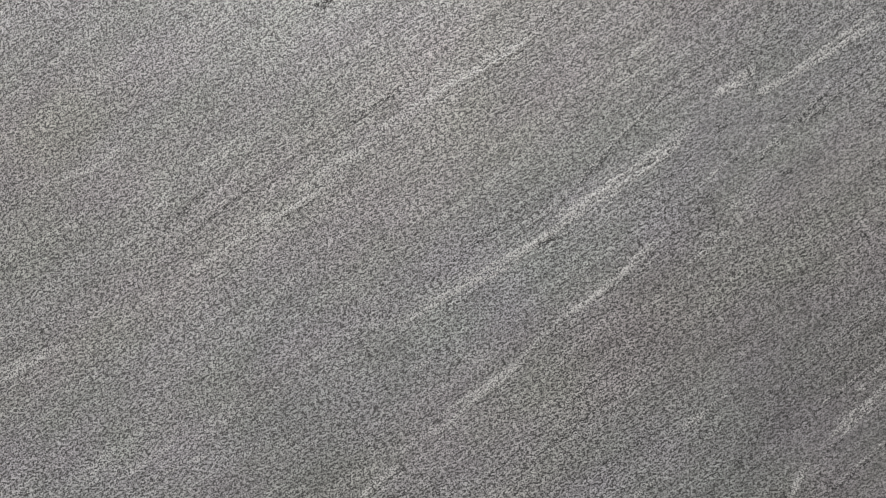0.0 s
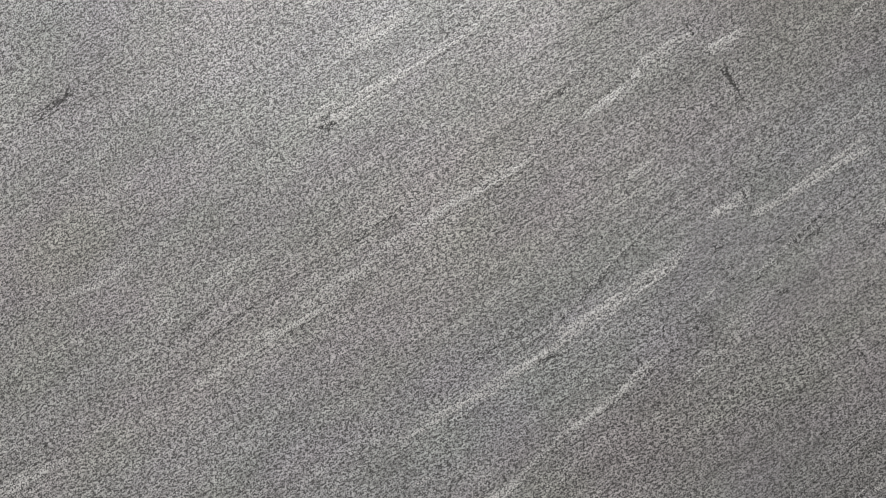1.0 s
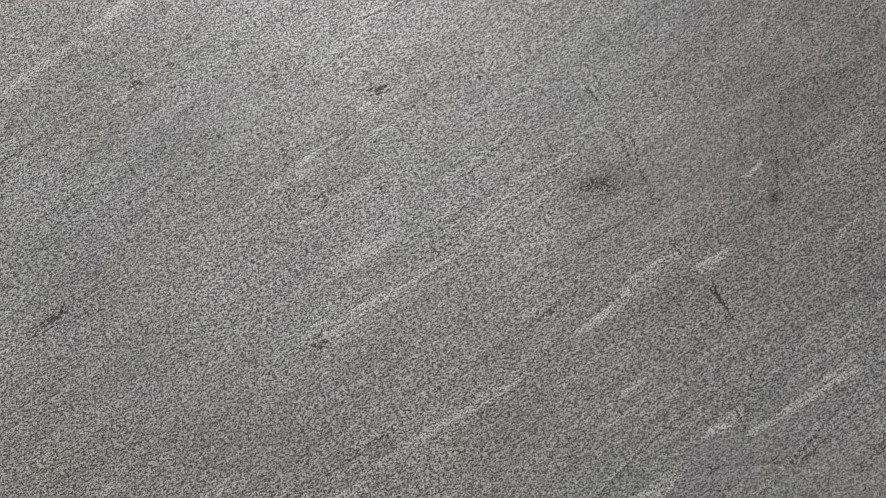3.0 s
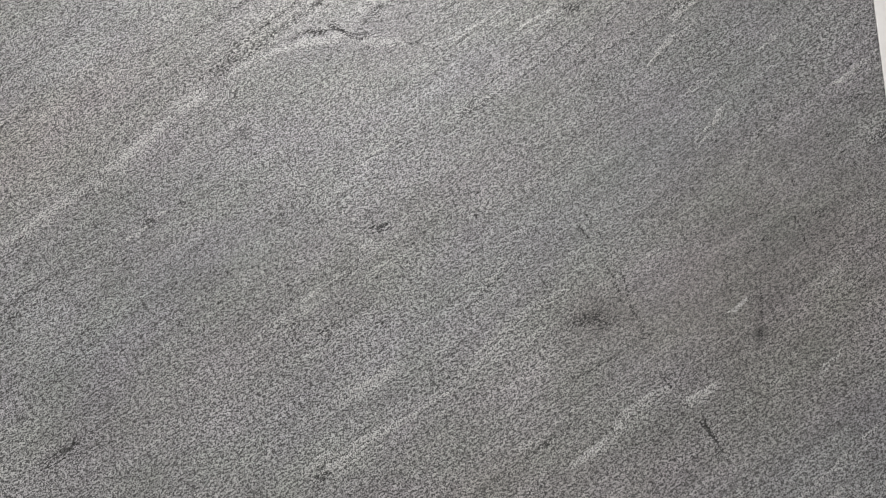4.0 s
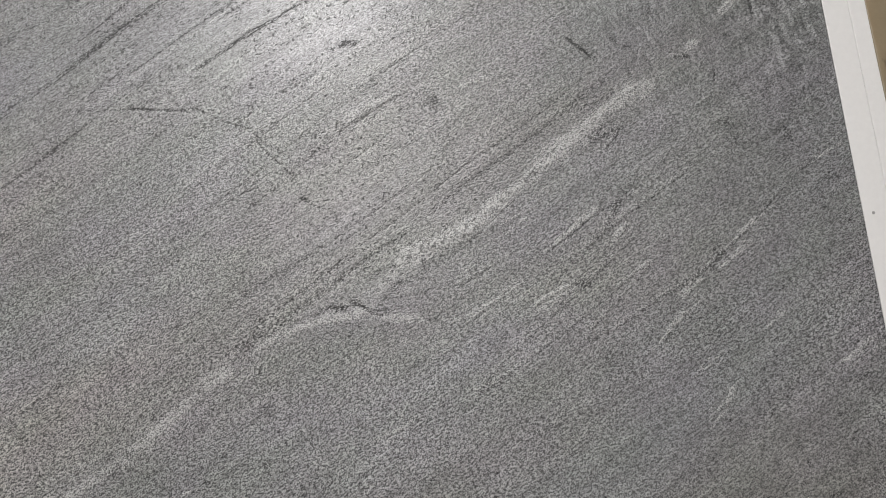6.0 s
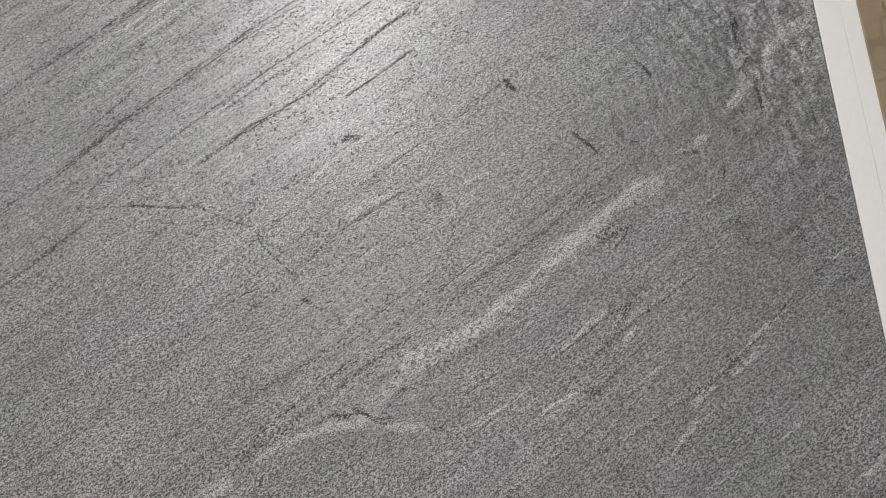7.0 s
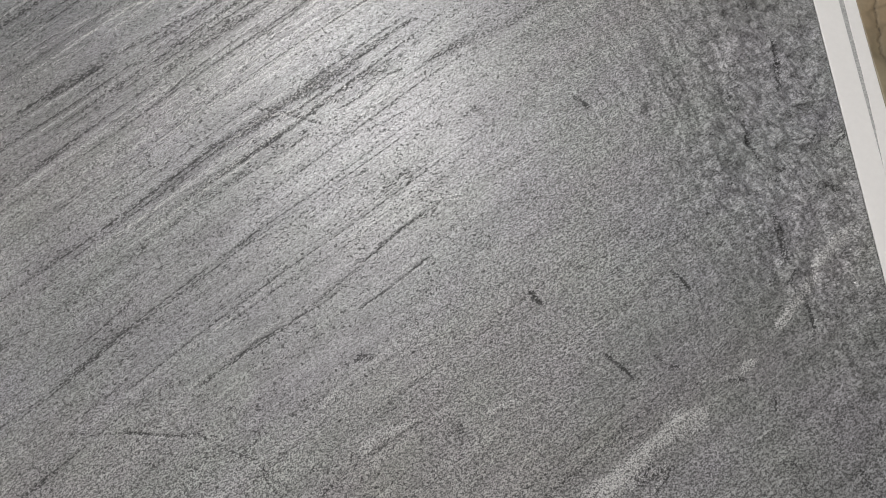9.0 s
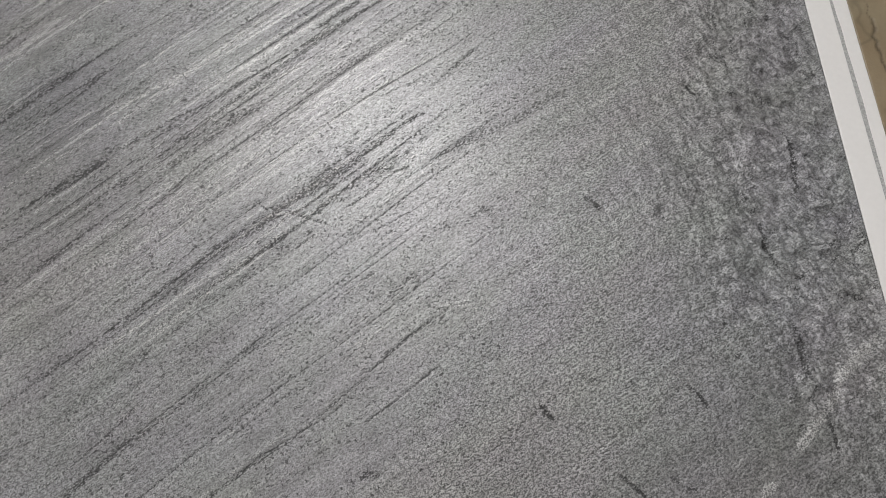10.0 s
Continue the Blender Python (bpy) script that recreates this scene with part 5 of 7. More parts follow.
slate.line("dark", [(0.230, 1.776), (0.231, 1.758), (0.231, 1.741)], 0.0014, 0.8, -0.0002, 0.4, 0.0014, 244)
slate.line("dark", [(0.265, 1.736), (0.263, 1.714), (0.261, 1.691)], 0.0014, 0.9, -0.000225, 0.4, 0.0013, 245)
slate.line("dark", [(0.248, 1.794), (0.249, 1.773), (0.251, 1.759)], 0.0011, 0.7, -0.000175, 0.4, 0.0013, 246)
slate.line("dark", [(0.290, 1.797), (0.294, 1.786), (0.300, 1.772)], 0.0011, 0.7, -0.000175, 0.4, 0.0013, 247)
slate.line("dark", [(0.297, 1.740), (0.296, 1.720)], 0.0010, 0.7, -0.000175, 0.4, 0.0012, 248)
slate.line("dark", [(0.258, 1.820), (0.261, 1.804)], 0.0010, 0.6, -0.00015, 0.4, 0.0012, 249)
slate.line("dark", [(0.277, 1.807), (0.281, 1.785), (0.281, 1.769)], 0.0010, 0.6, -0.00015, 0.4, 0.0012, 250)
slate.line("dark", [(-0.363, 1.734), (-0.335, 1.749), (-0.302, 1.773), (-0.278, 1.783)], 0.0019, 0.44, -0.00011, 0.4, 0.0016, 251)
slate.line("dark", [(-0.278, 1.783), (-0.235, 1.806), (-0.211, 1.817)], 0.0015, 0.44, -0.00011, 0.4, 0.0014, 252)
slate.line("dark", [(-0.210, 1.814), (-0.181, 1.830), (-0.142, 1.854), (-0.117, 1.871)], 0.0018, 0.44, -0.00011, 0.4, 0.0015, 253)
slate.line("dark", [(-0.282, 1.715), (-0.254, 1.730), (-0.230, 1.743)], 0.0017, 0.44, -0.00011, 0.4, 0.0015, 254)
slate.line("dark", [(-0.193, 1.763), (-0.164, 1.781), (-0.131, 1.810), (-0.082, 1.843)], 0.0011, 0.44, -0.00011, 0.4, 0.0013, 255)
slate.line("dark", [(-0.207, 1.683), (-0.167, 1.714), (-0.120, 1.739)], 0.0011, 0.38, -9.5e-05, 0.4, 0.0013, 256)
slate.line("dark", [(-0.219, 1.651), (-0.175, 1.688), (-0.138, 1.711)], 0.0017, 0.38, -9.5e-05, 0.4, 0.0015, 257)
slate.line("dark", [(-0.157, 1.698), (-0.111, 1.728), (-0.073, 1.755), (-0.035, 1.782)], 0.0015, 0.44, -0.00011, 0.4, 0.0014, 258)
slate.line("dark", [(-0.124, 1.709), (-0.073, 1.742), (-0.007, 1.784)], 0.0014, 0.38, -9.5e-05, 0.4, 0.0013, 259)
slate.line("dark", [(-0.182, 1.648), (-0.142, 1.677), (-0.101, 1.702)], 0.0010, 0.38, -9.5e-05, 0.4, 0.0012, 260)
slate.line("pale", [(-0.224, 1.720), (-0.178, 1.751), (-0.130, 1.782)], 0.0012, 0.8, 0.0002, 0.4, 0.0013, 261)
slate.line("pale", [(-0.238, 1.714), (-0.183, 1.752), (-0.125, 1.789)], 0.0006, 0.58, 0, 0.5, 0.0012, 561)
slate.line("dark", [(-0.212, 1.725), (-0.168, 1.754), (-0.123, 1.783)], 0.0006, 0.50, -0.0004, 0.5, 0.0012, 561)
slate.line("pale", [(-0.204, 1.729), (-0.175, 1.748), (-0.146, 1.768)], 0.0006, 0.50, 0, 0.5, 0.0012, 561)
slate.line("pale", [(-0.204, 1.797), (-0.156, 1.827), (-0.101, 1.857)], 0.0013, 0.7, 0.0002, 0.4, 0.0013, 262)
slate.line("pale", [(-0.204, 1.801), (-0.164, 1.826), (-0.119, 1.851)], 0.0006, 0.52, 0, 0.5, 0.0012, 562)
slate.line("dark", [(-0.207, 1.792), (-0.171, 1.814), (-0.132, 1.837)], 0.0006, 0.45, -0.0004, 0.5, 0.0012, 562)
slate.line("pale", [(-0.192, 1.800), (-0.141, 1.830), (-0.085, 1.861)], 0.0006, 0.45, 0, 0.5, 0.0012, 562)
slate.line("pale", [(-0.316, 1.799), (-0.262, 1.832), (-0.218, 1.855)], 0.0013, 0.7, 0.0002, 0.4, 0.0013, 263)
slate.line("pale", [(-0.290, 1.819), (-0.257, 1.839), (-0.229, 1.853)], 0.0006, 0.52, 0, 0.5, 0.0012, 563)
slate.line("dark", [(-0.301, 1.804), (-0.253, 1.833), (-0.212, 1.855)], 0.0006, 0.45, -0.0004, 0.5, 0.0012, 563)
slate.line("pale", [(-0.295, 1.807), (-0.263, 1.826), (-0.237, 1.840)], 0.0006, 0.45, 0, 0.5, 0.0012, 563)
slate.line("pale", [(-0.175, 1.690), (-0.129, 1.720), (-0.083, 1.745)], 0.0011, 0.7, 0.0002, 0.4, 0.0012, 264)
slate.line("pale", [(-0.169, 1.698), (-0.134, 1.720), (-0.099, 1.740)], 0.0006, 0.52, 0, 0.5, 0.0012, 564)
slate.line("dark", [(-0.151, 1.703), (-0.114, 1.725), (-0.078, 1.745)], 0.0006, 0.45, -0.0004, 0.5, 0.0012, 564)
slate.line("pale", [(-0.149, 1.703), (-0.111, 1.726), (-0.073, 1.747)], 0.0006, 0.45, 0, 0.5, 0.0012, 564)
# upper left: brownish stone, further darkened in colour for weaker light
slate.spot("tone", -0.332, 1.731, 0.0985, 0.0888, -0.22, 30, 265)
slate.spot("tone", -0.259, 1.854, 0.1038, 0.0742, -0.12, 30, 266)
slate.spot("dark", -0.064, 1.743, 0.0553, 0.0080, 0.25, 0, 267)
slate.spot("dark", -0.175, 1.690, 0.0512, 0.0070, 0.25, 0, 268)
slate.spot("even", -0.066, 1.376, 0.1073, 0.0680, 0.8, 0, 269)
slate.spot("even", -0.094, 1.512, 0.1124, 0.0710, 0.6, 0, 270)
slate.spot("even", -0.127, 1.146, 0.0921, 0.0390, 0.5, 0, 271)
# pale patch, brightened to carry some of the highlight in its colour
slate.spot("tone", -0.083, 1.373, 0.0953, 0.0630, 0.15, 30, 272)
slate.line("dark", [(0.142, 1.682), (0.150, 1.670), (0.160, 1.662), (0.165, 1.656)], 0.0008, 0.8, -0.0002, 0.3, 0.0011, 273)
slate.line("dark", [(-0.021, 1.657), (-0.011, 1.651), (-0.001, 1.644), (0.004, 1.647)], 0.0011, 0.44, -0.00011, 0.3, 0.0013, 274)
slate.line("dark", [(0.011, 1.667), (0.026, 1.663)], 0.0011, 0.6, -0.00015, 0.4, 0.0013, 275)
slate.line("pale", [(-0.015, 1.626), (0.003, 1.628), (0.015, 1.630)], 0.0010, 0.9, 0.0002, 0.4, 0.0012, 276)
slate.line("pale", [(-0.006, 1.630), (0.004, 1.631), (0.011, 1.632)], 0.0006, 0.64, 0, 0.5, 0.0012, 576)
slate.line("dark", [(-0.016, 1.624), (0.004, 1.626), (0.016, 1.628)], 0.0006, 0.55, -0.0004, 0.5, 0.0012, 576)
slate.line("pale", [(-0.018, 1.622), (0.000, 1.624), (0.014, 1.626)], 0.0006, 0.55, 0, 0.5, 0.0012, 576)
slate.line("dark", [(-0.110, 1.623), (-0.084, 1.641), (-0.057, 1.660)], 0.0011, 0.32, -8e-05, 0.4, 0.0012, 277)
slate.line("dark", [(0.228, 1.178), (0.232, 1.164), (0.234, 1.151)], 0.0008, 0.85, -0.0002125, 0.4, 0.0011, 278)
slate.line("dark", [(-0.263, 1.020), (-0.248, 1.027), (-0.237, 1.034)], 0.0016, 0.75, -0.0001875, 0.5, 0.0014, 279)
slate.line("dark", [(-0.082, 1.016), (-0.075, 1.005)], 0.0013, 0.85, -0.0002125, 0.4, 0.0013, 280)
slate.line("pale", [(-0.095, 1.004), (-0.078, 1.014), (-0.060, 1.024), (-0.034, 1.035)], 0.0011, 0.9, 0.0002, 0.4, 0.0012, 281)
slate.line("pale", [(-0.082, 1.015), (-0.061, 1.026), (-0.030, 1.039)], 0.0006, 0.64, 0, 0.5, 0.0012, 581)
slate.line("dark", [(-0.084, 1.008), (-0.070, 1.015), (-0.055, 1.023)], 0.0006, 0.55, -0.0004, 0.5, 0.0012, 581)
slate.line("pale", [(-0.088, 1.004), (-0.069, 1.015), (-0.046, 1.026)], 0.0006, 0.55, 0, 0.5, 0.0012, 581)
slate.line("pale", [(-0.077, 1.003), (-0.064, 1.012)], 0.0009, 0.8, 0.0002, 0.4, 0.0011, 282)
slate.line("pale", [(-0.066, 1.054), (-0.044, 1.065), (-0.029, 1.074)], 0.0016, 0.8, 0.0002, 0.5, 0.0014, 283)
slate.line("pale", [(-0.069, 1.057), (-0.045, 1.069), (-0.029, 1.079)], 0.0006, 0.58, 0, 0.5, 0.0012, 583)
slate.line("dark", [(-0.052, 1.058), (-0.039, 1.065), (-0.028, 1.071)], 0.0006, 0.50, -0.0004, 0.5, 0.0012, 583)
slate.line("pale", [(-0.062, 1.051), (-0.041, 1.061), (-0.026, 1.070)], 0.0006, 0.50, 0, 0.5, 0.0012, 583)
slate.line("dark", [(-0.064, 1.136), (-0.049, 1.145)], 0.0015, 0.75, -0.0001875, 0.4, 0.0014, 284)
slate.line("pale", [(-0.091, 1.117), (-0.076, 1.126)], 0.0009, 0.7, 0.0002, 0.4, 0.0011, 285)
slate.line("pale", [(0.226, 0.986), (0.250, 1.009), (0.275, 1.030)], 0.0017, 0.5, 0, 0.5, 0.0014, 286)
slate.line("pale", [(0.245, 1.064), (0.253, 1.073)], 0.0011, 0.8, 0.0002, 0.4, 0.0012, 287)
slate.line("dark", [(0.114, 1.130), (0.121, 1.124), (0.125, 1.098)], 0.0016, 0.75, -0.0001875, 0.5, 0.0014, 288)
slate.line("dark", [(-0.262, 1.015), (-0.243, 1.024), (-0.234, 1.035)], 0.0016, 0.75, -0.0001875, 0.5, 0.0014, 289)
slate.line("dark", [(0.161, 1.035), (0.166, 1.025), (0.171, 1.016)], 0.0009, 0.85, -0.0002125, 0.4, 0.0012, 290)
slate.line("dark", [(0.129, 1.102), (0.132, 1.090), (0.136, 1.081)], 0.0009, 0.85, -0.0002125, 0.4, 0.0012, 291)
slate.line("pale", [(0.079, 1.006), (0.092, 1.014), (0.100, 1.020)], 0.0022, 0.5, 0, 0.5, 0.0016, 292)
slate.line("pale", [(0.106, 1.026), (0.118, 1.036)], 0.0015, 0.7, 0.0002, 0.5, 0.0014, 293)
slate.spot("tone", 0.100, 1.101, 0.0200, 0.0150, -0.14, 30, 295)
slate.spot("warm", 0.100, 1.103, 0.0240, 0.0200, 0.8, 0, 296)
slate.spot("tone", 0.177, 0.950, 0.0490, 0.0130, -0.12, 30, 296)
slate.line("dark", [(0.169, 0.977), (0.176, 0.963), (0.179, 0.946)], 0.0011, 0.8, -0.0002, 0.4, 0.0012, 297)
slate.line("dark", [(0.191, 0.943), (0.199, 0.933), (0.205, 0.922)], 0.0009, 0.7, -0.000175, 0.4, 0.0012, 298)
slate.line("dark", [(0.179, 0.976), (0.186, 0.986), (0.191, 0.996)], 0.0013, 0.7, -0.000175, 0.5, 0.0013, 299)
slate.line("pale", [(0.083, 0.890), (0.097, 0.897), (0.114, 0.908), (0.127, 0.917), (0.141, 0.928)], 0.0010, 0.8, 0.0002, 0.45, 0.0012, 300)
slate.line("pale", [(0.082, 0.893), (0.114, 0.912), (0.143, 0.933)], 0.0006, 0.58, 0, 0.5, 0.0012, 600)
slate.line("dark", [(0.087, 0.889), (0.115, 0.906), (0.140, 0.924)], 0.0006, 0.50, -0.0004, 0.5, 0.0012, 600)
slate.line("pale", [(0.080, 0.885), (0.109, 0.902), (0.137, 0.921)], 0.0006, 0.50, 0, 0.5, 0.0012, 600)
slate.line("pale", [(0.056, 0.869), (0.069, 0.878), (0.090, 0.891), (0.107, 0.904)], 0.0008, 0.9, 0.0002, 0.5, 0.0011, 301)
slate.line("pale", [(0.057, 0.873), (0.074, 0.884), (0.096, 0.898)], 0.0006, 0.64, 0, 0.5, 0.0012, 601)
slate.line("dark", [(0.063, 0.871), (0.080, 0.882), (0.099, 0.895)], 0.0006, 0.55, -0.0004, 0.5, 0.0012, 601)
slate.line("pale", [(0.069, 0.874), (0.084, 0.884), (0.099, 0.894)], 0.0006, 0.55, 0, 0.5, 0.0012, 601)
slate.line("pale", [(0.011, 0.968), (0.032, 0.979), (0.052, 0.991), (0.066, 1.002)], 0.0024, 0.4, 0, 0.5, 0.0017, 302)
slate.line("pale", [(-0.027, 0.943), (-0.003, 0.955), (0.018, 0.964)], 0.0026, 0.5, 0, 0.5, 0.0018, 303)
slate.line("dark", [(0.047, 0.857), (0.059, 0.862)], 0.0009, 0.8, -0.0002, 0.4, 0.0012, 304)
slate.line("dark", [(0.105, 0.901), (0.114, 0.903), (0.125, 0.909)], 0.0011, 0.7, -0.000175, 0.4, 0.0012, 305)
slate.line("dark", [(-0.292, 1.467), (-0.265, 1.470), (-0.233, 1.470), (-0.202, 1.465), (-0.170, 1.460)], 0.0008, 0.4, -0.0001, 0.4, 0.0011, 306)
slate.line("dark", [(-0.232, 1.469), (-0.214, 1.467)], 0.0010, 0.9, -0.000225, 0.2, 0.0012, 307)
slate.line("dark", [(-0.079, 1.302), (-0.062, 1.304), (-0.052, 1.298)], 0.0009, 0.9, -0.000225, 0.3, 0.0012, 308)
slate.line("dark", [(0.119, 1.450), (0.129, 1.449)], 0.0009, 0.8, -0.0002, 0.3, 0.0011, 309)
slate.line("dark", [(0.057, 1.551), (0.061, 1.543), (0.064, 1.540)], 0.0011, 1, -0.00025, 0.2, 0.0012, 310)
slate.line("dark", [(0.107, 1.502), (0.115, 1.491), (0.126, 1.482), (0.130, 1.470)], 0.0009, 0.9, -0.000225, 0.3, 0.0012, 311)
slate.line("dark", [(0.159, 1.557), (0.167, 1.549), (0.171, 1.540)], 0.0010, 0.8, -0.0002, 0.3, 0.0012, 312)
slate.line("dark", [(0.108, 1.704), (0.112, 1.696), (0.117, 1.691)], 0.0011, 0.9, -0.000225, 0.2, 0.0013, 313)
slate.line("dark", [(0.230, 1.672), (0.228, 1.653), (0.234, 1.638), (0.242, 1.632)], 0.0014, 1, -0.00025, 0.2, 0.0014, 314)
slate.line("dark", [(0.239, 1.587), (0.239, 1.574), (0.245, 1.560)], 0.0012, 1, -0.00025, 0.2, 0.0013, 315)
slate.line("dark", [(-0.028, 1.420), (-0.018, 1.424), (-0.006, 1.430)], 0.0012, 0.6, -0.00015, 0.3, 0.0013, 316)
slate.line("dark", [(0.259, 1.414), (0.262, 1.403)], 0.0009, 0.8, -0.0002, 0.3, 0.0012, 317)
slate.line("dark", [(-0.184, 1.671), (-0.152, 1.693), (-0.105, 1.722), (-0.058, 1.751)], 0.0014, 0.6, -0.00015, 0.4, 0.0013, 318)
slate.line("dark", [(-0.161, 1.694), (-0.124, 1.716), (-0.077, 1.745), (-0.053, 1.761)], 0.0011, 0.52, -0.00013, 0.4, 0.0013, 319)
slate.line("dark", [(-0.124, 1.705), (-0.077, 1.732), (-0.029, 1.758)], 0.0011, 0.52, -0.00013, 0.4, 0.0013, 320)
slate.line("pale", [(-0.188, 1.656), (-0.143, 1.687), (-0.096, 1.718), (-0.048, 1.750)], 0.0012, 0.8, 0.0002, 0.4, 0.0013, 321)
slate.line("pale", [(-0.183, 1.663), (-0.108, 1.713), (-0.030, 1.765)], 0.0006, 0.58, 0, 0.5, 0.0012, 621)
slate.line("dark", [(-0.147, 1.681), (-0.089, 1.720), (-0.029, 1.759)], 0.0006, 0.50, -0.0004, 0.5, 0.0012, 621)
slate.line("pale", [(-0.178, 1.658), (-0.110, 1.704), (-0.039, 1.751)], 0.0006, 0.50, 0, 0.5, 0.0012, 621)
slate.line("pale", [(0.261, 1.554), (0.274, 1.568), (0.291, 1.582)], 0.0026, 0.6, 0.0002, 0.5, 0.0018, 322)
slate.line("pale", [(0.222, 1.511), (0.238, 1.526)], 0.0022, 0.8, 0.0002, 0.5, 0.0016, 323)
slate.line("pale", [(0.178, 1.478), (0.205, 1.492)], 0.0023, 0.5, 0, 0.5, 0.0017, 324)
slate.spot("warm", 0.189, 1.110, 0.0781, 0.0443, 0.6, 30, 325)
slate.spot("warm", 0.267, 1.157, 0.0571, 0.0342, 0.5, 30, 326)

# finer bedding lines, cracks and flecks
slate.line("dark", [(-0.363, 1.735), (-0.325, 1.754), (-0.302, 1.767), (-0.278, 1.778)], 0.0032, 0.70, -0.00017, 0.35, 0.0013, 701)
slate.line("dark", [(-0.278, 1.778), (-0.231, 1.807), (-0.211, 1.815), (-0.182, 1.831), (-0.158, 1.845)], 0.0021, 0.60, -0.00015, 0.35, 0.0010, 702)
slate.line("dark", [(-0.272, 1.716), (-0.254, 1.726), (-0.231, 1.739)], 0.0024, 0.60, -0.00015, 0.35, 0.0011, 703)
slate.line("dark", [(-0.103, 1.883), (-0.083, 1.898), (-0.063, 1.907)], 0.0040, 0.80, -0.00020, 0.35, 0.0015, 704)
slate.line("dark", [(-0.183, 1.848), (-0.148, 1.869), (-0.134, 1.879), (-0.111, 1.893)], 0.0021, 0.60, -0.00015, 0.35, 0.0010, 705)
slate.line("dark", [(-0.088, 1.831), (-0.064, 1.847), (-0.052, 1.857)], 0.0020, 0.60, -0.00015, 0.35, 0.0010, 706)
slate.line("dark", [(-0.184, 1.762), (-0.170, 1.771), (-0.141, 1.791), (-0.122, 1.805), (-0.103, 1.819), (-0.084, 1.830)], 0.0016, 0.70, -0.00017, 0.35, 0.0009, 707)
slate.line("dark", [(-0.205, 1.759), (-0.192, 1.771)], 0.0016, 0.70, -0.00017, 0.35, 0.0009, 708)
slate.line("dark", [(-0.164, 1.755), (-0.155, 1.760)], 0.0015, 0.80, -0.00020, 0.35, 0.0009, 709)
slate.line("dark", [(-0.131, 1.717), (-0.103, 1.734), (-0.084, 1.744), (-0.066, 1.757), (-0.042, 1.772), (-0.018, 1.788), (0.001, 1.790)], 0.0037, 0.60, -0.00015, 0.35, 0.0014, 710)
slate.line("dark", [(-0.112, 1.725), (-0.084, 1.740), (-0.061, 1.759), (-0.037, 1.774)], 0.0019, 0.70, -0.00017, 0.35, 0.0010, 711)
slate.line("dark", [(-0.167, 1.692), (-0.140, 1.708), (-0.112, 1.715), (-0.085, 1.734)], 0.0022, 0.60, -0.00015, 0.35, 0.0011, 712)
slate.line("dark", [(-0.085, 1.710), (-0.066, 1.720), (-0.039, 1.739), (-0.020, 1.745)], 0.0018, 0.60, -0.00015, 0.35, 0.0010, 713)
slate.line("dark", [(-0.154, 1.726), (-0.142, 1.715), (-0.131, 1.716), (-0.103, 1.704), (-0.089, 1.698)], 0.0011, 0.90, -0.00023, 0.35, 0.0008, 714)
slate.line("dark", [(-0.235, 1.860), (-0.224, 1.853), (-0.216, 1.844)], 0.0013, 0.80, -0.00020, 0.35, 0.0009, 715)
slate.line("dark", [(-0.382, 1.933), (-0.375, 1.923), (-0.365, 1.931)], 0.0014, 0.70, -0.00017, 0.35, 0.0009, 716)
slate.line("dark", [(-0.219, 1.819), (-0.209, 1.812)], 0.0016, 0.70, -0.00017, 0.35, 0.0010, 717)
slate.line("dark", [(-0.344, 1.901), (-0.312, 1.905)], 0.0018, 0.60, -0.00015, 0.35, 0.0010, 718)
slate.line("dark", [(-0.060, 1.806), (-0.026, 1.818), (0.012, 1.834)], 0.0015, 0.50, -0.00013, 0.35, 0.0009, 719)
slate.line("dark", [(-0.067, 1.687), (-0.040, 1.698), (-0.004, 1.716)], 0.0014, 0.50, -0.00013, 0.35, 0.0009, 720)
slate.line("pale", [(-0.397, 1.887), (-0.374, 1.899), (-0.352, 1.917)], 0.0019, 0.60, 0.00012, 0.35, 0.0012, 721)
slate.line("pale", [(-0.229, 1.848), (-0.184, 1.868), (-0.134, 1.899), (-0.114, 1.914)], 0.0014, 0.60, 0.00012, 0.35, 0.0010, 722)
slate.line("pale", [(-0.187, 1.821), (-0.148, 1.846), (-0.083, 1.887), (-0.053, 1.906)], 0.0014, 0.60, 0.00012, 0.35, 0.0010, 723)
slate.line("pale", [(-0.293, 1.822), (-0.253, 1.837), (-0.234, 1.849)], 0.0012, 0.50, 0.00010, 0.35, 0.0010, 724)
slate.line("pale", [(-0.212, 1.829), (-0.168, 1.855), (-0.123, 1.880)], 0.0011, 0.50, 0.00010, 0.35, 0.0010, 725)
slate.line("pale", [(-0.170, 1.787), (-0.132, 1.812), (-0.093, 1.837)], 0.0011, 0.50, 0.00010, 0.35, 0.0009, 726)
slate.spot("even", -0.065, 1.788, 0.0816, 0.0288, 1.0, 33, 727)
slate.spot("even", -0.049, 1.694, 0.0540, 0.0270, 0.7, 33, 728)
slate.line("pale", [(0.117, 1.777), (0.134, 1.785), (0.143, 1.792)], 0.0012, 0.60, 0.00012, 0.35, 0.0010, 729)
slate.line("pale", [(0.151, 1.738), (0.161, 1.744)], 0.0014, 0.60, 0.00012, 0.35, 0.0010, 730)
slate.line("dark", [(0.106, 1.703), (0.112, 1.700), (0.117, 1.692)], 0.0020, 1.00, -0.00025, 0.35, 0.0010, 731)
slate.line("dark", [(0.219, 1.816), (0.223, 1.810), (0.228, 1.807)], 0.0035, 0.80, -0.00020, 0.35, 0.0014, 732)
slate.line("dark", [(0.196, 1.788), (0.201, 1.780)], 0.0021, 0.80, -0.00020, 0.35, 0.0011, 733)
slate.line("dark", [(0.225, 1.782), (0.230, 1.776)], 0.0020, 0.80, -0.00020, 0.35, 0.0010, 734)
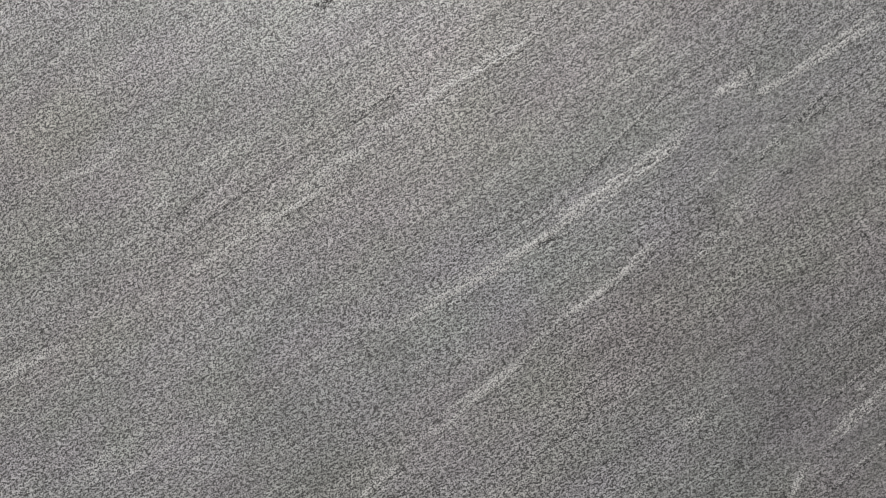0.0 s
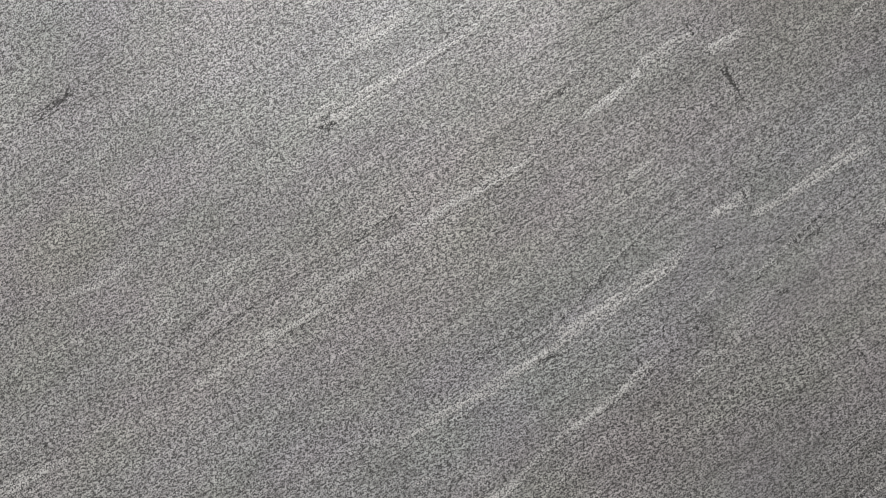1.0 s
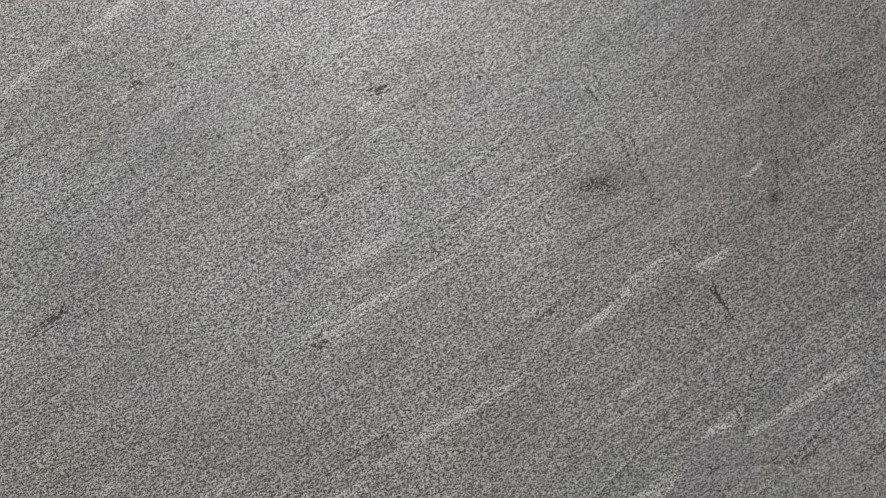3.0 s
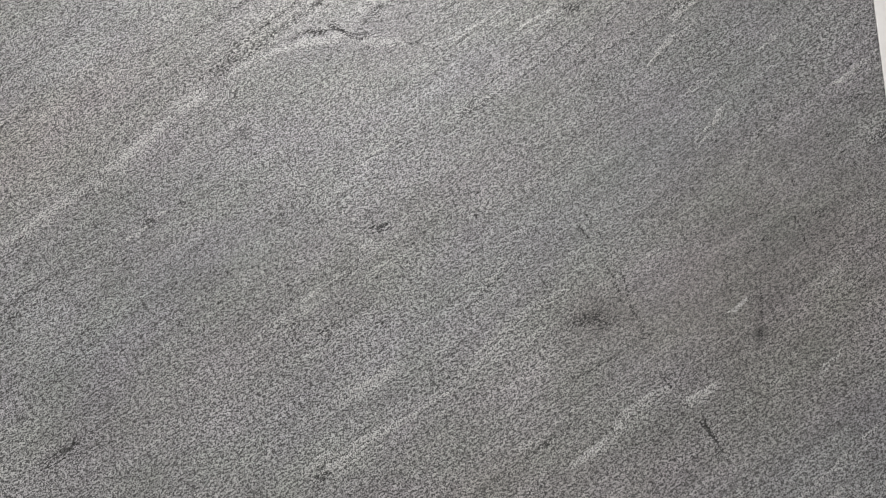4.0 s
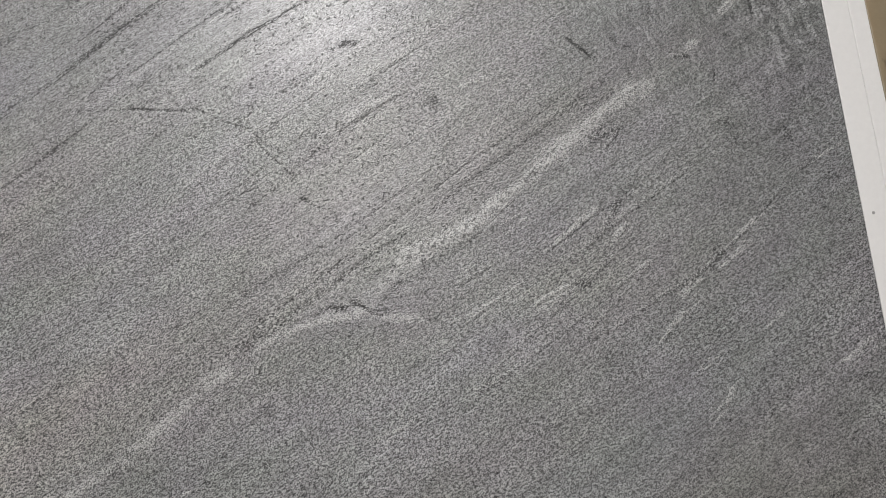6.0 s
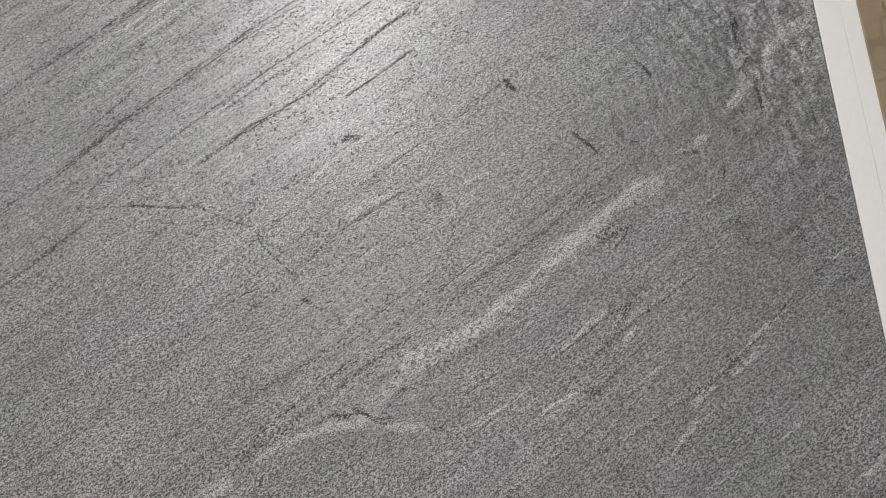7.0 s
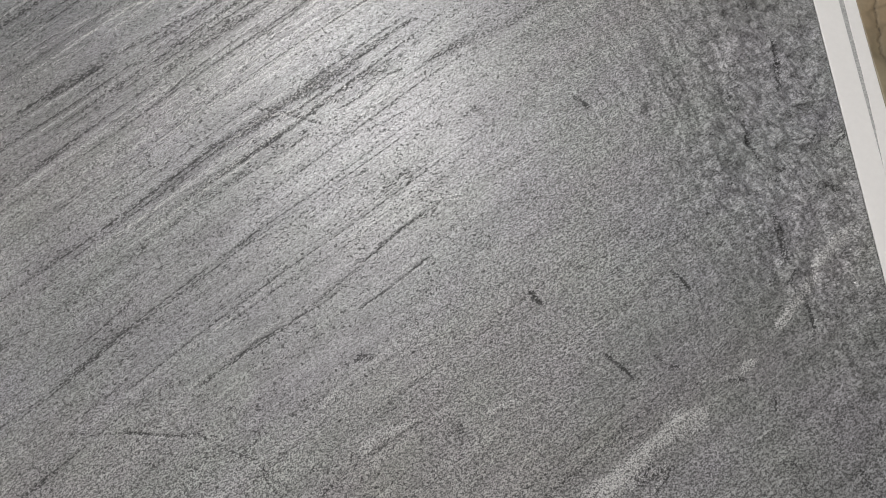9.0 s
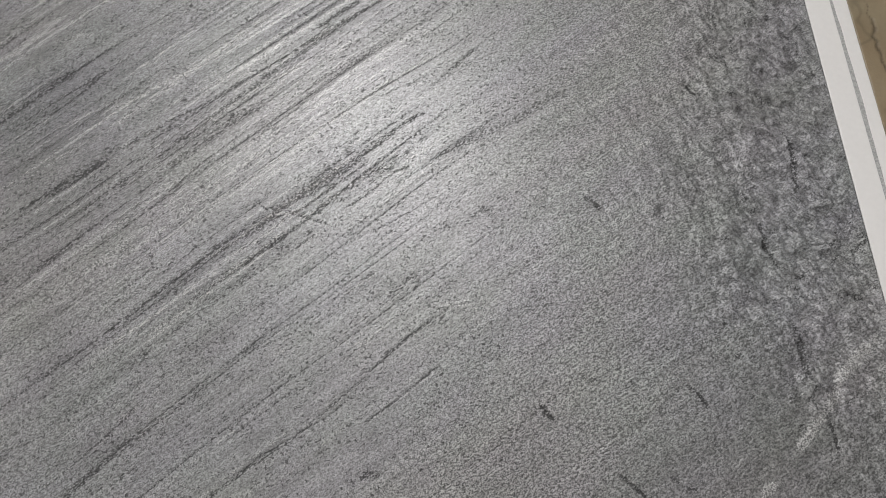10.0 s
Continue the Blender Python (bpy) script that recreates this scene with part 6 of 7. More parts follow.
slate.line("dark", [(0.262, 1.733), (0.261, 1.714), (0.260, 1.696), (0.259, 1.687)], 0.0020, 0.80, -0.00020, 0.35, 0.0010, 735)
slate.line("dark", [(0.229, 1.672), (0.228, 1.655), (0.231, 1.642)], 0.0025, 0.70, -0.00017, 0.35, 0.0011, 736)
slate.line("dark", [(0.237, 1.596), (0.236, 1.580), (0.239, 1.568), (0.242, 1.556), (0.243, 1.545)], 0.0021, 0.90, -0.00023, 0.35, 0.0011, 737)
slate.line("dark", [(0.244, 1.534), (0.248, 1.519), (0.248, 1.508)], 0.0015, 0.80, -0.00020, 0.35, 0.0009, 738)
slate.line("dark", [(0.280, 1.641), (0.289, 1.630)], 0.0015, 0.80, -0.00020, 0.35, 0.0009, 739)
slate.line("dark", [(0.249, 1.852), (0.252, 1.830)], 0.0021, 0.70, -0.00017, 0.35, 0.0011, 740)
slate.line("dark", [(0.280, 1.853), (0.285, 1.842)], 0.0021, 0.70, -0.00017, 0.35, 0.0011, 741)
slate.line("dark", [(0.239, 1.753), (0.241, 1.740)], 0.0020, 0.70, -0.00017, 0.35, 0.0010, 742)
slate.line("dark", [(0.263, 1.728), (0.259, 1.710)], 0.0019, 0.60, -0.00015, 0.35, 0.0010, 743)
slate.line("dark", [(0.228, 1.861), (0.228, 1.833), (0.222, 1.813)], 0.0021, 0.60, -0.00015, 0.35, 0.0011, 744)
slate.line("dark", [(0.058, 1.548), (0.059, 1.542), (0.063, 1.542), (0.067, 1.538)], 0.0016, 0.90, -0.00023, 0.35, 0.0009, 745)
slate.line("dark", [(0.158, 1.558), (0.164, 1.552), (0.170, 1.542)], 0.0012, 0.80, -0.00020, 0.35, 0.0009, 746)
slate.line("dark", [(0.136, 1.500), (0.145, 1.493), (0.155, 1.489)], 0.0012, 0.80, -0.00020, 0.35, 0.0009, 747)
slate.line("pale", [(0.225, 1.513), (0.234, 1.523), (0.248, 1.537), (0.259, 1.551), (0.273, 1.565), (0.288, 1.580)], 0.0039, 0.60, 0.00012, 0.35, 0.0018, 748)
slate.line("pale", [(0.194, 1.485), (0.205, 1.493)], 0.0032, 0.50, 0.00010, 0.35, 0.0016, 749)
slate.line("pale", [(-0.000, 1.625), (0.014, 1.626), (0.020, 1.621)], 0.0014, 0.70, 0.00014, 0.35, 0.0010, 750)
slate.line("dark", [(-0.006, 1.632), (-0.000, 1.627)], 0.0014, 0.80, -0.00020, 0.35, 0.0009, 751)
slate.line("pale", [(0.096, 1.559), (0.113, 1.569)], 0.0009, 0.60, 0.00012, 0.35, 0.0009, 752)
slate.line("dark", [(-0.189, 1.496), (-0.163, 1.514), (-0.145, 1.525), (-0.118, 1.540)], 0.0025, 0.80, -0.00020, 0.35, 0.0012, 753)
slate.line("dark", [(-0.118, 1.540), (-0.100, 1.553), (-0.072, 1.575), (-0.049, 1.593), (-0.026, 1.611), (-0.007, 1.625)], 0.0018, 0.80, -0.00020, 0.35, 0.0010, 754)
slate.line("dark", [(-0.168, 1.542), (-0.127, 1.568), (-0.090, 1.589)], 0.0018, 0.50, -0.00013, 0.35, 0.0010, 755)
slate.line("dark", [(-0.146, 1.605), (-0.118, 1.617), (-0.104, 1.629)], 0.0015, 0.50, -0.00013, 0.35, 0.0009, 756)
slate.line("dark", [(-0.073, 1.543), (-0.055, 1.554), (-0.027, 1.573), (-0.009, 1.586)], 0.0018, 0.60, -0.00015, 0.35, 0.0010, 757)
slate.line("dark", [(-0.074, 1.510), (-0.056, 1.513)], 0.0043, 0.60, -0.00015, 0.35, 0.0015, 758)
slate.line("dark", [(-0.251, 1.468), (-0.237, 1.469), (-0.215, 1.466), (-0.206, 1.465), (-0.184, 1.466), (-0.173, 1.459), (-0.162, 1.452), (-0.144, 1.446), (-0.131, 1.433)], 0.0012, 0.90, -0.00023, 0.35, 0.0009, 759)
slate.line("pale", [(-0.343, 1.480), (-0.317, 1.494)], 0.0010, 0.60, 0.00012, 0.35, 0.0009, 760)
slate.line("pale", [(-0.332, 1.463), (-0.314, 1.471)], 0.0010, 0.60, 0.00012, 0.35, 0.0009, 761)
slate.line("pale", [(-0.073, 1.446), (-0.057, 1.456), (-0.031, 1.465), (-0.005, 1.470)], 0.0019, 0.50, 0.00010, 0.35, 0.0012, 762)
slate.line("dark", [(-0.076, 1.439), (-0.073, 1.448)], 0.0017, 0.90, -0.00023, 0.35, 0.0010, 763)
slate.line("dark", [(0.058, 1.551), (0.062, 1.543), (0.065, 1.541)], 0.0018, 0.90, -0.00023, 0.35, 0.0010, 764)
slate.line("dark", [(0.104, 1.502), (0.112, 1.496), (0.117, 1.489)], 0.0014, 0.90, -0.00023, 0.35, 0.0009, 765)
slate.line("dark", [(0.157, 1.558), (0.165, 1.550), (0.170, 1.540)], 0.0014, 0.80, -0.00020, 0.35, 0.0009, 766)
slate.line("dark", [(0.239, 1.587), (0.237, 1.568), (0.240, 1.555)], 0.0028, 0.90, -0.00023, 0.35, 0.0012, 767)
slate.line("dark", [(0.246, 1.529), (0.247, 1.517), (0.247, 1.508)], 0.0020, 0.90, -0.00023, 0.35, 0.0010, 768)
slate.line("dark", [(0.183, 1.479), (0.197, 1.479)], 0.0040, 0.50, -0.00013, 0.35, 0.0015, 769)
slate.line("dark", [(0.253, 1.423), (0.257, 1.417), (0.260, 1.408)], 0.0025, 0.60, -0.00015, 0.35, 0.0011, 770)
slate.line("dark", [(0.212, 1.468), (0.212, 1.454)], 0.0019, 0.60, -0.00015, 0.35, 0.0010, 771)
slate.line("dark", [(0.106, 1.441), (0.119, 1.446), (0.127, 1.448)], 0.0020, 0.70, -0.00017, 0.35, 0.0010, 772)
slate.line("dark", [(0.158, 1.446), (0.170, 1.456)], 0.0020, 0.50, -0.00013, 0.35, 0.0010, 773)
slate.line("pale", [(0.223, 1.512), (0.233, 1.523), (0.247, 1.531)], 0.0023, 0.50, 0.00010, 0.35, 0.0013, 774)
slate.line("pale", [(0.253, 1.552), (0.280, 1.578)], 0.0041, 0.35, 0.00007, 0.35, 0.0018, 775)
slate.line("pale", [(0.187, 1.476), (0.203, 1.489)], 0.0014, 0.50, 0.00010, 0.35, 0.0010, 776)
slate.line("pale", [(0.195, 1.436), (0.211, 1.448)], 0.0013, 0.50, 0.00010, 0.35, 0.0010, 777)
slate.line("pale", [(0.079, 1.339), (0.101, 1.354), (0.118, 1.367)], 0.0009, 0.90, 0.00018, 0.35, 0.0009, 778)
slate.line("pale", [(0.123, 1.342), (0.136, 1.353)], 0.0013, 0.80, 0.00016, 0.35, 0.0010, 779)
slate.line("pale", [(0.044, 1.347), (0.066, 1.362)], 0.0008, 0.70, 0.00014, 0.35, 0.0008, 780)
slate.line("pale", [(0.003, 1.316), (0.027, 1.331)], 0.0008, 0.60, 0.00012, 0.35, 0.0009, 781)
slate.line("pale", [(0.001, 1.286), (0.021, 1.294), (0.041, 1.304)], 0.0009, 0.70, 0.00014, 0.35, 0.0009, 782)
slate.line("pale", [(0.060, 1.294), (0.080, 1.306)], 0.0011, 0.60, 0.00012, 0.35, 0.0009, 783)
slate.line("pale", [(0.167, 1.299), (0.174, 1.304), (0.178, 1.308)], 0.0013, 1.00, 0.00020, 0.35, 0.0010, 784)
slate.line("pale", [(0.148, 1.267), (0.165, 1.281), (0.182, 1.295)], 0.0010, 0.70, 0.00014, 0.35, 0.0009, 785)
slate.line("pale", [(0.196, 1.315), (0.209, 1.325), (0.222, 1.334)], 0.0013, 0.70, 0.00014, 0.35, 0.0010, 786)
slate.line("pale", [(0.208, 1.339), (0.225, 1.348), (0.242, 1.360)], 0.0013, 0.70, 0.00014, 0.35, 0.0010, 787)
slate.line("pale", [(0.219, 1.270), (0.236, 1.282), (0.258, 1.301)], 0.0012, 0.60, 0.00012, 0.35, 0.0010, 788)
slate.line("pale", [(0.247, 1.262), (0.263, 1.272)], 0.0012, 0.60, 0.00012, 0.35, 0.0010, 789)
slate.line("pale", [(0.265, 1.243), (0.284, 1.254)], 0.0012, 0.70, 0.00014, 0.35, 0.0010, 790)
slate.line("pale", [(0.278, 1.289), (0.290, 1.296)], 0.0008, 0.60, 0.00012, 0.35, 0.0009, 791)
slate.line("dark", [(0.092, 1.311), (0.108, 1.310)], 0.0044, 0.50, -0.00013, 0.35, 0.0016, 792)
slate.line("dark", [(0.195, 1.328), (0.197, 1.316)], 0.0012, 0.70, -0.00017, 0.35, 0.0009, 793)
slate.spot("tone", -0.375, 1.926, 0.0855, 0.0513, -0.18, 20, 1101)
slate.spot("warm", -0.369, 1.925, 0.0840, 0.0504, 0.9, 20, 1102)
slate.spot("tone", -0.376, 1.821, 0.0864, 0.0864, -0.08, 0, 1103)
slate.line("pale", [(-0.397, 1.888), (-0.381, 1.893), (-0.372, 1.904), (-0.352, 1.917)], 0.0012, 0.80, 0.00016, 0.35, 0.0010, 1104)
slate.line("dark", [(-0.386, 1.921), (-0.375, 1.923), (-0.373, 1.932)], 0.0018, 0.80, -0.00020, 0.35, 0.0010, 1105)
slate.line("pale", [(-0.338, 1.897), (-0.323, 1.902), (-0.310, 1.906)], 0.0024, 0.60, 0.00012, 0.35, 0.0014, 1106)
slate.line("dark", [(-0.304, 1.762), (-0.295, 1.769), (-0.285, 1.773)], 0.0056, 0.80, -0.00020, 0.35, 0.0018, 1107)
slate.line("dark", [(-0.334, 1.747), (-0.316, 1.755), (-0.302, 1.764)], 0.0025, 0.80, -0.00020, 0.35, 0.0011, 1108)
slate.spot("even", -0.075, 1.781, 0.0940, 0.0188, 0.9, 33, 1109)
# lower half
slate.line("pale", [(-0.090, 1.001), (-0.071, 1.014), (-0.057, 1.020), (-0.036, 1.031), (-0.015, 1.042)], 0.0015, 0.60, 0.00012, 0.35, 0.0011, 901)
slate.line("pale", [(-0.075, 1.004), (-0.064, 1.012), (-0.036, 1.025)], 0.0008, 0.90, 0.00018, 0.35, 0.0008, 902)
slate.line("dark", [(-0.085, 1.006), (-0.078, 1.004), (-0.075, 1.008)], 0.0022, 0.70, -0.00017, 0.35, 0.0011, 903)
slate.line("dark", [(-0.257, 1.024), (-0.246, 1.026), (-0.239, 1.037)], 0.0023, 0.50, -0.00013, 0.35, 0.0011, 904)
slate.line("pale", [(-0.245, 0.908), (-0.227, 0.911), (-0.216, 0.921), (-0.204, 0.931), (-0.195, 0.940)], 0.0010, 0.60, 0.00012, 0.35, 0.0009, 905)
slate.line("pale", [(-0.193, 0.880), (-0.181, 0.888), (-0.160, 0.898)], 0.0012, 0.50, 0.00010, 0.35, 0.0010, 906)
slate.line("pale", [(-0.159, 0.912), (-0.138, 0.920), (-0.123, 0.930)], 0.0010, 0.60, 0.00012, 0.35, 0.0009, 907)
slate.line("pale", [(-0.174, 0.844), (-0.162, 0.849), (-0.147, 0.857), (-0.133, 0.871)], 0.0012, 0.90, 0.00018, 0.35, 0.0010, 908)
slate.line("pale", [(-0.132, 0.875), (-0.111, 0.881), (-0.086, 0.894)], 0.0023, 0.60, 0.00012, 0.35, 0.0013, 909)
slate.line("pale", [(-0.097, 0.889), (-0.075, 0.904), (-0.053, 0.926), (-0.025, 0.942), (-0.004, 0.957)], 0.0054, 0.30, 0.00006, 0.35, 0.0018, 910)
slate.line("pale", [(-0.011, 0.954), (0.017, 0.967), (0.048, 0.982)], 0.0030, 0.40, 0.00008, 0.35, 0.0016, 911)
slate.line("pale", [(0.076, 1.006), (0.089, 1.013), (0.103, 1.019)], 0.0023, 0.40, 0.00008, 0.35, 0.0013, 912)
slate.line("pale", [(-0.295, 0.781), (-0.277, 0.789), (-0.258, 0.803)], 0.0029, 0.45, 0.00009, 0.35, 0.0015, 913)
slate.line("pale", [(-0.228, 0.812), (-0.206, 0.822), (-0.188, 0.828)], 0.0024, 0.30, 0.00006, 0.35, 0.0014, 914)
slate.line("pale", [(-0.047, 0.807), (-0.029, 0.816), (-0.008, 0.831), (0.017, 0.841), (0.041, 0.856), (0.062, 0.869)], 0.0016, 0.80, 0.00016, 0.35, 0.0011, 915)
slate.line("pale", [(0.062, 0.874), (0.083, 0.886), (0.100, 0.895)], 0.0026, 0.60, 0.00012, 0.35, 0.0014, 916)
slate.line("pale", [(0.055, 0.864), (0.066, 0.873), (0.097, 0.889)], 0.0008, 0.90, 0.00018, 0.35, 0.0008, 917)
slate.line("pale", [(0.114, 0.903), (0.128, 0.913), (0.134, 0.923)], 0.0019, 0.60, 0.00012, 0.35, 0.0012, 918)
slate.line("dark", [(0.045, 0.858), (0.055, 0.861)], 0.0016, 0.70, -0.00017, 0.35, 0.0010, 919)
slate.line("dark", [(0.100, 0.880), (0.127, 0.896)], 0.0075, 0.22, -0.00006, 0.35, 0.0018, 920)
slate.line("pale", [(-0.021, 0.751), (-0.006, 0.761), (0.015, 0.773), (0.033, 0.788)], 0.0016, 0.80, 0.00016, 0.35, 0.0011, 921)
slate.line("pale", [(0.033, 0.788), (0.047, 0.802), (0.064, 0.812)], 0.0008, 0.50, 0.00010, 0.35, 0.0008, 922)
slate.line("pale", [(0.061, 0.812), (0.078, 0.824), (0.095, 0.839), (0.113, 0.854), (0.123, 0.862)], 0.0017, 0.80, 0.00016, 0.35, 0.0011, 923)
slate.line("pale", [(0.136, 0.848), (0.157, 0.865)], 0.0009, 0.60, 0.00012, 0.35, 0.0009, 924)
slate.line("pale", [(0.160, 0.875), (0.177, 0.885)], 0.0015, 0.60, 0.00012, 0.35, 0.0011, 925)
slate.line("pale", [(0.144, 0.892), (0.154, 0.901)], 0.0011, 0.70, 0.00014, 0.35, 0.0009, 926)
slate.line("pale", [(0.102, 0.967), (0.119, 0.978)], 0.0006, 0.90, 0.00018, 0.35, 0.0008, 927)
slate.line("pale", [(0.153, 0.943), (0.165, 0.948), (0.172, 0.956)], 0.0033, 0.70, 0.00014, 0.35, 0.0016, 928)
slate.line("pale", [(0.176, 0.940), (0.188, 0.947), (0.211, 0.959), (0.231, 0.972), (0.251, 0.984)], 0.0015, 0.85, 0.00017, 0.35, 0.0011, 929)
slate.line("pale", [(0.225, 0.972), (0.244, 0.980)], 0.0022, 0.60, 0.00012, 0.35, 0.0013, 930)
slate.line("pale", [(0.198, 0.963), (0.218, 0.984), (0.238, 1.000)], 0.0022, 0.35, 0.00007, 0.35, 0.0013, 931)
slate.line("dark", [(0.172, 0.942), (0.173, 0.956), (0.175, 0.969)], 0.0016, 0.80, -0.00020, 0.35, 0.0009, 932)
slate.line("dark", [(0.163, 1.030), (0.169, 1.019), (0.172, 1.006)], 0.0016, 0.70, -0.00017, 0.35, 0.0009, 933)
slate.line("dark", [(0.175, 0.935), (0.205, 0.948)], 0.0064, 0.20, -0.00005, 0.35, 0.0018, 934)
slate.line("pale", [(0.225, 0.736), (0.239, 0.753), (0.252, 0.770)], 0.0026, 0.60, 0.00012, 0.35, 0.0014, 935)
slate.line("dark", [(0.232, 0.750), (0.245, 0.763)], 0.0022, 0.50, -0.00013, 0.35, 0.0011, 936)
slate.line("dark", [(0.235, 0.852), (0.240, 0.859)], 0.0016, 0.50, -0.00013, 0.35, 0.0009, 937)
slate.line("pale", [(0.127, 0.738), (0.151, 0.758), (0.169, 0.772)], 0.0030, 0.25, 0.00005, 0.35, 0.0016, 938)
slate.line("pale", [(-0.003, 1.047), (0.018, 1.065), (0.040, 1.088), (0.049, 1.096)], 0.0011, 0.80, 0.00016, 0.35, 0.0010, 939)
slate.line("pale", [(0.050, 1.098), (0.075, 1.113), (0.086, 1.119)], 0.0008, 0.50, 0.00010, 0.35, 0.0008, 940)
slate.line("pale", [(-0.081, 1.007), (-0.067, 1.016), (-0.049, 1.028), (-0.032, 1.034), (-0.010, 1.047)], 0.0019, 0.50, 0.00010, 0.35, 0.0012, 941)
slate.line("dark", [(-0.075, 1.010), (-0.072, 1.005)], 0.0017, 0.60, -0.00015, 0.35, 0.0010, 942)
slate.line("dark", [(0.018, 1.070), (0.029, 1.071)], 0.0022, 0.40, -0.00010, 0.35, 0.0011, 943)
slate.line("dark", [(0.107, 1.137), (0.113, 1.126), (0.118, 1.112), (0.120, 1.102)], 0.0016, 0.70, -0.00017, 0.35, 0.0010, 944)
slate.line("dark", [(0.128, 1.091), (0.131, 1.082)], 0.0016, 0.60, -0.00015, 0.35, 0.0010, 945)
slate.line("dark", [(0.160, 1.033), (0.167, 1.024), (0.171, 1.017)], 0.0019, 0.90, -0.00023, 0.35, 0.0010, 946)
slate.line("dark", [(0.140, 1.059), (0.146, 1.051), (0.156, 1.040)], 0.0011, 0.50, -0.00013, 0.35, 0.0008, 947)
slate.spot("tone", 0.102, 1.104, 0.0204, 0.0129, -0.22, 10, 948)
slate.spot("tone", 0.204, 1.086, 0.0046, 0.0040, -0.3, 0, 949)
slate.line("dark", [(0.186, 1.133), (0.186, 1.102)], 0.0016, 0.50, -0.00013, 0.35, 0.0010, 950)
slate.line("dark", [(0.204, 1.125), (0.205, 1.087)], 0.0016, 0.50, -0.00013, 0.35, 0.0010, 951)
slate.line("dark", [(0.240, 1.158), (0.242, 1.141)], 0.0019, 0.60, -0.00015, 0.35, 0.0010, 952)
slate.line("dark", [(0.098, 1.169), (0.109, 1.148)], 0.0016, 0.50, -0.00013, 0.35, 0.0010, 953)
slate.line("pale", [(0.149, 1.042), (0.159, 1.045), (0.173, 1.054)], 0.0018, 0.50, 0.00010, 0.35, 0.0012, 954)
slate.line("pale", [(0.138, 1.136), (0.145, 1.140)], 0.0011, 0.60, 0.00012, 0.35, 0.0009, 955)
slate.line("pale", [(0.164, 1.070), (0.176, 1.080)], 0.0011, 0.50, 0.00010, 0.35, 0.0010, 956)
slate.line("pale", [(0.077, 1.004), (0.090, 1.012), (0.104, 1.023)], 0.0019, 0.50, 0.00010, 0.35, 0.0012, 957)
slate.line("pale", [(0.101, 1.027), (0.122, 1.040), (0.143, 1.051)], 0.0033, 0.30, 0.00006, 0.35, 0.0016, 958)
slate.line("pale", [(0.240, 1.058), (0.252, 1.068)], 0.0007, 0.60, 0.00012, 0.35, 0.0008, 959)
slate.line("pale", [(-0.163, 0.910), (-0.146, 0.920), (-0.128, 0.933)], 0.0016, 0.40, 0.00008, 0.35, 0.0011, 960)
slate.line("pale", [(-0.195, 0.883), (-0.181, 0.891)], 0.0019, 0.40, 0.00008, 0.35, 0.0012, 961)
slate.line("pale", [(-0.278, 1.175), (-0.265, 1.182)], 0.0012, 0.70, 0.00014, 0.35, 0.0010, 962)
slate.line("dark", [(-0.196, 1.175), (-0.189, 1.178)], 0.0030, 0.50, -0.00013, 0.35, 0.0012, 963)
slate.line("dark", [(-0.268, 1.017), (-0.250, 1.024), (-0.232, 1.037)], 0.0046, 0.30, -0.00007, 0.35, 0.0016, 964)
slate.line("dark", [(-0.045, 1.161), (-0.030, 1.164)], 0.0029, 0.50, -0.00013, 0.35, 0.0012, 965)
slate.line("pale", [(-0.049, 1.151), (-0.041, 1.155)], 0.0019, 0.50, 0.00010, 0.35, 0.0012, 966)
slate.line("pale", [(-0.066, 1.041), (-0.044, 1.057), (-0.023, 1.070)], 0.0031, 0.25, 0.00005, 0.35, 0.0016, 967)
slate.line("pale", [(-0.293, 1.163), (-0.278, 1.172), (-0.259, 1.185), (-0.239, 1.197), (-0.219, 1.208)], 0.0018, 0.70, 0.00014, 0.35, 0.0012, 968)
slate.line("pale", [(-0.220, 1.210), (-0.200, 1.229), (-0.180, 1.248)], 0.0049, 0.45, 0.00009, 0.35, 0.0018, 969)
slate.line("pale", [(-0.176, 1.252), (-0.152, 1.258)], 0.0044, 0.35, 0.00007, 0.35, 0.0018, 970)
slate.line("dark", [(-0.174, 1.256), (-0.164, 1.259), (-0.148, 1.264)], 0.0013, 0.50, -0.00013, 0.35, 0.0009, 971)
slate.line("pale", [(-0.144, 1.272), (-0.124, 1.281), (-0.104, 1.290), (-0.076, 1.297), (-0.048, 1.301)], 0.0040, 0.40, 0.00008, 0.35, 0.0018, 972)
slate.line("pale", [(-0.048, 1.297), (-0.024, 1.293), (-0.009, 1.294)], 0.0030, 0.40, 0.00008, 0.35, 0.0016, 973)
slate.line("dark", [(-0.068, 1.306), (-0.060, 1.304), (-0.048, 1.299), (-0.040, 1.300)], 0.0016, 0.80, -0.00020, 0.35, 0.0010, 974)
slate.line("dark", [(-0.084, 1.303), (-0.076, 1.304)], 0.0026, 0.60, -0.00015, 0.35, 0.0012, 975)
slate.line("dark", [(-0.014, 1.295), (-0.005, 1.290)], 0.0013, 0.60, -0.00015, 0.35, 0.0009, 976)
slate.line("dark", [(-0.051, 1.326), (-0.023, 1.331)], 0.0052, 0.35, -0.00009, 0.35, 0.0017, 977)
slate.spot("tone", -0.127, 1.228, 0.0058, 0.0058, -0.3, 0, 978)
slate.line("dark", [(-0.197, 1.173), (-0.187, 1.177)], 0.0025, 0.60, -0.00015, 0.35, 0.0011, 979)
slate.line("dark", [(-0.044, 1.164), (-0.029, 1.167)], 0.0031, 0.50, -0.00013, 0.35, 0.0013, 980)
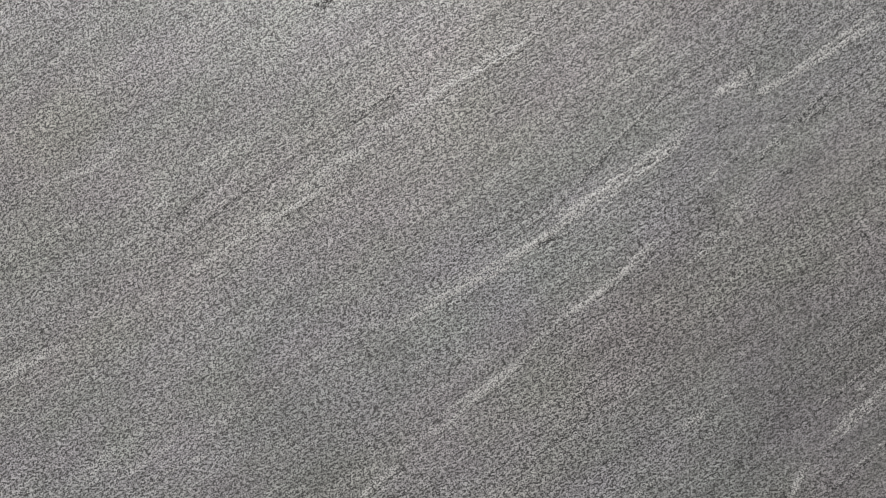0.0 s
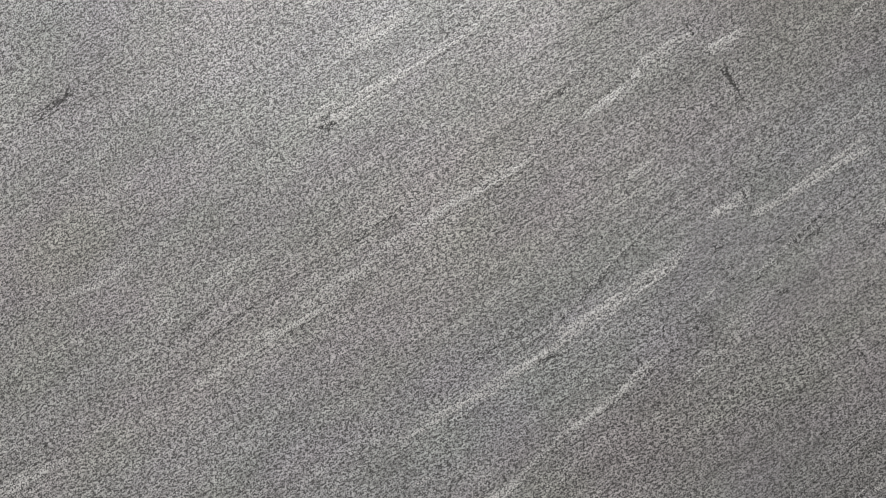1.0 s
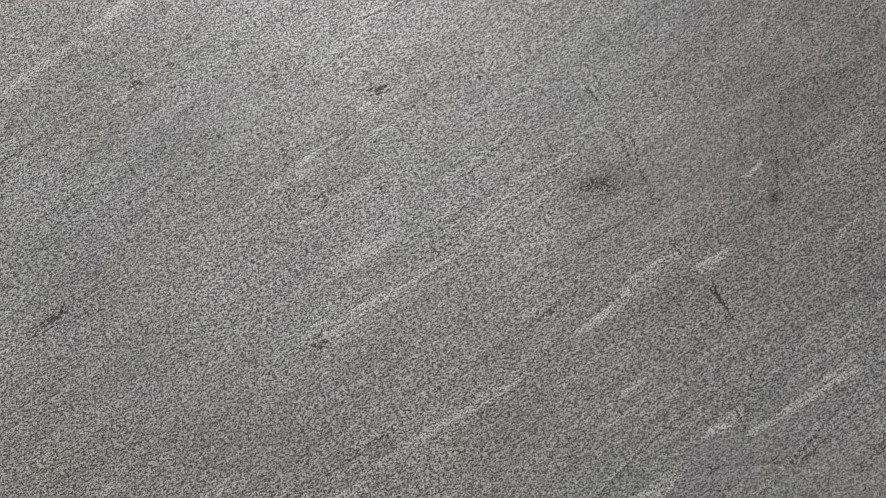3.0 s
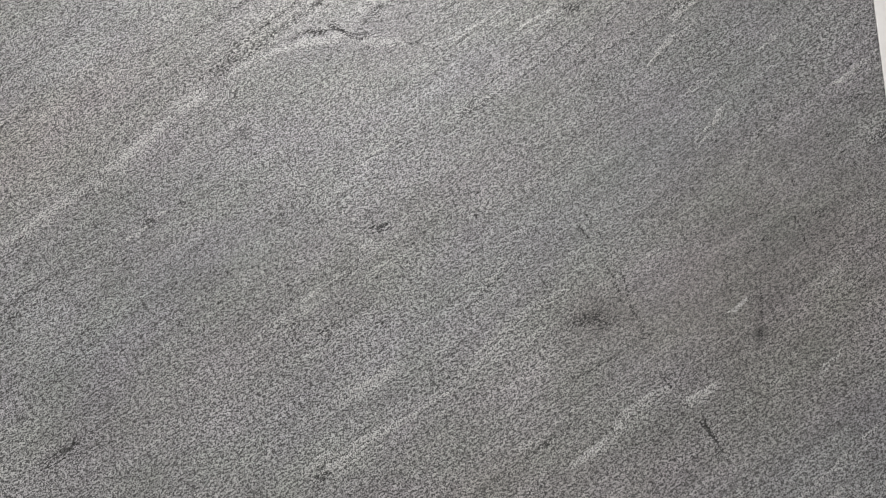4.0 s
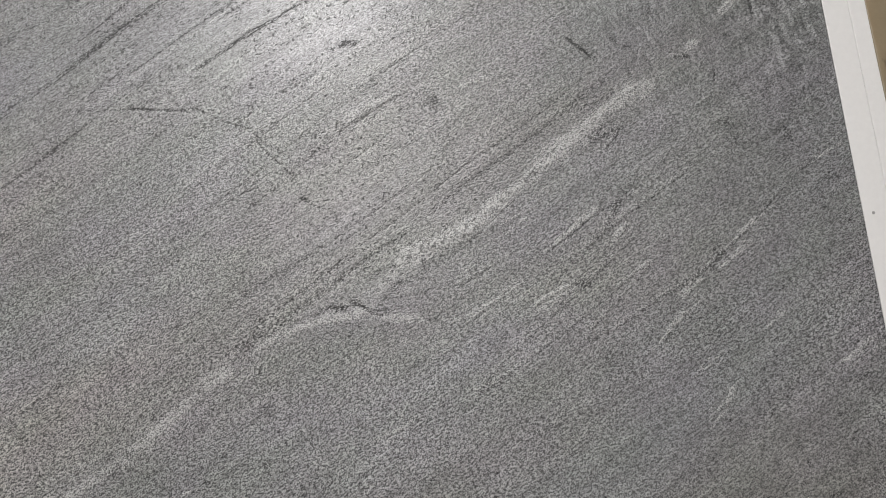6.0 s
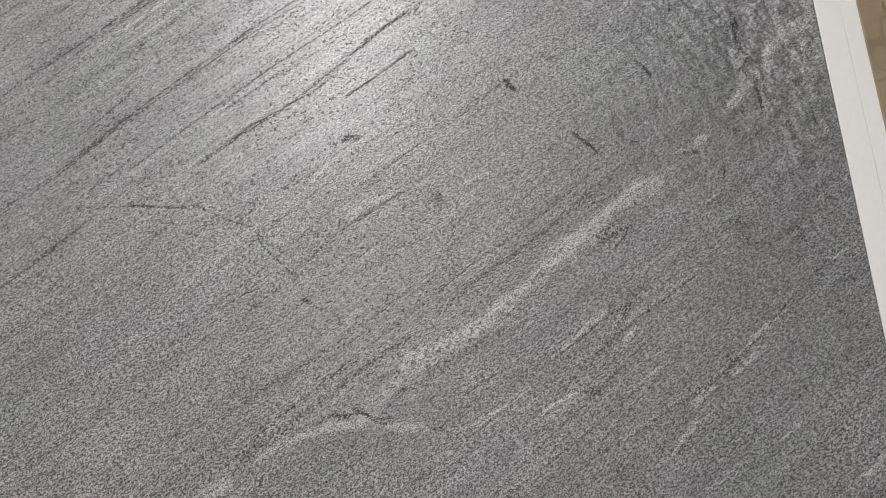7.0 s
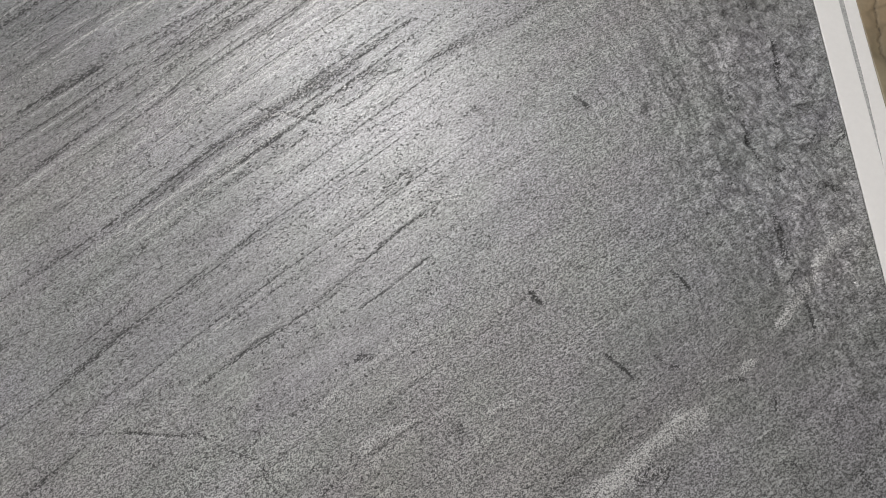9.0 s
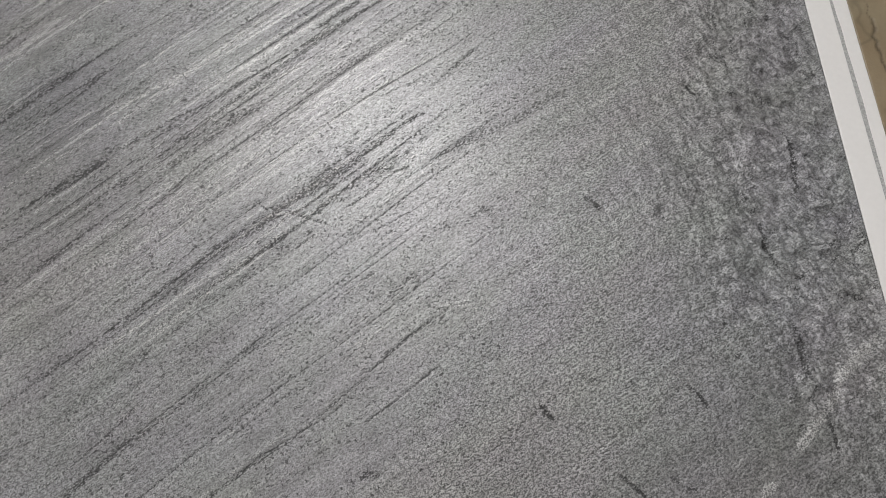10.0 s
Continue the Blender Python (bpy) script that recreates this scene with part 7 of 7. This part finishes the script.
slate.line("pale", [(-0.099, 1.105), (-0.068, 1.122), (-0.037, 1.152), (-0.029, 1.157)], 0.0008, 0.40, 0.00008, 0.35, 0.0009, 981)
slate.line("dark", [(-0.068, 1.129), (-0.049, 1.143)], 0.0015, 0.50, -0.00013, 0.35, 0.0009, 982)
slate.line("pale", [(0.058, 1.288), (0.078, 1.301), (0.094, 1.308)], 0.0011, 0.50, 0.00010, 0.35, 0.0009, 983)
slate.line("dark", [(0.094, 1.308), (0.106, 1.309)], 0.0038, 0.50, -0.00013, 0.35, 0.0014, 984)
slate.line("pale", [(0.081, 1.334), (0.093, 1.344)], 0.0011, 0.60, 0.00012, 0.35, 0.0010, 985)
slate.line("pale", [(0.124, 1.342), (0.135, 1.353)], 0.0013, 0.60, 0.00012, 0.35, 0.0010, 986)
slate.line("pale", [(0.025, 1.325), (0.046, 1.345), (0.066, 1.356)], 0.0011, 0.40, 0.00008, 0.35, 0.0009, 987)
slate.line("pale", [(0.167, 1.295), (0.178, 1.307)], 0.0017, 0.70, 0.00014, 0.35, 0.0011, 988)
slate.line("pale", [(0.145, 1.262), (0.157, 1.276), (0.168, 1.285)], 0.0011, 0.60, 0.00012, 0.35, 0.0009, 989)
slate.line("pale", [(0.173, 1.204), (0.186, 1.218), (0.196, 1.232)], 0.0012, 0.60, 0.00012, 0.35, 0.0010, 990)
slate.line("pale", [(0.216, 1.221), (0.232, 1.235), (0.245, 1.246)], 0.0008, 0.50, 0.00010, 0.35, 0.0009, 991)
slate.line("pale", [(0.267, 1.245), (0.291, 1.261)], 0.0016, 0.50, 0.00010, 0.35, 0.0011, 992)
slate.line("pale", [(0.208, 1.325), (0.226, 1.347)], 0.0017, 0.40, 0.00008, 0.35, 0.0011, 993)
slate.line("dark", [(0.190, 1.335), (0.196, 1.318)], 0.0018, 0.70, -0.00017, 0.35, 0.0010, 994)
slate.line("dark", [(0.201, 1.257), (0.219, 1.252)], 0.0048, 0.40, -0.00010, 0.35, 0.0016, 995)
slate.spot("tone", 0.203, 1.083, 0.0042, 0.0042, -0.35, 0, 996)
slate.line("dark", [(0.234, 1.185), (0.235, 1.166)], 0.0018, 0.50, -0.00013, 0.35, 0.0010, 997)
slate.line("pale", [(0.183, 1.089), (0.199, 1.108)], 0.0012, 0.50, 0.00010, 0.35, 0.0010, 998)
slate.line("pale", [(0.149, 1.040), (0.164, 1.044), (0.175, 1.054)], 0.0019, 0.50, 0.00010, 0.35, 0.0012, 999)
slate.line("pale", [(0.106, 1.033), (0.121, 1.042), (0.147, 1.055)], 0.0016, 0.35, 0.00007, 0.35, 0.0011, 1000)
slate.line("pale", [(0.235, 1.052), (0.251, 1.070)], 0.0011, 0.50, 0.00010, 0.35, 0.0010, 1001)
slate.spot("warm", 0.188, 1.107, 0.0700, 0.0420, 0.5, 30, 1002)
slate.spot("tone", 0.204, 1.088, 0.0770, 0.0560, -0.10, 0, 1003)
slate.spot("tone", 0.285, 1.217, 0.0144, 0.0252, 0.14, 0, 1004)
# lower right dimmed again by colour, standing in for light fall-off
slate.spot("tone", 0.179, 0.816, 0.0884, 0.0612, -0.08, 30, 1005)
slate.spot("tone", 0.095, 0.808, 0.0544, 0.0204, -0.10, 33, 1006)


panel = tagged(new("display_panel"), "grey slate-look tile in a white laminate frame on the wall", "tile display", "tile panels")
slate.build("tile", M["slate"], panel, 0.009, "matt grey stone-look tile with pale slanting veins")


def frame_strip(parent, x0, x1, z0, z1, front, back):
    bm = bmesh.new()
    box(bm, (x0 + x1) / 2, (front + back) / 2, (z0 + z1) / 2, x1 - x0, back - front, z1 - z0, 0.0006)
    return part("frame_strip", bm, M["white_board"], parent, "smooth white laminate edge strip")


FRONT = -0.0004
NAIL = (0.3070, 1.347)
frame_strip(panel, 0.3002, 0.3190, 0.382, 2.018, FRONT, WALL)
frame_strip(panel, -0.5195, -0.501, 0.382, 2.018, FRONT, WALL)
frame_strip(panel, -0.501, 0.3002, 2.0005, 2.018, FRONT, WALL)
frame_strip(panel, -0.501, 0.3002, 0.382, 0.3995, FRONT, WALL)
bm = bmesh.new()
bmesh.ops.create_cone(bm, cap_ends=True, segments=16, radius1=0.0012, radius2=0.0010, depth=0.0006, matrix=pose(NAIL[0], FRONT - 0.0002, NAIL[1], 90))
part("nail_head", bm, M["screw"], panel, "small grey nail head")
bm = bmesh.new()
box(bm, -0.1, 0.0195, 1.2, 0.8, 0.021, 1.6)
part("backing_board", bm, M["board_core"], panel)

# ---- the beige stone tile beside it, its panel hung slightly out of line ----
beside = tagged(new("display_panel"), "beige stone-look tile with brown cracks in a white laminate frame", "tile display", "tile panels")
beside.location = (0.3192, 0, 1.45)


def worn_strip(parent, x0, x1, z0, z1, front, back):
    """An upright edge strip whose inner edge is chipped away along a stretch."""
    bm = bmesh.new()
    steps = 220
    rings = []
    for i in range(steps + 1):
        z = z0 + (z1 - z0) * i / steps
        bite = 0.0034 * max(0.0, 1 - ((z - 0.31) / 0.14) ** 2) * (1 + 0.35 * noise.noise((z * 60, 3.1, 0))) + 0.0002 * noise.noise((z * 40, 1.7, 0))
        soft = 0.0005
        rings.append([bm.verts.new(p) for p in ((x0 + bite, front + soft, z), (x0 + bite + soft, front, z), (x1 - soft, front, z), (x1, front + soft, z), (x1, back, z), (x0 + bite, back, z))])
    for low, high in zip(rings, rings[1:]):
        for k in range(6):
            bm.faces.new((low[k], low[(k + 1) % 6], high[(k + 1) % 6], high[k]))
    bm.faces.new(rings[0])
    bm.faces.new(rings[-1])
    bmesh.ops.recalc_face_normals(bm, faces=bm.faces)
    return part("frame_strip", bm, M["white_board"], parent, "white laminate edge strip, chipped along one edge")


worn_strip(beside, 0.0, 0.0125, -1.06, 0.57, FRONT, WALL)
frame_strip(beside, 0.8135, 0.826, -1.06, 0.57, FRONT, WALL)
frame_strip(beside, 0.0125, 0.8135, 0.5575, 0.57, FRONT, WALL)
frame_strip(beside, 0.0125, 0.8135, -1.06, -1.0475, FRONT, WALL)
beige = Sheet(spaced(0.013, 0.013, 0.08, 0.813, 0.0012, 0.02), spaced(-1.047, -0.3, 0.52, 0.557, 0.0012, 0.02))
beige.marks["warm"] += smooth(fractal(beige.x * 9, beige.z * 9, 3, 0.5, 40), -0.1, 0.8)
beige.relief += 0.0006 * fractal(beige.x * 30, beige.z * 30, 4, 0.6, 41)
beige.marks["dark"] += 0.35 * smooth(np.abs(fractal(beige.x * 14, beige.z * 14, 4, 0.55, 42)) * -1, -0.09, 0.0)
beige.line("dark", [(0.020, 0.19), (0.025, 0.22), (0.022, 0.27), (0.028, 0.31), (0.026, 0.36), (0.030, 0.42)], 0.0020, 1.0, -0.0006, 0.3, 0.004, 3)
beige.line("dark", [(0.040, 0.10), (0.033, 0.14), (0.026, 0.17), (0.018, 0.20)], 0.0018, 0.95, -0.0006, 0.3, 0.004, 5)
beige.line("dark", [(0.016, 0.015), (0.022, 0.0), (0.034, -0.012), (0.05, -0.02)], 0.0016, 0.9, -0.0006, 0.3, 0.004, 7)
beige.line("dark", [(0.018, 0.09), (0.03, 0.07), (0.05, 0.06)], 0.0012, 0.7, -0.0006, 0.3, 0.004, 9)

beige.relief -= 0.0006
beige.build("tile", M["beige"], beside, 0.009, "beige brown stone-look tile with dark cracks")
bm = bmesh.new()
box(bm, 0.413, 0.0195, -0.245, 0.79, 0.021, 1.59)
part("backing_board", bm, M["board_core"], beside)
bm = bmesh.new()
box(bm, 0.3215, 0.0151, 1.2, 0.0048, 0.0294, 1.6)
tagged(part("gap_filler", bm, M["grey_filler"], None, "rough grey mortar filling the gap between two tile panels"), "", "filler")
